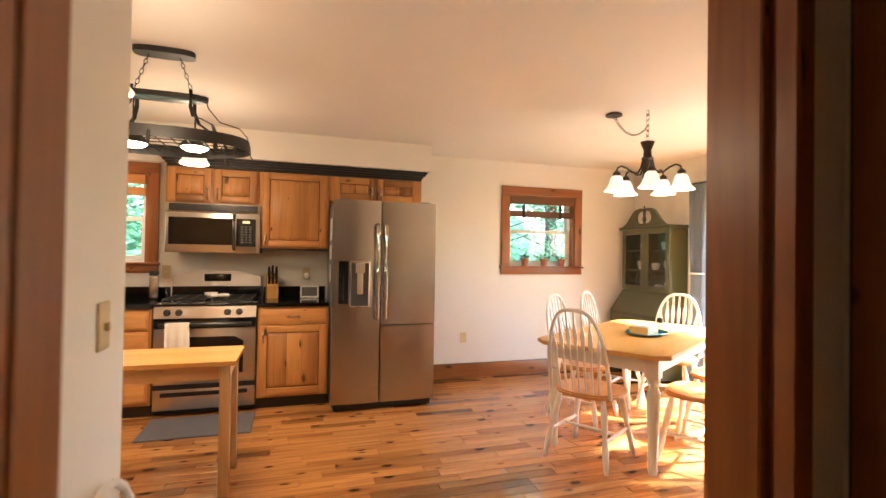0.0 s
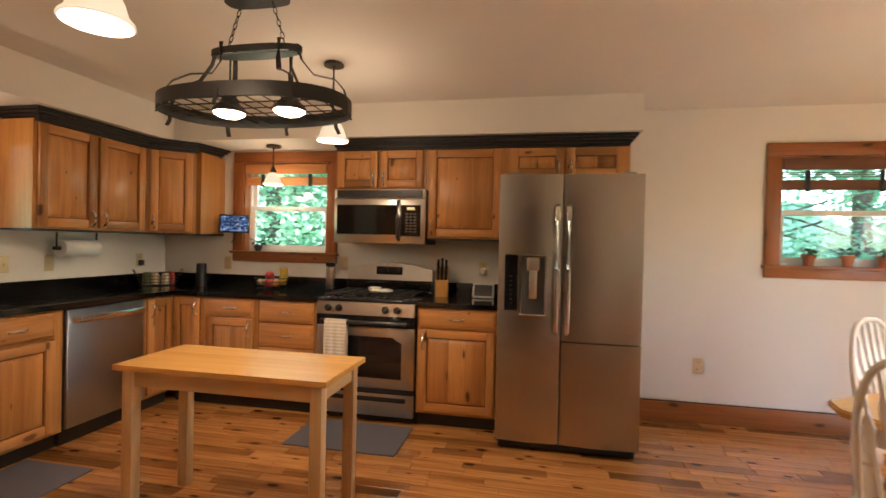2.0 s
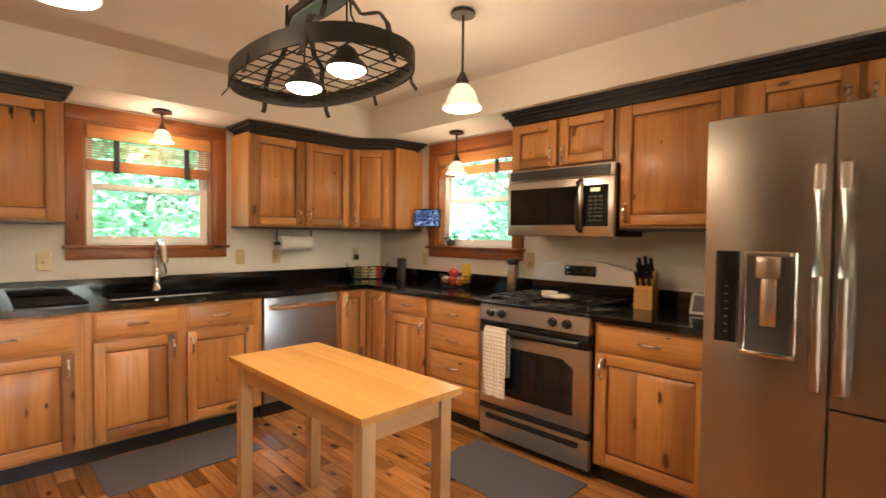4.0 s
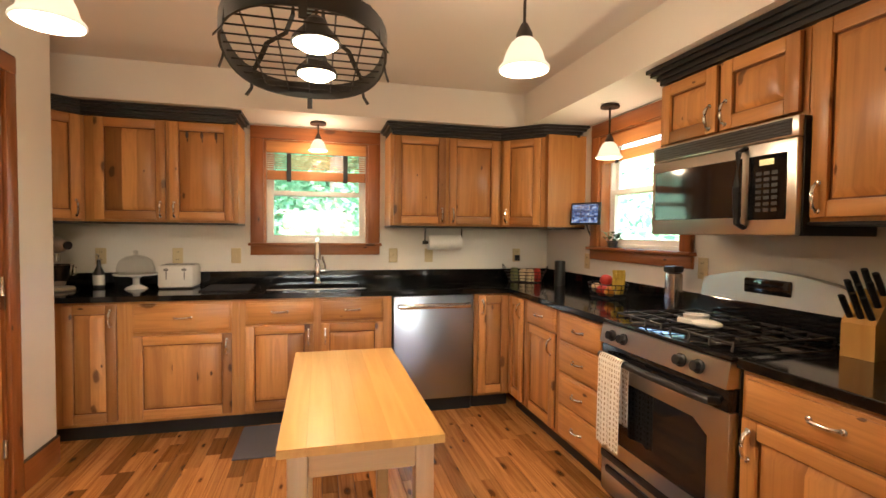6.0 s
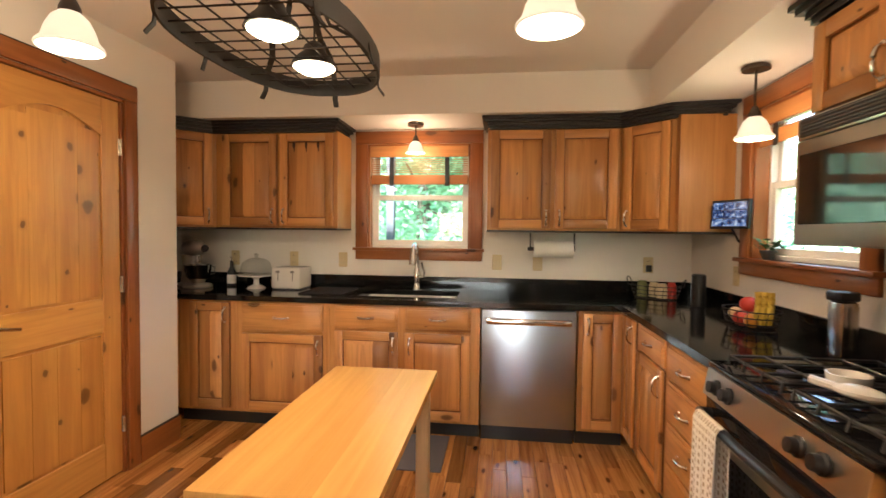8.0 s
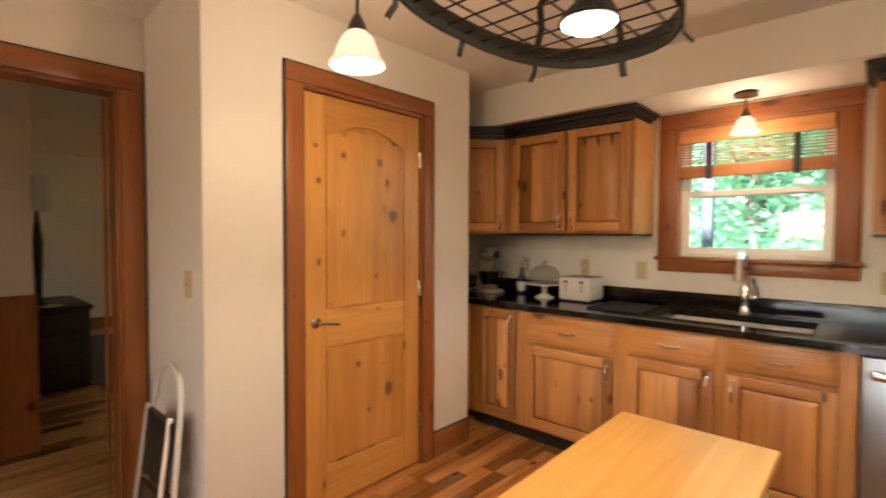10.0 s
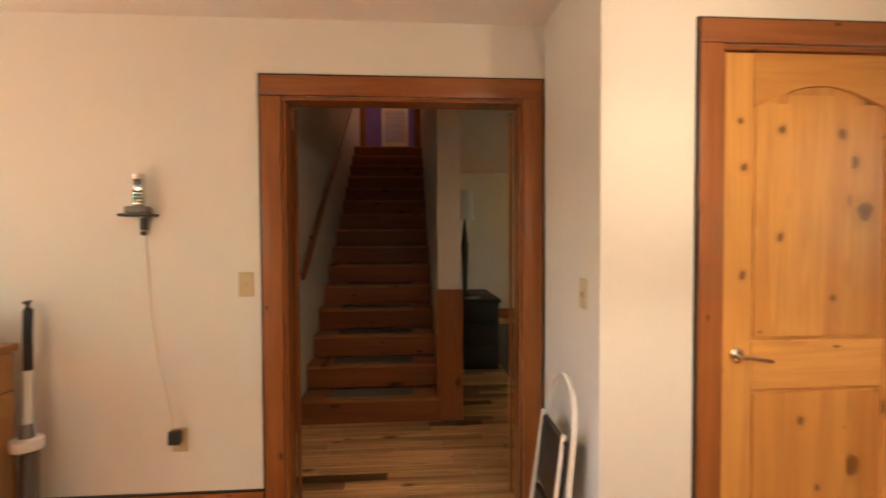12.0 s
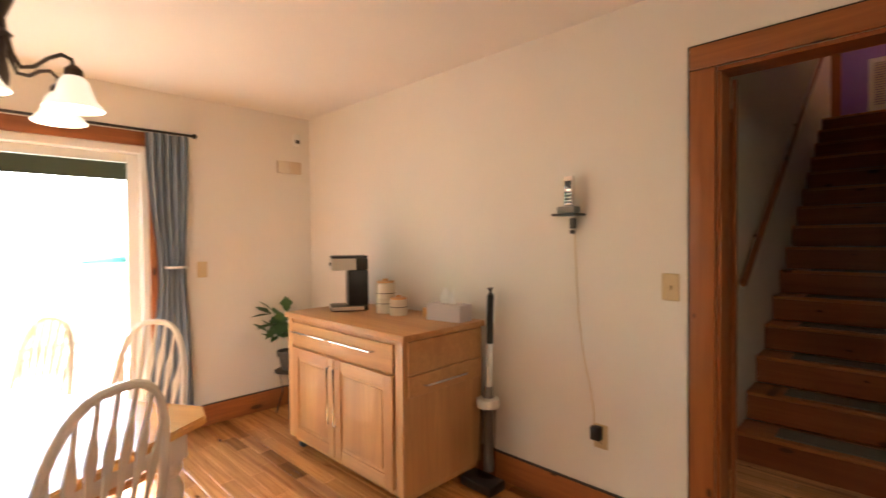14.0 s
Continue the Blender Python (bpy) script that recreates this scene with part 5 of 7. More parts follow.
for i in range(8):
    u0, u1 = i / 8, (i + 1) / 8
    f = lambda u: (-0.17 * (1 - u), 0.16 * (1 - u), H + 0.075 - 0.27 * u * (1 - u) * 1.5 - 0.10 * u)
    links(bm, f(u0), f(u1), 2)
part("swag_chain", bm, BRONZE, ch)

# ---- dining corner ----
SEATWOOD = wood("chair_seat_wood", (0.50, 0.24, 0.08), (0.66, 0.36, 0.13), (0.46, 0.21, 0.07), "y", 0.3, spread=0.1)
TCX, TCY, TROT = 5.645, 2.25, 31.0
TLEN, TWID = 1.65, 0.92
dt = thing("dining_table", pose(TCX, TCY, 0, 0, 0, TROT), "farmhouse dining table with honey wood top and white legs", "table")
c, hx, hy = 0.09, TLEN / 2, TWID / 2
oct_ = [(-hx + c, -hy), (hx - c, -hy), (hx, -hy + c), (hx, hy - c), (hx - c, hy), (-hx + c, hy), (-hx, hy - c), (-hx, -hy + c)]
bm = prism(B(), oct_, 0.728, 0.757)
bmesh.ops.bevel(bm, geom=[e for e in bm.edges if abs(e.verts[0].co.z - e.verts[1].co.z) < 1e-5], offset=0.006, segments=2, affect="EDGES")
part("tabletop", bm, MAPLE["x"], dt)
for a, b in (((-hx + 0.12, -hy + 0.09, 0.63), (hx - 0.12, -hy + 0.11, 0.7275)), ((-hx + 0.12, hy - 0.11, 0.63), (hx - 0.12, hy - 0.09, 0.7275)), ((-hx + 0.10, -hy + 0.12, 0.63), (-hx + 0.12, hy - 0.12, 0.7275)), ((hx - 0.12, -hy + 0.12, 0.63), (hx - 0.10, hy - 0.12, 0.7275))):
    bm = B()
    box(bm, a, b, 0.002)
    part("apron", bm, CHAIRPAINT, dt)
for x in (-hx + 0.13, hx - 0.13):
    for y in (-hy + 0.12, hy - 0.12):
        bm = B()
        box(bm, (x - 0.04, y - 0.04, 0.60), (x + 0.04, y + 0.04, 0.7275), 0.003)
        lathe(bm, [(0.022, 0.0), (0.03, 0.03), (0.024, 0.06), (0.034, 0.30), (0.042, 0.50), (0.026, 0.545), (0.04, 0.565), (0.038, 0.6)], (x, y, 0), 14)
        part("leg", bm, CHAIRPAINT, dt, "white turned leg")


def chair():
    """Bow-back chair with arrow slats; local -y is the front."""
    t = thing("dining_chair", pose(0, 0, 0), "white bow-back wooden chair with honey seat, at the table", "chair", "chairs round the table")
    bm = B()
    n = 24
    rim = []
    for i in range(n):
        a = 2 * math.pi * i / n
        s, k = math.sin(a), math.cos(a)
        w = 0.225 - 0.018 * s
        rim.append((math.copysign(abs(k) ** 0.75, k) * w, math.copysign(abs(s) ** 0.8, s) * 0.215))
    prism(bm, rim, 0.428, 0.46)
    bmesh.ops.bevel(bm, geom=[e for e in bm.edges if abs(e.verts[0].co.z - e.verts[1].co.z) < 1e-5], offset=0.011, segments=2, affect="EDGES")
    part("seat", bm, SEATWOOD, t, "honey-coloured saddle seat")
    feet = []
    for x in (-1, 1):
        for y in (-1, 1):
            top, foot = Vector((x * 0.15, y * 0.14, 0.43)), Vector((x * 0.215, y * 0.215 + (0.02 if y > 0 else 0), 0))
            bm = B()
            rs = ((0.0, 0.012), (0.12, 0.018), (0.3, 0.021), (0.5, 0.014), (0.55, 0.02), (0.8, 0.022), (1.0, 0.013))
            for (u, r), (v, q) in zip(rs, rs[1:]):
                cyl(bm, foot.lerp(top, u), foot.lerp(top, v), r, q, 10)
            part("leg", bm, CHAIRPAINT, t)
            feet.append(foot.lerp(top, 0.42))
    bm = B()
    for p, q in ((feet[0], feet[1]), (feet[2], feet[3])):
        cyl(bm, p, (p + q) / 2, 0.009, 0.014, 8)
        cyl(bm, (p + q) / 2, q, 0.014, 0.009, 8)
    cyl(bm, (feet[0] + feet[1]) / 2, (feet[2] + feet[3]) / 2, 0.012, n=8)
    part("stretcher", bm, CHAIRPAINT, t)

    def bow(u):
        a = math.pi * (1 - u)
        x = 0.205 * math.copysign(abs(math.cos(a)) ** 0.72, math.cos(a))
        z = 0.45 + 0.555 * abs(math.sin(a)) ** 0.72
        return Vector((x, 0.165 + (z - 0.45) * 0.20, z))

    bm = B()
    tube(bm, [bow(i / 22) for i in range(23)], 0.013, 8, 0.013)
    part("bow", bm, CHAIRPAINT, t, "bent bow of the backrest")
    for k in range(-3, 4):
        x = k * 0.048
        foot = Vector((x * 0.92, 0.165, 0.455))
        zt = 0.45 + 0.555 * (max(0.0, 1 - (abs(x) * 1.12 / 0.205) ** 2.78)) ** 0.36
        top = Vector((x * 1.12, 0.165 + (zt - 0.45) * 0.20, zt))
        bm = B()
        us = ((0.0, 0.006), (0.35, 0.006), (0.55, 0.009), (0.68, 0.017), (0.76, 0.012), (0.82, 0.006), (1.0, 0.005))
        pts = [foot.lerp(top, u) for u, _ in us]
        lo = [bm.verts.new((p.x - w, p.y - 0.004, p.z)) for p, (_, w) in zip(pts, us)]
        hi = [bm.verts.new((p.x + w, p.y - 0.004, p.z)) for p, (_, w) in zip(pts, us)]
        for i in range(len(us) - 1):
            bm.faces.new((lo[i], hi[i], hi[i + 1], lo[i + 1]))
        ex = bmesh.ops.extrude_face_region(bm, geom=list(bm.faces))
        bmesh.ops.translate(bm, vec=(0, 0.008, 0), verts=[v for v in ex["geom"] if isinstance(v, bmesh.types.BMVert)])
        part("arrow_slat", bm, CHAIRPAINT, t)
    return t


T0 = pose(TCX, TCY, 0, 0, 0, TROT)
seats = [(-hx + 0.15, 0.08, 90), (0.03, hy + 0.01, 0), (0.64, hy - 0.01, 3), (hx, 0.0, -90), (-0.22, -hy - 0.04, 180), (0.42, -hy - 0.04, 176)]
ch0 = chair()
ch0.matrix_basis = T0 @ pose(*seats[0][:2], 0, 0, 0, seats[0][2])
for x, y, a in seats[1:]:
    copy_thing(ch0, T0 @ pose(x, y, 0, 0, 0, a))

pl = solo("oval_tray", lathe(B(), [(0.10, 0.757), (0.15, 0.762), (0.185, 0.775), (0.18, 0.779), (0.12, 0.768), (0.0, 0.766)], n=32), TEAL, "oval teal glazed tray on the dining table", "tray", pose(5.70, 2.22, 0, 0, 0, 31))
pl.scale = (1.15, 0.8, 1)
nb = thing("napkin_holder", pose(5.68, 2.23, 0.767, 0, 0, 27), "wooden napkin box with white napkins on the tray", "napkin holder")
bm = B()
box(bm, (-0.10, -0.07, 0), (0.10, 0.07, 0.012), 0.002)
box(bm, (-0.10, -0.07, 0.012), (-0.09, 0.07, 0.05), 0.002)
box(bm, (0.09, -0.07, 0.012), (0.10, 0.07, 0.05), 0.002)
box(bm, (-0.09, 0.06, 0.012), (0.09, 0.07, 0.05), 0.002)
part("box", bm, MAPLE["x"], nb)
bm = B()
for k in range(6):
    box(bm, (-0.085 + 0.002 * k, -0.068, 0.0125 + 0.008 * k), (0.085, 0.055, 0.019 + 0.008 * k), 0.002)
part("napkin_stack", bm, PAPER, nb)
sp = thing("pepper_mill", pose(5.83, 2.23, 0.767), "small dark pepper mill beside the napkins", "pepper mill")
bm = B()
lathe(bm, [(0.024, 0), (0.024, 0.02), (0.018, 0.045), (0.021, 0.07)], n=14)
part("body", bm, GLASS, sp)
bm = B()
lathe(bm, [(0.022, 0.0705), (0.022, 0.10), (0.014, 0.112), (0.0, 0.113)], n=14)
part("lid", bm, BLACKPLASTIC, sp)

# secretary hutch against the east wall
hu = thing("secretary_hutch", pose(XE - 0.01, 3.24, 0, 0, 0, 90) @ Matrix.Diagonal((1.18, 1.02, 0.985, 1)), "sage green secretary hutch with glazed doors and scrolled top", "hutch")


def hbox(name, a, b, bev=0.003, mat=None, parent=None, label=""):
    bm = B()
    box(bm, a, b, bev)
    return part(name, bm, mat or GREEN, parent or hu, label)


hbox("lower_case", (0.0, 0.0, 0.06), (0.64, 0.40, 0.72))
for x in (0.0, 0.57):
    for y in (0.0, 0.33):
        hbox("foot", (x, y, 0), (x + 0.07, y + 0.07, 0.0595))
for z in (0.09, 0.30, 0.51):
    d = hbox("drawer", (0.03, 0.40, z), (0.61, 0.413, z + 0.19), 0.004)
    for x in (0.15, 0.49):
        bm = B()
        lathe(bm, [(0.012, 0), (0.008, 0.012), (0.016, 0.02), (0.0, 0.026)], n=12, m=pose(x, 0.413, z + 0.095, -90, 0, 0))
        part("knob", bm, BRONZE, d, "dark round knob")
bm = B()
va = [bm.verts.new((0.0, y, z)) for y, z in ((0, 0.7205), (0.40, 0.7205), (0.40, 0.74), (0.225, 0.99), (0.0, 0.99))]
vb = [bm.verts.new((0.64, y, z)) for y, z in ((0, 0.7205), (0.40, 0.7205), (0.40, 0.74), (0.225, 0.99), (0.0, 0.99))]
for i in range(5):
    bm.faces.new((va[i], va[(i + 1) % 5], vb[(i + 1) % 5], vb[i]))
bm.faces.new(va)
bm.faces.new(list(reversed(vb)))
part("slant_front", bm, GREEN, hu, "slanted desk front")
for a, b in (((0.0, 0.0, 0.9905), (0.025, 0.22, 1.70)), ((0.615, 0.0, 0.9905), (0.64, 0.22, 1.70)), ((0.025, 0.0, 0.9905), (0.615, 0.012, 1.70)), ((0.025, 0.012, 1.68), (0.615, 0.22, 1.70)), ((0.025, 0.012, 0.9905), (0.615, 0.22, 1.01))):
    hbox("upper_case", a, b, 0.001)
for z in (1.22, 1.45):
    hbox("shelf", (0.026, 0.013, z), (0.614, 0.20, z + 0.014), 0.001)
for x0, x1 in ((0.0, 0.3195), (0.3205, 0.64)):
    bm = B()
    s = 0.05
    box(bm, (x0, 0.2205, 0.995), (x0 + s, 0.24, 1.70), 0.002)
    box(bm, (x1 - s, 0.2205, 0.995), (x1, 0.24, 1.70), 0.002)
    box(bm, (x0 + s, 0.2205, 0.995), (x1 - s, 0.24, 1.05), 0.002)
    box(bm, (x0 + s, 0.2205, 1.645), (x1 - s, 0.24, 1.70), 0.002)
    d = part("glazed_door", bm, GREEN, hu)
    bm = B()
    box(bm, (x0 + s, 0.228, 1.05), (x1 - s, 0.231, 1.645))
    part("pane", bm, GLASS, d)
    bm = B()
    m_ = (x0 + x1) / 2
    for z in (1.22, 1.45):
        tube(bm, [(x0 + s, 0.234, z), (x1 - s, 0.234, z)], 0.004, 5)
    tube(bm, [(m_ + 0.07 * math.cos(a), 0.234, 1.27 + 0.18 * math.sin(a)) for a in [2 * math.pi * k / 16 for k in range(17)]], 0.004, 5)
    tube(bm, [(x0 + s, 0.234, 1.06), (m_, 0.234, 1.12), (x1 - s, 0.234, 1.06)], 0.004, 5)
    part("glazing_bar", bm, GREEN, d)
for k, (x, z, r, h) in enumerate(((0.12, 1.0105, 0.05, 0.09), (0.25, 1.0105, 0.045, 0.06), (0.44, 1.0105, 0.05, 0.10), (0.14, 1.2345, 0.04, 0.11), (0.30, 1.2345, 0.045, 0.08), (0.50, 1.2345, 0.04, 0.10), (0.18, 1.4645, 0.035, 0.09), (0.46, 1.4645, 0.04, 0.08))):
    bm = B()
    lathe(bm, [(r * 0.6, 0), (r, h * 0.5), (r * 0.9, h), (r * 0.8, h), (r * 0.85, h * 0.5), (0, 0.01)], n=14)
    solo("cup", bm, WHITE, "white china cup standing on the hutch shelf", "cup", hu.matrix_basis @ pose(x, 0.11, z), "hutch china")
hbox("cornice", (-0.03, 0.0, 1.7005), (0.67, 0.265, 1.735), 0.008)
bm = B()
out = []
for i in range(13):
    u = i / 12
    out.append((-0.02 + 0.26 * u, 1.7355 + 0.20 * (0.5 - 0.5 * math.cos(math.pi * min(1, u * 1.05))) ** 1.3))
for sgn in (0, 1):
    ring = out + [(0.285, 1.945), (0.30, 1.92), (0.275, 1.905), (0.245, 1.90), (0.22, 1.86), (0.22, 1.80), (0.25, 1.77), (0.285, 1.765), (0.319, 1.765), (0.319, 1.7355)]
    ring = [(x if not sgn else 0.64 - x, z) for x, z in ring]
    vs = [bm.verts.new((x, 0.235, z)) for x, z in ring]
    fc = bm.faces.new(vs)
    ex = bmesh.ops.extrude_face_region(bm, geom=[fc])
    bmesh.ops.translate(bm, vec=(0, 0.022, 0), verts=[v for v in ex["geom"] if isinstance(v, bmesh.types.BMVert)])
bmesh.ops.triangulate(bm, faces=[f for f in bm.faces if len(f.verts) > 4])
part("scrolled_pediment", bm, GREEN, hu, "broken scroll pediment")
bm = B()
lathe(bm, [(0.018, 1.7355), (0.012, 1.78), (0.022, 1.81), (0.012, 1.85), (0.016, 1.90), (0.004, 1.97), (0.0, 1.975)], (0.32, 0.246, 0), 12)
part("finial", bm, BRONZE, hu)

# curtains and rod
rod = thing("curtain_rod", pose(XE - 0.075, 0, 0), "thin black iron curtain rod over the sliding door", "curtain rod")
bm = B()
cyl(bm, (0, 0.91, 2.13), (0, 3.38, 2.13), 0.009, n=10)
part("pole", bm, IRON, rod)
for y in (0.91, 3.38):
    bm = B()
    ball(bm, (0, y, 2.13), 0.018)
    part("finial", bm, IRON, rod)
for y in (1.03, 2.08, 3.26):
    bm = B()
    tube(bm, [(0.073, y, 2.11), (0.0, y, 2.115)], 0.006, 6)
    part("bracket", bm, IRON, rod)


def curtain(y0, y1, tie, seed):
    bm = B()
    rows, cols = 22, 40
    grid = []
    mid = tie
    for r in range(rows + 1):
        z = 0.03 + (2.12 - 0.03) * r / rows
        k = 1.0 - 0.35 * math.exp(-((z - 1.15) / 0.45) ** 2)
        line = []
        for c_ in range(cols + 1):
            u = c_ / cols
            y = mid + ((y0 + (y1 - y0) * u) - mid) * k
            x = 0.022 * math.sin(u * 2 * math.pi * 5.5 + seed) * (0.7 + 0.3 * k) + 0.006 * math.sin(z * 5 + u * 9 + seed)
            line.append(bm.verts.new((XE - 0.075 + x, y, z)))
        grid.append(line)
    for a, b in zip(grid, grid[1:]):
        for i in range(cols):
            bm.faces.new((a[i], a[i + 1], b[i + 1], b[i]))
    ex = bmesh.ops.extrude_face_region(bm, geom=list(bm.faces))
    bmesh.ops.translate(bm, vec=(0.004, 0, 0), verts=[v for v in ex["geom"] if isinstance(v, bmesh.types.BMVert)])
    t = thing("curtain", pose(0, 0, 0), "blue-grey linen curtain drawn beside the sliding door", "curtain", "curtains of the sliding door")
    part("cloth", bm, CURTAIN, t)
    bm = B()
    lathe(bm, [(0.075, 1.19), (0.075, 1.205), (0.07, 1.205), (0.07, 1.19)], (XE - 0.075, mid, 0), 20)
    part("tie", bm, PAPER, t, "pale tie-back")


curtain(0.95, 1.22, 1.04, 0.4)
curtain(2.93, 3.155, 3.05, 1.7)

# ---- south wall: cart, coffee things, vacuum, phone ----
ct = thing("kitchen_cart", pose(6.30, 0.585, 0, 0, 0, 180), "oak kitchen cart with doors, drawer and steel bars", "cart")
CW, CD, CHH = 1.165, 0.60, 0.905


def cbox(name, a, b, g="z", bev=0.003, parent=None, mat=None, label=""):
    bm = B()
    box(bm, a, b, bev)
    return part(name, bm, mat or CART[g], parent or ct, label)


cbox("worktop", (-0.025, -0.02, CHH - 0.033), (CW + 0.025, CD, CHH), "x", 0.004)
cbox("body", (0.0, 0.006, 0.09), (CW, CD - 0.005, CHH - 0.0335), "z", 0.002)
for x in (0.0, CW - 0.06):
    cbox("corner_post", (x, -0.006, 0.085), (x + 0.06, 0.005, CHH - 0.034), "z")
df = cbox("drawer_front", (0.07, -0.012, 0.70), (CW - 0.07, 0.0055, 0.845), "x", 0.004)
bm = B()
for a, b in ((0.10, 0.50), (0.54, 0.94)):
    tube(bm, [(a, -0.012, 0.79), (a + 0.006, -0.035, 0.79), (b - 0.006, -0.035, 0.79), (b, -0.012, 0.79)], 0.006, 8)
part("bar_handle", bm, CHROME, df, "long steel bar handles")
for x0, x1, hxx in ((0.075, 0.552, 0.525), (0.562, CW - 0.075, 0.59)):
    d = cbox("door", (x0, -0.008, 0.105), (x1, 0.0055, 0.685), "z", 0.003)
    for a, b in (((x0, -0.016, 0.105), (x0 + 0.065, -0.0085, 0.685)), ((x1 - 0.065, -0.016, 0.105), (x1, -0.0085, 0.685))):
        cbox("stile", a, b, "z", 0.002, d)
    for a, b in (((x0 + 0.066, -0.0155, 0.105), (x1 - 0.066, -0.0085, 0.17)), ((x0 + 0.066, -0.0155, 0.62), (x1 - 0.066, -0.0085, 0.685))):
        cbox("rail", a, b, "x", 0.002, d)
    cbox("raised_panel", (x0 + 0.085, -0.0125, 0.19), (x1 - 0.085, -0.008, 0.60), "z", 0.004, d)
    bm = B()
    tube(bm, [(hxx, -0.016, 0.30), (hxx, -0.04, 0.305), (hxx, -0.04, 0.635), (hxx, -0.016, 0.64)], 0.006, 8)
    part("bar_handle", bm, CHROME, d, "vertical steel bar handle")
cbox("side_rail", (CW + 0.0005, 0.02, 0.70), (CW + 0.012, CD - 0.02, 0.865), "x", 0.002)
cbox("side_drop_leaf", (CW + 0.0005, 0.02, 0.585), (CW + 0.016, CD - 0.02, 0.692), "x", 0.003)
bm = B()
tube(bm, [(CW + 0.016, 0.12, 0.635), (CW + 0.04, 0.125, 0.635), (CW + 0.04, 0.42, 0.635), (CW + 0.016, 0.425, 0.635)], 0.007, 8)
part("towel_bar", bm, CHROME, ct, "steel towel bar")
cbox("plinth", (0.02, 0.03, 0.05), (CW - 0.02, CD - 0.03, 0.0895), "x")
for x in (0.06, CW - 0.06):
    for y in (0.06, CD - 0.06):
        bm = B()
        cyl(bm, (x - 0.012, y, 0.026), (x + 0.012, y, 0.026), 0.026, n=16)
        box(bm, (x - 0.016, y - 0.012, 0.03), (x + 0.016, y + 0.012, 0.0495))
        part("caster", bm, DARKGREY, ct)

CT = 0.9055
cm = thing("coffee_maker", pose(6.08, 0.26, CT, 0, 0, 152), "black and steel drip coffee maker on the cart", "coffee maker")
bm = B()
box(bm, (-0.10, -0.12, 0), (0.10, 0.12, 0.035), 0.01)
box(bm, (-0.10, -0.01, 0.035), (0.10, 0.12, 0.27), 0.008)
part("body", bm, BLACKPLASTIC, cm)
bm = B()
box(bm, (-0.102, -0.115, 0.2705), (0.102, 0.122, 0.35), 0.012)
part("head", bm, BLACKPLASTIC, cm)
bm = B()
box(bm, (-0.098, -0.119, 0.272), (0.098, -0.1155, 0.348), 0.002)
box(bm, (0.1025, -0.117, 0.272), (0.1035, 0.04, 0.348))
part("front_panel", bm, STEELX, cm, "brushed steel front panel")
bm = B()
box(bm, (-0.10, -0.118, 0.3505), (0.10, 0.12, 0.365), 0.006)
part("lid", bm, BLACKPLASTIC, cm)
bm = B()
box(bm, (-0.101, -0.126, 0.006), (0.101, -0.1205, 0.03), 0.002)
box(bm, (0.1005, -0.12, 0.006), (0.1035, 0.09, 0.03), 0.001)
part("base_trim", bm, STEELX, cm)
bm = B()
for k in range(4):
    cyl(bm, (-0.06 + k * 0.04, -0.1192, 0.31), (-0.06 + k * 0.04, -0.123, 0.31), 0.01, n=12)
part("button", bm, BLACKPLASTIC, cm)
CREAMGLAZE = paint("cream_glaze", (0.70, 0.62, 0.50), 0.3)
for x, y, r, h, lab in ((5.78, 0.18, 0.062, 0.19, "tall cream canister with wooden lid on the cart"), (5.64, 0.19, 0.056, 0.095, "short cream canister with wooden lid on the cart")):
    cn = thing("canister", pose(x, y, CT), lab, "canister", "cart canisters")
    bm = B()
    lathe(bm, [(r * 0.95, 0), (r, 0.01), (r, h * 0.48), (r * 0.97, h * 0.5), (r, h * 0.52), (r, h), (r * 0.9, h + 0.004)], n=22)
    part("jar", bm, CREAMGLAZE, cn)
    for zz in ((0.06, 0.125) if h > 0.15 else (0.05,)):
        bm = B()
        lathe(bm, [(r + 0.0004, zz), (r + 0.0012, zz + 0.002), (r + 0.0004, zz + 0.004)], n=22)
        part("band", bm, BRONZE, cn, "thin brown band")
    bm = B()
    lathe(bm, [(r * 0.92, h + 0.0045), (r * 0.92, h + 0.014), (r * 0.3, h + 0.016), (r * 0.3, h + 0.028), (0, h + 0.03)], n=18)
    part("lid", bm, SEATWOOD, cn, "wooden lid")
tx = thing("tissue_box", pose(5.27, 0.12, CT, 0, 0, 8), "pale floral tissue box with a raised tissue", "tissue box")
bm = B()
box(bm, (-0.12, -0.06, 0), (0.12, 0.06, 0.095), 0.003)
part("box", bm, paint("lilac_card", (0.62, 0.58, 0.60), 0.8), tx)
bm = B()
for k in range(9):
    box(bm, (-0.10 + k * 0.022, -0.0612, 0.02 + 0.03 * (k % 2)), (-0.088 + k * 0.022, -0.0602, 0.04 + 0.03 * (k % 2)))
part("print", bm, material("pale_print", (0.55, 0.45, 0.5), 0.8), tx)
bm = B()
g = [[bm.verts.new((-0.05 + 0.1 * i / 6, 0.02 * math.sin(i * 1.1 + j * 0.6), 0.0955 + 0.075 * j / 4 * (1 + 0.3 * math.sin(i * 2)))) for i in range(7)] for j in range(5)]
for a, b in zip(g, g[1:]):
    for i in range(6):
        bm.faces.new((a[i], a[i + 1], b[i + 1], b[i]))
part("tissue", bm, PAPER, tx)
bm = B()
lathe(bm, [(0.032, 0), (0.034, 0.05), (0.0, 0.052)], n=16)
solo("small_jar", bm, SEATWOOD, "small wooden jar behind the canisters", "jar", pose(5.47, 0.10, CT))

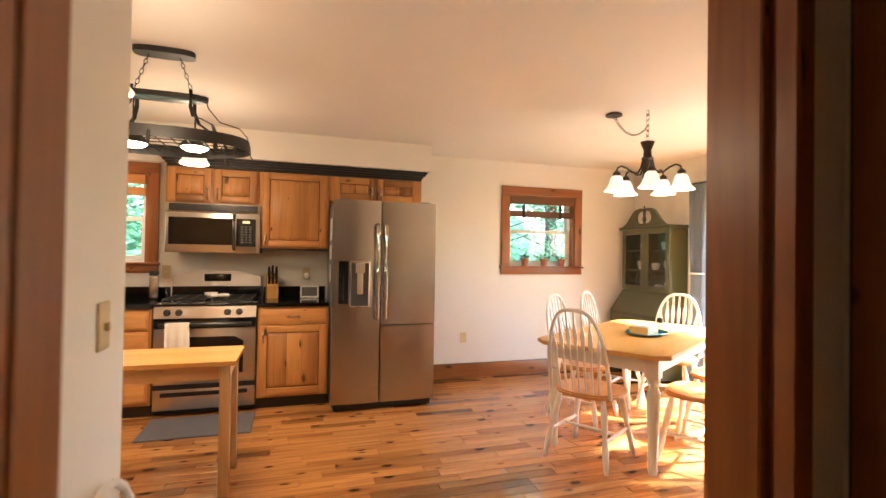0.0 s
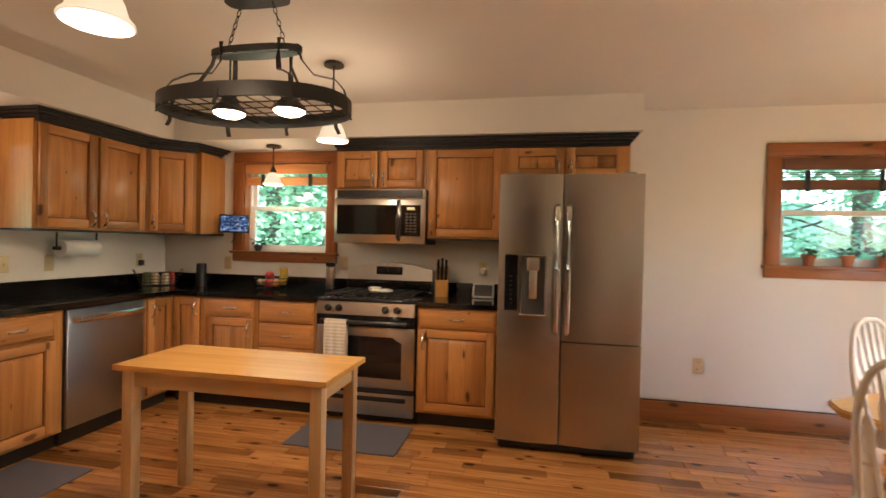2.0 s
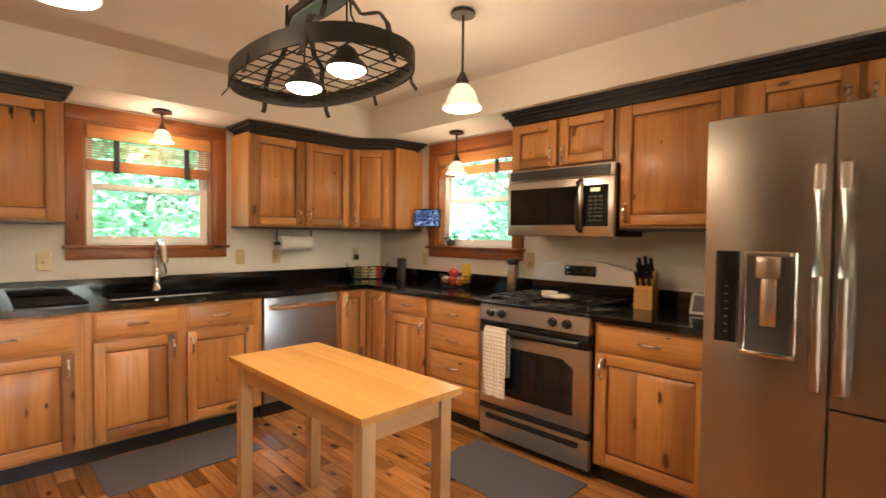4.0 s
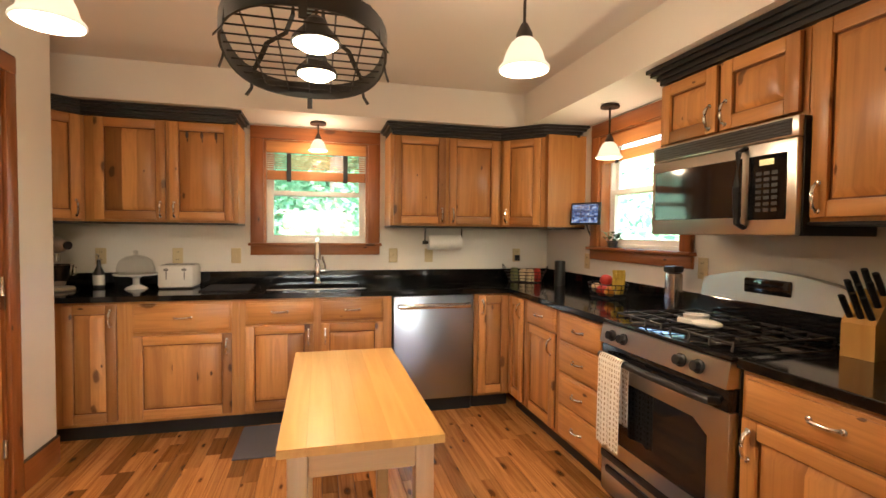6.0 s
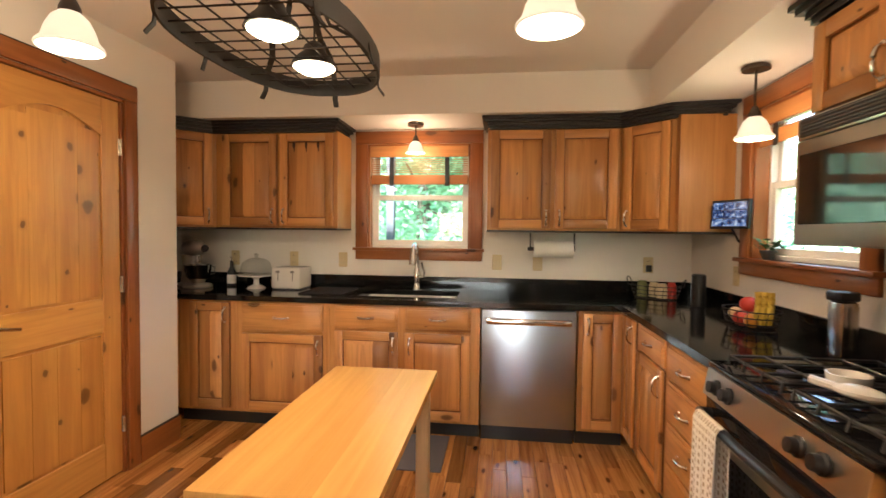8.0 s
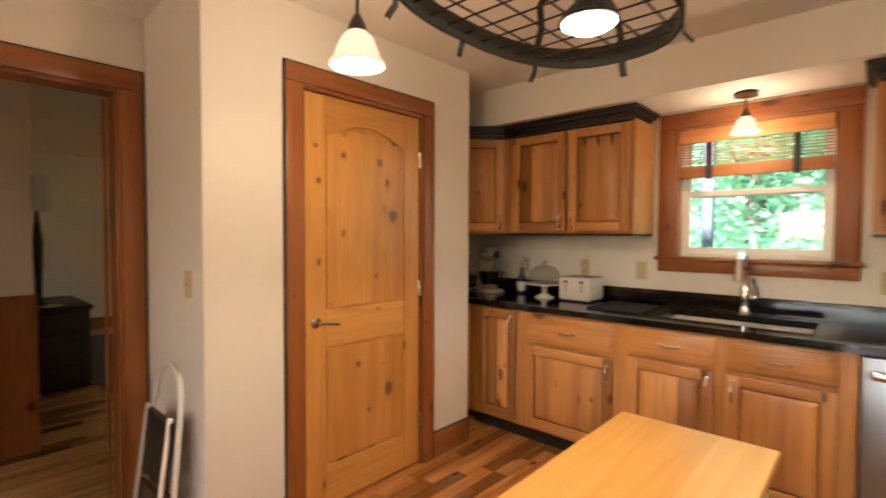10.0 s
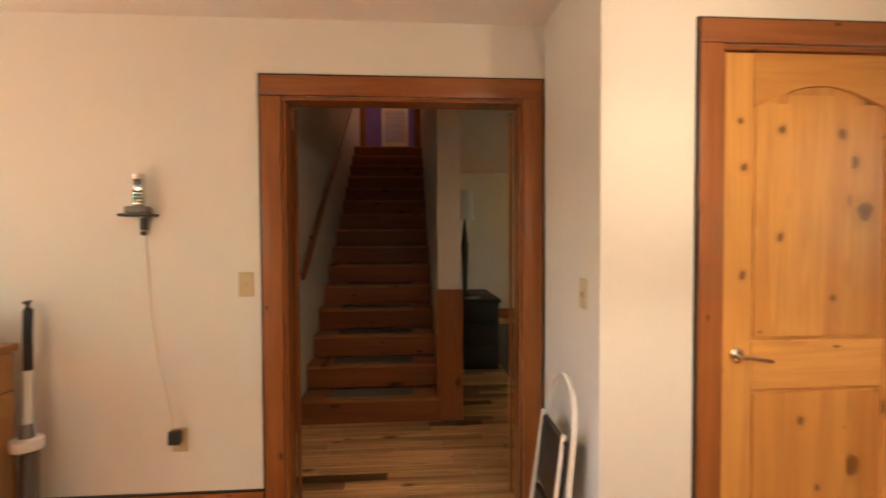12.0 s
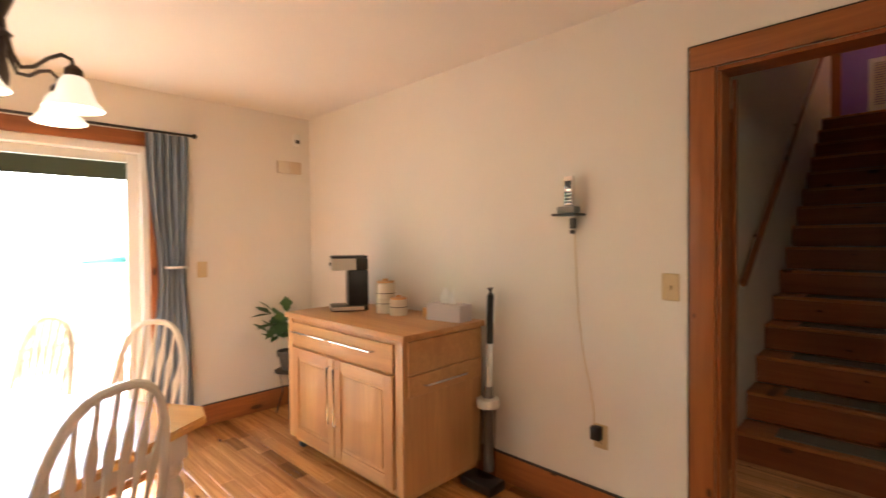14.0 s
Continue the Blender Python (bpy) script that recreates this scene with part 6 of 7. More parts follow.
vc = thing("stick_vacuum", pose(5.035, 0.075, 0), "grey cordless stick vacuum standing against the wall", "vacuum cleaner")
bm = B()
box(bm, (-0.11, -0.03, 0.005), (0.11, 0.10, 0.06), 0.012)
part("floor_head", bm, BLACKPLASTIC, vc)
bm = B()
cyl(bm, (0, 0, 0.06), (0, -0.02, 0.46), 0.05, 0.045, 18)
part("dust_bin", bm, clear("smoky_plastic", (0.78, 0.75, 0.73)), vc, "clear smoky dust bin")
bm = B()
lathe(bm, [(0.062, 0.44), (0.066, 0.46), (0.062, 0.485), (0.03, 0.49)], (0, -0.02, 0), 18)
part("collar", bm, WHITE, vc, "white and red collar")
bm = B()
cyl(bm, (0, -0.02, 0.08), (0, -0.02, 0.42), 0.03, 0.025, 14)
cyl(bm, (0, -0.02, 0.49), (0, -0.025, 0.55), 0.03, 0.022, 14)
part("motor", bm, paint("vacuum_grey", (0.16, 0.15, 0.15), 0.5), vc)
bm = B()
cyl(bm, (0, -0.025, 0.55), (0, -0.04, 0.80), 0.017, n=12)
part("tube", bm, VINYL, vc, "pale plastic tube")
bm = B()
tube(bm, [(0, -0.04, 0.79), (0, -0.042, 0.95), (0, -0.05, 1.06), (0, -0.045, 1.10)], 0.022, 10, 0.018)
part("grip", bm, BLACKPLASTIC, vc)

ph = thing("wall_phone", pose(4.545, YS, 1.495, 0, 0, 180), "silver cordless phone on a small wall shelf", "phone")
bm = B()
box(bm, (-0.085, -0.10, -0.012), (0.05, 0, 0.0), 0.003)
part("shelf", bm, BLACKPLASTIC, ph, "black shelf bracket")
bm = B()
box(bm, (-0.065, -0.085, 0.0005), (0.035, -0.02, 0.035), 0.01)
part("charging_base", bm, GREYBOX, ph)
bm = B()
box(bm, (-0.04, -0.06, 0.0355), (0.012, -0.03, 0.185), 0.010)
hs = part("handset", bm, CHROME, ph, "silver handset")
bm = B()
box(bm, (-0.032, -0.0615, 0.12), (0.004, -0.0605, 0.16))
part("display", bm, BLACKGLASS, hs)
for r in range(4):
    for k in range(3):
        bm = B()
        box(bm, (-0.034 + k * 0.014, -0.0615, 0.05 + r * 0.016), (-0.024 + k * 0.014, -0.0605, 0.06 + r * 0.016))
        part("key", bm, BLACKPLASTIC, hs)
bm = B()
box(bm, (-0.025, -0.03, -0.075), (0.005, -0.008, -0.02), 0.006)
box(bm, (-0.02, -0.035, -0.10), (-0.002, -0.01, -0.08), 0.004)
part("keys_on_hook", bm, DARKGREY, ph)
bm = B()
tube(bm, [(4.552, YS + 0.012, 1.48), (4.545, YS + 0.01, 1.25), (4.53, YS + 0.012, 1.0), (4.505, YS + 0.011, 0.8), (4.47, YS + 0.013, 0.65), (4.44, YS + 0.03, 0.53), (4.435, YS + 0.045, 0.475)], 0.0025, 6)
solo("phone_cord", bm, CREAM, "thin pale cord hanging from phone to outlet", "cord")


def plate(m, holes, label, wide=0.072, tall=0.118):
    t = thing("wall_plate", m, label, "outlet" if holes else "switch", "wall plates")
    bm = B()
    box(bm, (-wide / 2, -0.006, -tall / 2), (wide / 2, 0, tall / 2), 0.003)
    part("cover", bm, CREAM, t)
    if holes:
        for z in (-0.028, 0.028):
            bm = B()
            lathe(bm, [(0.017, 0), (0.017, 0.002), (0, 0.0021)], n=14, m=pose(0, -0.006, z, 90, 0, 0))
            part("socket", bm, CREAM, t)
            bm = B()
            box(bm, (-0.008, -0.0084, z - 0.005), (-0.005, -0.0078, z + 0.006))
            box(bm, (0.005, -0.0084, z - 0.005), (0.008, -0.0078, z + 0.006))
            part("slot", bm, BLACKPLASTIC, t)
    else:
        bm = B()
        box(bm, (-0.006, -0.017, -0.012), (0.006, -0.006, 0.008), 0.002)
        part("toggle", bm, CREAM, t)
    return t


S_, W_, N_, E_ = 180, 90, 0, -90
plate(pose(4.098, YS, 1.158, 0, 0, S_), False, "almond light switch beside the doorway")
plate(pose(4.42, YS, 0.415, 0, 0, S_), True, "almond outlet near the floor with a plug")
plate(pose(XP, 0.49, 1.159, 0, 0, 90), False, "almond light switch on the closet wall")
for y, sw in ((0.545, True), (1.052, True), (1.463, False), (2.692, False), (3.0, False), (3.81, True)):
    plate(pose(XW, y, 1.134, 0, 0, W_), sw, "almond wall plate above the black worktop")
for x, z in ((0.79, 1.12), (1.948, 1.15), (3.195, 1.135), (4.87, 0.442)):
    plate(pose(x, YN, z, 0, 0, N_), True, "almond outlet on the cream wall")
plate(pose(XE, 0.85, 1.167, 0, 0, E_), False, "almond light switch beside the curtain")
bm = B()
box(bm, (-0.025, -0.05, -0.035), (0.025, -0.0085, 0.03), 0.006)
solo("power_adapter", bm, BLACKPLASTIC, "black power adapter plugged into the low outlet", "adapter", pose(4.43, YS, 0.44, 0, 0, 180))
bm = B()
box(bm, (-0.02, -0.04, -0.03), (0.02, -0.0085, 0.02), 0.005)
solo("power_adapter", bm, BLACKPLASTIC, "black power adapter in the corner outlet", "adapter", pose(XW, 3.81, 1.115, 0, 0, 90))
bm = B()
lathe(bm, [(0.03, 0), (0.028, 0.03), (0.018, 0.045), (0.0, 0.046)], n=16, m=pose(0, -0.0085, -0.02, 90, 0, 0))
solo("night_light", bm, WHITE, "small white plug-in night light over the counter", "night light", pose(3.195, YN, 1.135))
bx = thing("door_chime", pose(XE, 0.145, 1.99, 0, 0, -90), "beige two-part door chime box on the wall", "chime")
bm = B()
box(bm, (-0.11, -0.03, -0.05), (0.0, 0, 0.05), 0.004)
part("cover", bm, CREAMGLAZE, bx)
bm = B()
box(bm, (0.001, -0.03, -0.05), (0.10, 0, 0.05), 0.004)
part("cover", bm, paint("tan_plastic", (0.60, 0.48, 0.33), 0.5), bx, "tan half")
sn = thing("motion_detector", pose(XE, 0.082, 2.226, 0, 0, -90), "white alarm sensor high on the wall", "sensor")
bm = B()
box(bm, (-0.03, -0.035, -0.05), (0.03, 0, 0.05), 0.008)
part("case", bm, VINYL, sn)
bm = B()
box(bm, (-0.02, -0.04, -0.03), (0.02, -0.0355, 0.0), 0.004)
part("lens", bm, DARKGREY, sn)


def leafy(bm, base_, n, height, spread_, size, rn, lean=1.0):
    """Stems with pointed leaves."""
    for _ in range(n):
        a = rn.uniform(0, 6.28)
        u = Vector((math.cos(a), math.sin(a), 0))
        k = rn.uniform(0.35, 1.0)
        p = Vector(base_) + u * spread_ * k * lean + Vector((0, 0, height * rn.uniform(0.3, 1.0)))
        d = (u * rn.uniform(0.4, 1) + Vector((0, 0, rn.uniform(-0.4, 0.9)))).normalized()
        s = size * rn.uniform(0.6, 1.2)
        w = d.cross(Vector((0, 0, 1))).normalized() * s * 0.32
        q = [p, p + d * s * 0.5 + w, p + d * s + Vector((0, 0, -0.1 * s)), p + d * s * 0.5 - w]
        vs = [bm.verts.new(v) for v in q]
        c_ = bm.verts.new(p + d * s * 0.5 - Vector((0, 0, 0.06 * s)))
        for i in range(4):
            bm.faces.new((vs[i], vs[(i + 1) % 4], c_))
    return bm


def pot_plant(m, r, h, n, height, spread_, size, label, seed, mat=None):
    t = thing("potted_plant", m, label, "plant", "potted plants")
    bm = B()
    lathe(bm, [(r * 0.68, 0), (r * 0.9, h * 0.72), (r * 1.05, h * 0.74), (r * 1.08, h), (r * 0.95, h), (r * 0.85, h * 0.85), (0, h * 0.85)], n=18)
    part("pot", bm, mat or TERRA, t)
    part("foliage", leafy(B(), (0, 0, h * 0.85), n, height, spread_, size, random.Random(seed)), LEAF, t)


for i, x in enumerate((5.61, 5.86, 6.09)):
    pot_plant(pose(x, YN + 0.0, WZ[0]), 0.045, 0.085, 60, 0.05, 0.05, 0.04, "small green plant in a terracotta pot on the sill", 20 + i)
pot_plant(pose(1.09, YN + 0.015, WZ[0]), 0.038, 0.05, 50, 0.06, 0.06, 0.045, "small leafy plant in a dark pot on the sill", 31, DARKGREY)
pot_plant(pose(6.86, 0.30, 0.36), 0.085, 0.15, 46, 0.36, 0.16, 0.16, "leafy house plant in a dark pot on a stand", 44, DARKGREY)
st = thing("plant_stand", pose(6.86, 0.30, 0), "dark metal plant stand in the room corner", "plant stand")
bm = B()
lathe(bm, [(0.11, 0.345), (0.11, 0.3595), (0, 0.3596)], n=18)
part("top", bm, IRON, st)
for k in range(3):
    a = radians(120 * k + 30)
    bm = B()
    tube(bm, [(0.09 * math.cos(a), 0.09 * math.sin(a), 0.345), (0.06 * math.cos(a), 0.06 * math.sin(a), 0.18), (0.12 * math.cos(a), 0.12 * math.sin(a), 0.004)], 0.006, 6)
    part("leg", bm, IRON, st)

# ---- things on the worktop ----
Z0 = 0.9135
mx = thing("stand_mixer", pose(0.33, 0.33, Z0, 0, 0, 152), "silver stand mixer with steel bowl in the corner", "mixer")
bm = B()
lathe(bm, [(0.105, 0), (0.108, 0.01), (0.10, 0.024), (0.05, 0.032), (0.0, 0.032)], (0, -0.05, 0), 28)
box(bm, (-0.065, -0.02, 0), (0.065, 0.14, 0.03), 0.012)
part("base", bm, MIXER, mx)
bm = B()
lathe(bm, [(0.055, 0.0), (0.045, 0.08), (0.042, 0.16), (0.05, 0.22)], (0, 0.095, 0.03), 20)
part("column", bm, MIXER, mx)
bm = B()
ball(bm, (0, 0.005, 0.305), 0.062, (1.0, 2.5, 1.05), 20)
part("motor_head", bm, MIXER, mx)
bm = B()
lathe(bm, [(0.045, 0.0325), (0.05, 0.045), (0.085, 0.085), (0.10, 0.17), (0.104, 0.175), (0.096, 0.168), (0.08, 0.09), (0, 0.05)], (0, -0.055, 0), 26)
part("bowl", bm, CHROME, mx, "polished steel bowl")
bm = B()
tube(bm, [(0.095, -0.055, 0.16), (0.135, -0.055, 0.15), (0.135, -0.055, 0.10), (0.088, -0.055, 0.09)], 0.006, 8)
part("bowl_handle", bm, CHROME, mx)
bm = B()
cyl(bm, (0, -0.055, 0.19), (0, -0.055, 0.26), 0.026, n=16)
part("beater_hub", bm, CHROME, mx)
bm = B()
cyl(bm, (0, -0.150, 0.305), (0, -0.163, 0.305), 0.028, n=18)
part("hub_cap", bm, BLACKPLASTIC, mx)
bm = B()
tube(bm, [(-0.04, 0.12, 0.03), (-0.07, 0.17, 0.01), (-0.16, 0.17, 0.008), (-0.22, 0.14, 0.05)], 0.004, 6)
part("cord", bm, PAPER, mx)
gb = thing("soap_bottle", pose(0.21, 0.57, Z0), "dark bottle with white label and pump top", "bottle")
bm = B()
lathe(bm, [(0.032, 0), (0.034, 0.01), (0.034, 0.11), (0.014, 0.15), (0.012, 0.20)], n=16)
part("body", bm, BLACKPLASTIC, gb)
bm = B()
lathe(bm, [(0.0348, 0.02), (0.0348, 0.09)], n=16)
part("label", bm, PAPER, gb, "white label")
bm = B()
tube(bm, [(0, 0, 0.20), (0, 0, 0.235), (0.035, 0, 0.238)], 0.006, 8)
part("pump", bm, CHROME, gb)
cs = thing("cake_stand", pose(0.33, 0.845, Z0), "white footed cake stand with clear glass dome", "cake stand")
bm = B()
lathe(bm, [(0.07, 0), (0.06, 0.012), (0.022, 0.03), (0.02, 0.075), (0.05, 0.09), (0.135, 0.098), (0.14, 0.108), (0.0, 0.104)], n=30)
part("stand", bm, WHITE, cs)
bm = B()
lathe(bm, [(0.118, 0.1085), (0.118, 0.15), (0.10, 0.20), (0.06, 0.228), (0.012, 0.238), (0.012, 0.25), (0.02, 0.262), (0.0, 0.272)], n=30)
part("dome", bm, GLASS, cs, "clear glass dome")
ts = thing("toaster", pose(0.28, 1.11, Z0, 0, 0, 90) @ Matrix.Diagonal((0.82, 0.9, 0.96, 1)), "white four-slot toaster beside the cake stand", "toaster")
bm = B()
box(bm, (-0.14, -0.13, 0.008), (0.14, 0.13, 0.175), 0.02)
part("body", bm, WHITE, ts)
for x in (-0.07, 0.07):
    for y in (-0.05, 0.05):
        bm = B()
        box(bm, (x - 0.055, y - 0.014, 0.1745), (x + 0.055, y + 0.014, 0.1765), 0.0005)
        part("slot", bm, BLACKPLASTIC, ts)
for x in (-0.07, 0.07):
    bm = B()
    box(bm, (x - 0.004, -0.1315, 0.07), (x + 0.004, -0.1302, 0.155))
    box(bm, (x - 0.018, -0.145, 0.135), (x + 0.018, -0.1302, 0.15), 0.003)
    part("lever", bm, GREYBOX, ts)
bm = B()
box(bm, (-0.13, -0.12, 0), (0.13, 0.12, 0.0078))
part("foot", bm, BLACKPLASTIC, ts)
bm = B()
box(bm, (0.20, 1.30, 0), (0.60, 1.62, 0.008), 0.003)
for i in range(14):
    box(bm, (0.21, 1.315 + i * 0.021, 0.008), (0.59, 1.322 + i * 0.021, 0.011))
solo("drying_mat", bm, paint("black_rubber", (0.012, 0.012, 0.013), 0.9), "black ribbed drying mat beside the sink", "drying mat", pose(0, 0, Z0))
pt = thing("paper_towel_holder", pose(0.25, 2.945, 1.247), "white paper towel roll on an under-cabinet holder", "paper towels")
bm = B()
cyl(bm, (0, 0.015, 0), (0, 0.295, 0), 0.062, n=26)
part("roll", bm, PAPER, pt)
bm = B()
cyl(bm, (0, -0.03, 0), (0, 0.015, 0), 0.014, n=12)
tube(bm, [(0, -0.01, 0), (0, -0.01, 0.08), (0, -0.01, 0.117)], 0.006, 6)
part("bracket", bm, IRON, pt)
bm = B()
cyl(bm, (0, 0.295, 0), (0, 0.31, 0), 0.014, n=12)
tube(bm, [(0, 0.305, 0), (0, 0.305, 0.08), (0, 0.305, 0.117)], 0.006, 6)
part("bracket", bm, IRON, pt)


def wire_basket(m, rx, ry, h, label, handles):
    t = thing("wire_basket", m, label, "basket", "counter baskets")
    bm = B()
    for k in range(4):
        z, s = 0.006 + h * k / 3, 0.82 + 0.18 * k / 3
        tube(bm, [(rx * s * math.cos(a), ry * s * math.sin(a), z) for a in [2 * math.pi * i / 28 for i in range(29)]], 0.003 if k else 0.002, 5)
    for i in range(18):
        a = 2 * math.pi * i / 18
        tube(bm, [(rx * 0.82 * math.cos(a), ry * 0.82 * math.sin(a), 0.006), (rx * math.cos(a), ry * math.sin(a), h + 0.006)], 0.002, 5)
    for i in range(-3, 4):
        tube(bm, [(-rx * 0.7, i * ry * 0.2, 0.005), (rx * 0.7, i * ry * 0.2, 0.005)], 0.002, 5)
    part("wire_frame", bm, IRON, t)
    if handles:
        for s in (-1, 1):
            bm = B()
            tube(bm, [(s * rx, -0.04, h), (s * (rx + 0.02), -0.03, h + 0.05), (s * (rx + 0.025), 0, h + 0.06), (s * (rx + 0.02), 0.03, h + 0.05), (s * rx, 0.04, h)], 0.004, 6)
            part("handle", bm, IRON, t)
    return t


wire_basket(pose(0.32, 3.80, Z0, 0, 0, 55), 0.17, 0.11, 0.085, "black wire basket with small jars in the corner", True)
RED, ORANGE, YELLOW, PALE, OLIVE = (material(n, c, 0.35) for n, c in (("apple_red", (0.50, 0.045, 0.03)), ("orange_peel", (0.65, 0.25, 0.03)), ("banana_yellow", (0.70, 0.48, 0.07)), ("pale_peel", (0.62, 0.50, 0.30)), ("olive_jar", (0.16, 0.17, 0.06))))
BK = pose(0.32, 3.80, Z0, 0, 0, 55)
for x, y, r, h, mt, lab in ((-0.09, 0.0, 0.035, 0.10, OLIVE, "olive green jar in the wire basket"), (-0.02, 0.03, 0.035, 0.09, PALE, "pale jar in the wire basket"), (0.05, -0.02, 0.035, 0.09, PALE, "cream spice tin in the wire basket"), (0.105, 0.01, 0.03, 0.10, RED, "red spice tin in the wire basket")):
    bm = B()
    lathe(bm, [(r, 0.009), (r, h), (r * 0.8, h + 0.006), (r * 0.8, h + 0.02), (0, h + 0.021)], n=14)
    solo("jar", bm, mt, lab, "jar", BK @ pose(x, y, 0), "jars in the basket")
bm = B()
cyl(bm, (0, 0, 0), (0, 0, 0.20), 0.042, n=22)
bmesh.ops.bevel(bm, geom=[e for e in bm.edges if abs(e.verts[0].co.z - e.verts[1].co.z) < 1e-5], offset=0.006, segments=2, affect="EDGES")
solo("smart_speaker", bm, BLACKPLASTIC, "black cylinder speaker at the back of the worktop", "speaker", pose(0.62, 3.97, Z0))
FB = pose(1.36, 3.92, Z0)
wire_basket(FB, 0.15, 0.115, 0.09, "black wire fruit basket full of fruit", False)
for x, y, z, r, mt, nm, lab in ((-0.06, 0.02, 0.05, 0.04, ORANGE, "orange", "ripe orange in the wire basket"), (0.0, -0.04, 0.05, 0.042, RED, "apple", "red apple in the wire basket"), (0.02, 0.04, 0.055, 0.04, PALE, "onion", "pale onion in the wire basket"), (-0.02, 0.0, 0.115, 0.042, RED, "tomato", "bright red tomato on the fruit"), (-0.085, -0.03, 0.06, 0.035, PALE, "onion", "pale onion in the wire basket"), (0.07, -0.03, 0.05, 0.036, ORANGE, "orange", "ripe orange in the wire basket")):
    bm = B()
    ball(bm, (0, 0, 0), r, (1, 1, 0.92), 14)
    solo(nm, bm, mt, lab, "fruit", FB @ pose(x, y, z), "fruit in the basket")
for k in range(3):
    bm = B()
    pts = [(0.085 + 0.012 * k + 0.02 * math.sin(a), -0.02 + 0.02 * k, 0.04 + 0.15 * a / 2.2) for a in [2.2 * i / 9 for i in range(10)]]
    tube(bm, pts, 0.016, 8)
    solo("banana", bm, YELLOW, "yellow banana standing up in the fruit basket", "fruit", FB, "fruit in the basket")
co = thing("can_opener", pose(1.885, 3.98, Z0, 0, 0, 10) @ Matrix.Diagonal((0.7, 0.7, 1.05, 1)), "steel electric can opener with black top", "can opener")
bm = B()
box(bm, (-0.05, -0.05, 0), (0.05, 0.05, 0.20), 0.016)
part("body", bm, STEEL, co)
bm = B()
box(bm, (-0.052, -0.06, 0.2005), (0.052, 0.05, 0.235), 0.010)
part("lever", bm, BLACKPLASTIC, co, "black cutting lever")
kb = thing("knife_block", pose(2.88, 3.93, Z0, 0, 0, 8), "light wooden knife block with black-handled knives", "knife block")
bm = B()
va = [bm.verts.new((-0.05, y, z)) for y, z in ((-0.06, 0), (0.09, 0), (0.09, 0.20), (0.03, 0.235), (-0.06, 0.12))]
vb = [bm.verts.new((0.05, y, z)) for y, z in ((-0.06, 0), (0.09, 0), (0.09, 0.20), (0.03, 0.235), (-0.06, 0.12))]
for i in range(5):
    bm.faces.new((va[i], va[(i + 1) % 5], vb[(i + 1) % 5], vb[i]))
bm.faces.new(va)
bm.faces.new(list(reversed(vb)))
part("block", bm, MAPLE["z"], kb)
for i in range(3):
    for j in range(3):
        bm = B()
        p = Vector((-0.032 + i * 0.032, -0.045 + j * 0.032, 0.14 + j * 0.04))
        q = p + Vector((0, -0.055, 0.075 + 0.012 * ((i + j) % 2)))
        tube(bm, [p, p.lerp(q, 0.4), q], 0.008, 8, 0.011)
        part("knife_handle", bm, BLACKPLASTIC, kb)
sc = thing("tablet_frame", pose(3.22, 3.88, Z0, -22, 0, 0), "small white-framed photo display on the worktop", "photo frame")
bm = B()
box(bm, (-0.085, 0, 0.006), (0.085, 0.014, 0.125), 0.003)
part("frame", bm, VINYL, sc)
bm = B()
box(bm, (-0.072, -0.002, 0.02), (0.072, 0.0, 0.112))
part("picture", bm, DARKGREY, sc, "dim grey picture")
bm = B()
lathe(bm, [(0.03, 0), (0.05, 0.02), (0.052, 0.04), (0.046, 0.04), (0.04, 0.02), (0, 0.01)], n=20)
solo("spoon_rest", bm, WHITE, "small white bowl resting on the stove grate", "bowl", pose(2.40, 3.66, 0.951))
bm = B()
ball(bm, (0, 0, 0), 0.04, (1.5, 0.9, 0.45), 14)
tube(bm, [(-0.05, 0, 0), (-0.11, 0, 0.006)], 0.012, 8)
solo("spoon_holder", bm, WHITE, "white ceramic spoon rest on the stove", "spoon rest", pose(2.50, 3.62, 0.97, 0, 0, 35))
tw = thing("dish_towel", pose(2.20, YC - 0.108, 0.752), "cream checked dish towel over the oven handle", "towel")
bm = B()
cols, prof = 14, [(0.022, -0.28), (0.022, -0.1), (0.021, 0.0), (0.012, 0.016), (0.0, 0.021), (-0.012, 0.016), (-0.021, 0.0), (-0.022, -0.12), (-0.024, -0.25), (-0.024, -0.40)]
grid = []
for y, z in prof:
    grid.append([bm.verts.new((-0.085 + 0.17 * i / cols, y + 0.005 * math.sin(i * 1.3) * (1 if z < -0.03 else 0.1), z - 0.006 * math.sin(i * 0.7) * (z < -0.2))) for i in range(cols + 1)])
for a, b in zip(grid, grid[1:]):
    for i in range(cols):
        bm.faces.new((a[i], a[i + 1], b[i + 1], b[i]))
ex = bmesh.ops.extrude_face_region(bm, geom=list(bm.faces))
bmesh.ops.translate(bm, vec=(0, -0.003, 0.001), verts=[v for v in ex["geom"] if isinstance(v, bmesh.types.BMVert)])
part("cloth", bm, TOWEL, tw)
dp = thing("wall_display", pose(0.817, 3.95, 1.40, -4, 0, 22), "small black screen showing camera pictures by the cabinet", "screen")
bm = B()
box(bm, (-0.01, 0, 0.0), (0.25, 0.02, 0.165), 0.005)
part("bezel", bm, BLACKPLASTIC, dp)
for r in range(3):
    for k in range(3):
        bm = B()
        box(bm, (0.006 + k * 0.078, -0.0015, 0.014 + r * 0.047), (0.079 + k * 0.078, 0.0, 0.057 + r * 0.047))
        part("picture_tile", bm, SCREEN, dp)
bm = B()
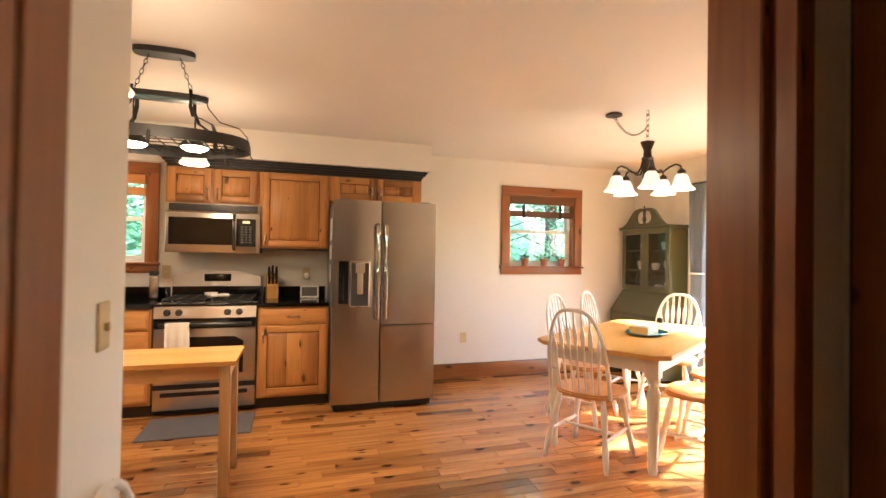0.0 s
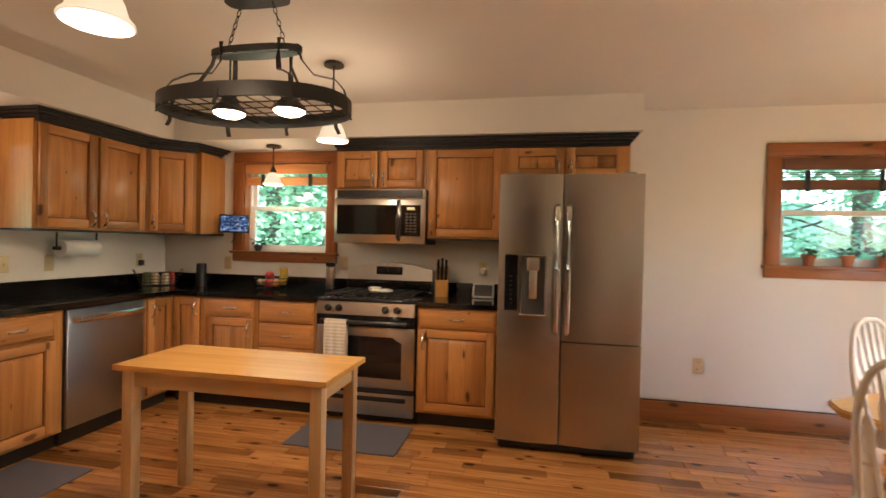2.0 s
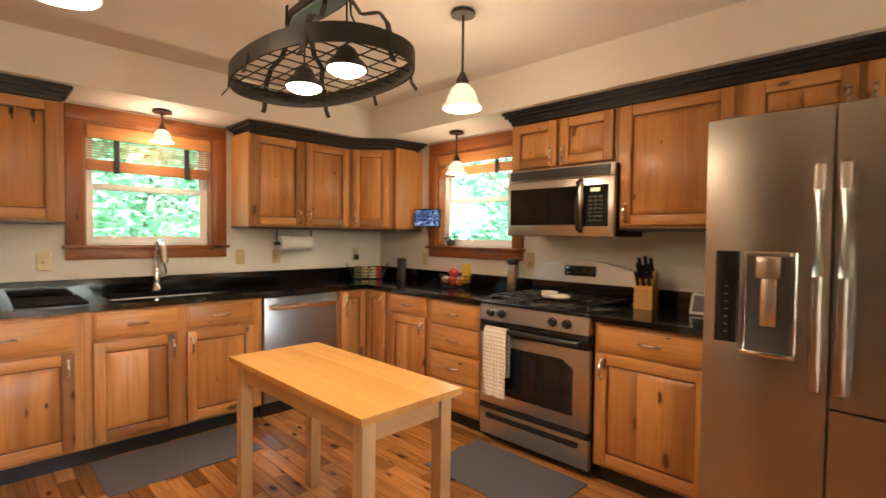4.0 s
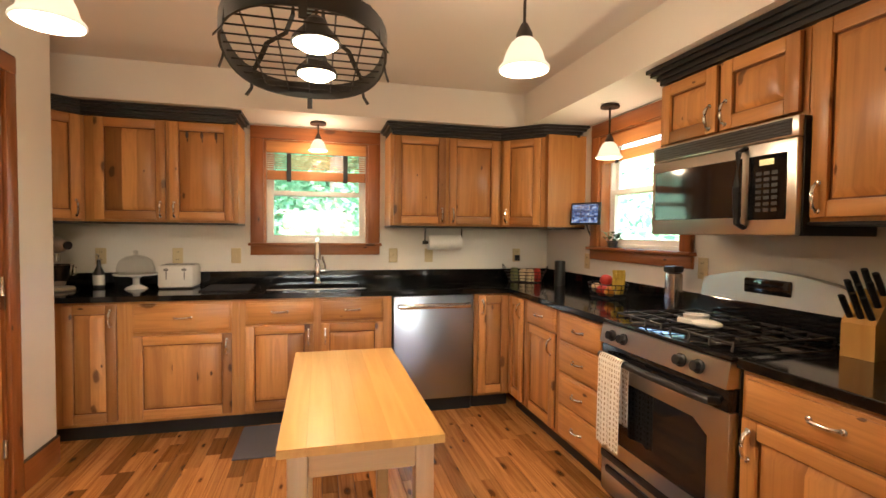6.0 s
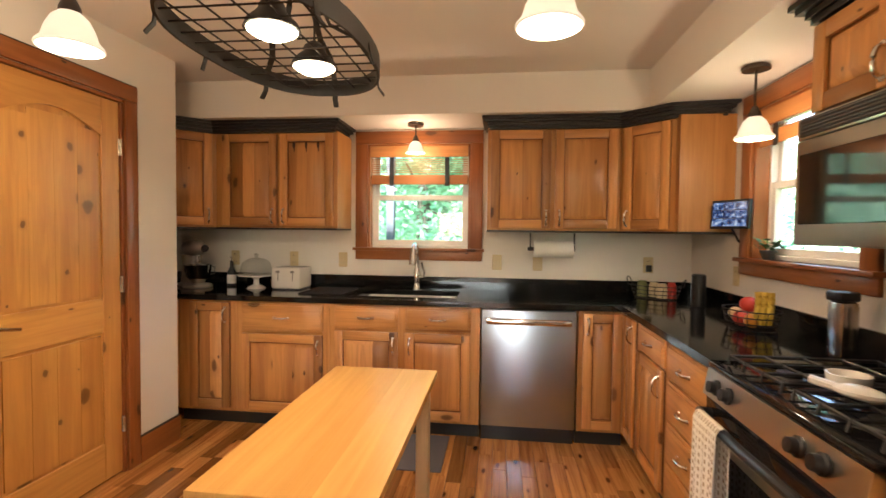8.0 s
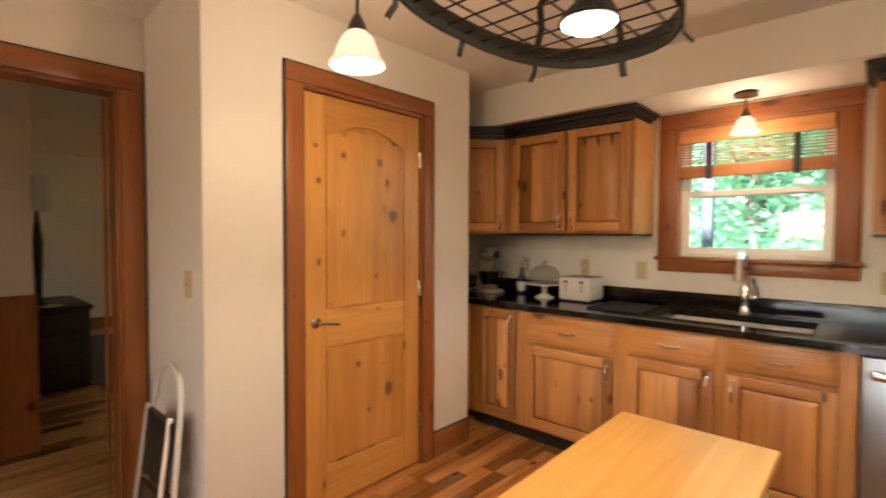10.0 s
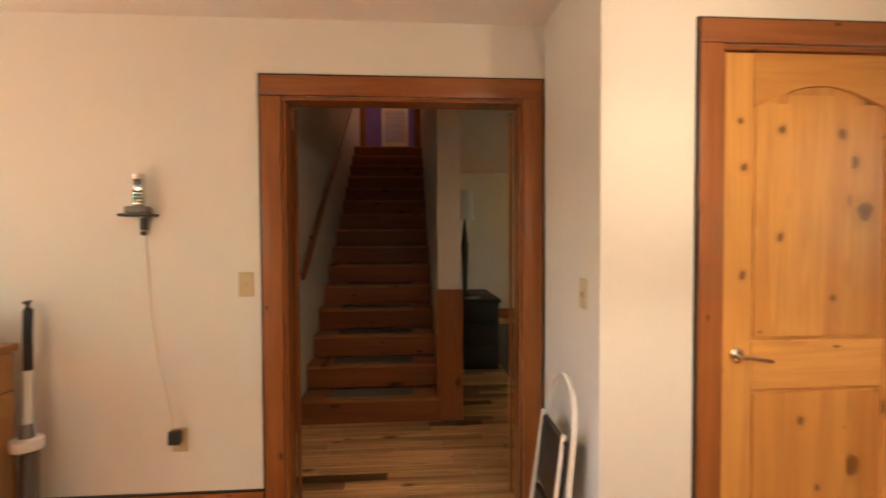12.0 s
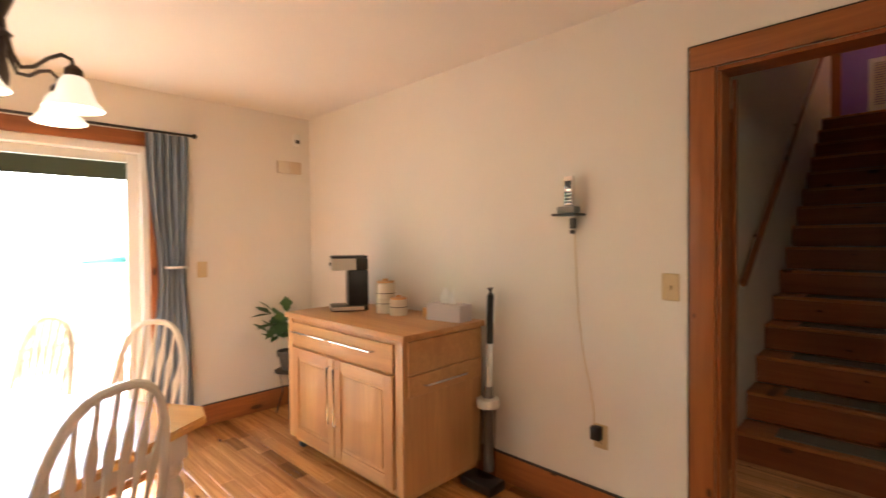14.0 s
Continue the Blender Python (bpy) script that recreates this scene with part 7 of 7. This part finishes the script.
tube(bm, [(0.12, 0.03, 0.0), (0.10, 0.10, -0.06), (0.02, 0.25, -0.10), (-0.01, 0.268, -0.2)], 0.006, 6)
part("cable", bm, BLACKPLASTIC, dp)

# folding step stool by the closet
sl = thing("step_stool", pose(XP, 0.20, 0), "folded white step stool with black treads leaning by the doorway", "step stool")
lean = lambda y, z, o=0.0: (0.045 + o + (0.80 - z) * 0.10, y, z)
bm = B()
arch = [lean(0.02, 0.01)] + [lean(0.03, 0.6)] + [lean(0.195 - 0.155 * math.cos(a), 0.66 + 0.15 * math.sin(a)) for a in [math.pi * i / 8 for i in range(9)]] + [lean(0.36, 0.6), lean(0.37, 0.01)]
tube(bm, arch, 0.011, 8)
part("front_frame", bm, CHAIRPAINT, sl, "white tubular frame")
bm = B()
tube(bm, [lean(0.05, 0.012, 0.05), lean(0.06, 0.62, 0.03)], 0.010, 8)
tube(bm, [lean(0.34, 0.012, 0.05), lean(0.33, 0.62, 0.03)], 0.010, 8)
tube(bm, [lean(0.05, 0.06, 0.05), lean(0.34, 0.06, 0.05)], 0.008, 8)
part("rear_frame", bm, CHAIRPAINT, sl)
for z0, z1 in ((0.33, 0.60), (0.06, 0.29)):
    bm = B()
    vs = [bm.verts.new(lean(y, z, 0.012)) for y, z in ((0.05, z0), (0.34, z0), (0.34, z1), (0.05, z1))]
    fc = bm.faces.new(vs)
    ex = bmesh.ops.extrude_face_region(bm, geom=[fc])
    bmesh.ops.translate(bm, vec=(0.022, 0, 0), verts=[v for v in ex["geom"] if isinstance(v, bmesh.types.BMVert)])
    part("tread", bm, BLACKPLASTIC, sl, "black ribbed tread")

# ---- living room beyond the hall ----
dd = thing("dresser", pose(2.40, -2.95, 0), "dark wooden chest standing behind the stair wall", "chest")
DARKWOOD = wood("dark_chest", (0.02, 0.012, 0.01), (0.045, 0.026, 0.02), (0.02, 0.012, 0.01), "x", 0.45, spread=0.2)
bm = B()
box(bm, (0.0, -0.45, 0.02), (0.46, 0.45, 0.70), 0.006)
part("body", bm, DARKWOOD, dd)
bm = B()
box(bm, (-0.02, -0.47, 0.7005), (0.48, 0.47, 0.735), 0.006)
part("top", bm, DARKWOOD, dd)
for z in (0.06, 0.28, 0.49):
    bm = B()
    box(bm, (0.03, 0.4505, z), (0.43, 0.462, z + 0.19), 0.004)
    part("panel", bm, DARKWOOD, dd)
tl = thing("table_lamp", pose(2.73, -2.65, 0.7355), "dark slender lamp with a grey shade on the chest", "lamp")
bm = B()
lathe(bm, [(0.06, 0), (0.06, 0.02), (0.025, 0.05), (0.03, 0.3), (0.04, 0.55), (0.018, 0.75), (0.012, 0.82)], n=16)
part("base", bm, BLACKPLASTIC, tl)
bm = B()
lathe(bm, [(0.10, 0.82), (0.075, 1.12), (0.072, 1.12), (0.097, 0.82)], n=24)
part("shade", bm, PAPER, tl, "unlit grey shade")
bm = B()
lathe(bm, [(0.05, 0), (0.09, 0.015), (0.085, 0.018), (0, 0.008)], n=18)
solo("dish", bm, WHITE, "white dish on the dark chest", "dish", pose(2.66, -2.56, 0.7355))
bm = B()
box(bm, (0.3, -5.0, 0.0005), (2.35, -2.2, 0.012), 0.003)
solo("area_rug", bm, paint("blue_grey_rug", (0.12, 0.13, 0.15), 0.95, 0.6, 90), "grey patterned rug on the living room floor", "rug")
baseboard("baseboard", pose(2.91, -5.6, 0, 0, 0, 180), 3.4)
wall("living_wall_south", "y", -5.6, -0.1, (-0.6, 3.06), (0, H), [], WALL, "plain cream living room wall beyond the stairs")

# ---- floor boards ----
rnd = random.Random(11)
floor = bpy.data.objects["floor"]
shared, verts, faces, made = {}, [], [], 0
PW = 0.083


def board_verts(length):
    g, e = 0.0009, 0.0025
    out = []
    for z, i in ((-0.012, g), (-e * 0.5, g), (0.0, g + e)):
        out += [(i, i, z), (length - i, i, z), (length - i, PW - i, z), (i, PW - i, z)]
    quads = [(0, 1, 5, 4), (1, 2, 6, 5), (2, 3, 7, 6), (3, 0, 4, 7), (4, 5, 9, 8), (5, 6, 10, 9), (6, 7, 11, 10), (7, 4, 8, 11), (8, 9, 10, 11)]
    return out, quads


def lay(x0, x1, y0, y1, near):
    """Boards of mixed length in rows along x."""
    global made
    y = y0
    while y < y1:
        x = x0 - rnd.uniform(0, 0.6)
        while x < x1:
            length = rnd.choice((0.24, 0.32, 0.4, 0.5, 0.62, 0.75, 0.95))
            a, b = max(x, x0), min(x + length, x1)
            if b - a > 0.03:
                whole = a == x and b == x + length
                if whole and near[0] < a < near[1] and near[2] < y < near[3] and made < 300:
                    if length not in shared:
                        v, q = board_verts(length)
                        me = bpy.data.meshes.new("plank")
                        me.from_pydata(v, [], q)
                        me.materials.append(PLANK)
                        shared[length] = me
                    ob = new("plank", shared[length])
                    ob.location = (a, y, 0)
                    ob.parent = floor
                    made += 1
                else:
                    v, q = board_verts(b - a)
                    n = len(verts)
                    verts.extend([(p[0] + a, p[1] + y, p[2]) for p in v])
                    faces.extend([tuple(i + n for i in f) for f in q])
            x += length
        y += PW


lay(XW, XE, YS - 0.003, YN, (0.6, 5.2, 0.9, 3.6))
for name, mat in (("plank_field", PLANKS), ("hall_plank_field", PLANKSY)):
    if mat is PLANKSY:
        verts, faces = [], []
        lay(-0.6, HE, -6.2, YS - 0.09, (9, 9, 9, 9))
    me = bpy.data.meshes.new(name)
    me.from_pydata(verts, [], faces)
    me.materials.append(mat)
    ob = new(name, me)
    ob.parent = floor
    tagged(ob, "hickory floor boards towards the walls", kind="stuff")
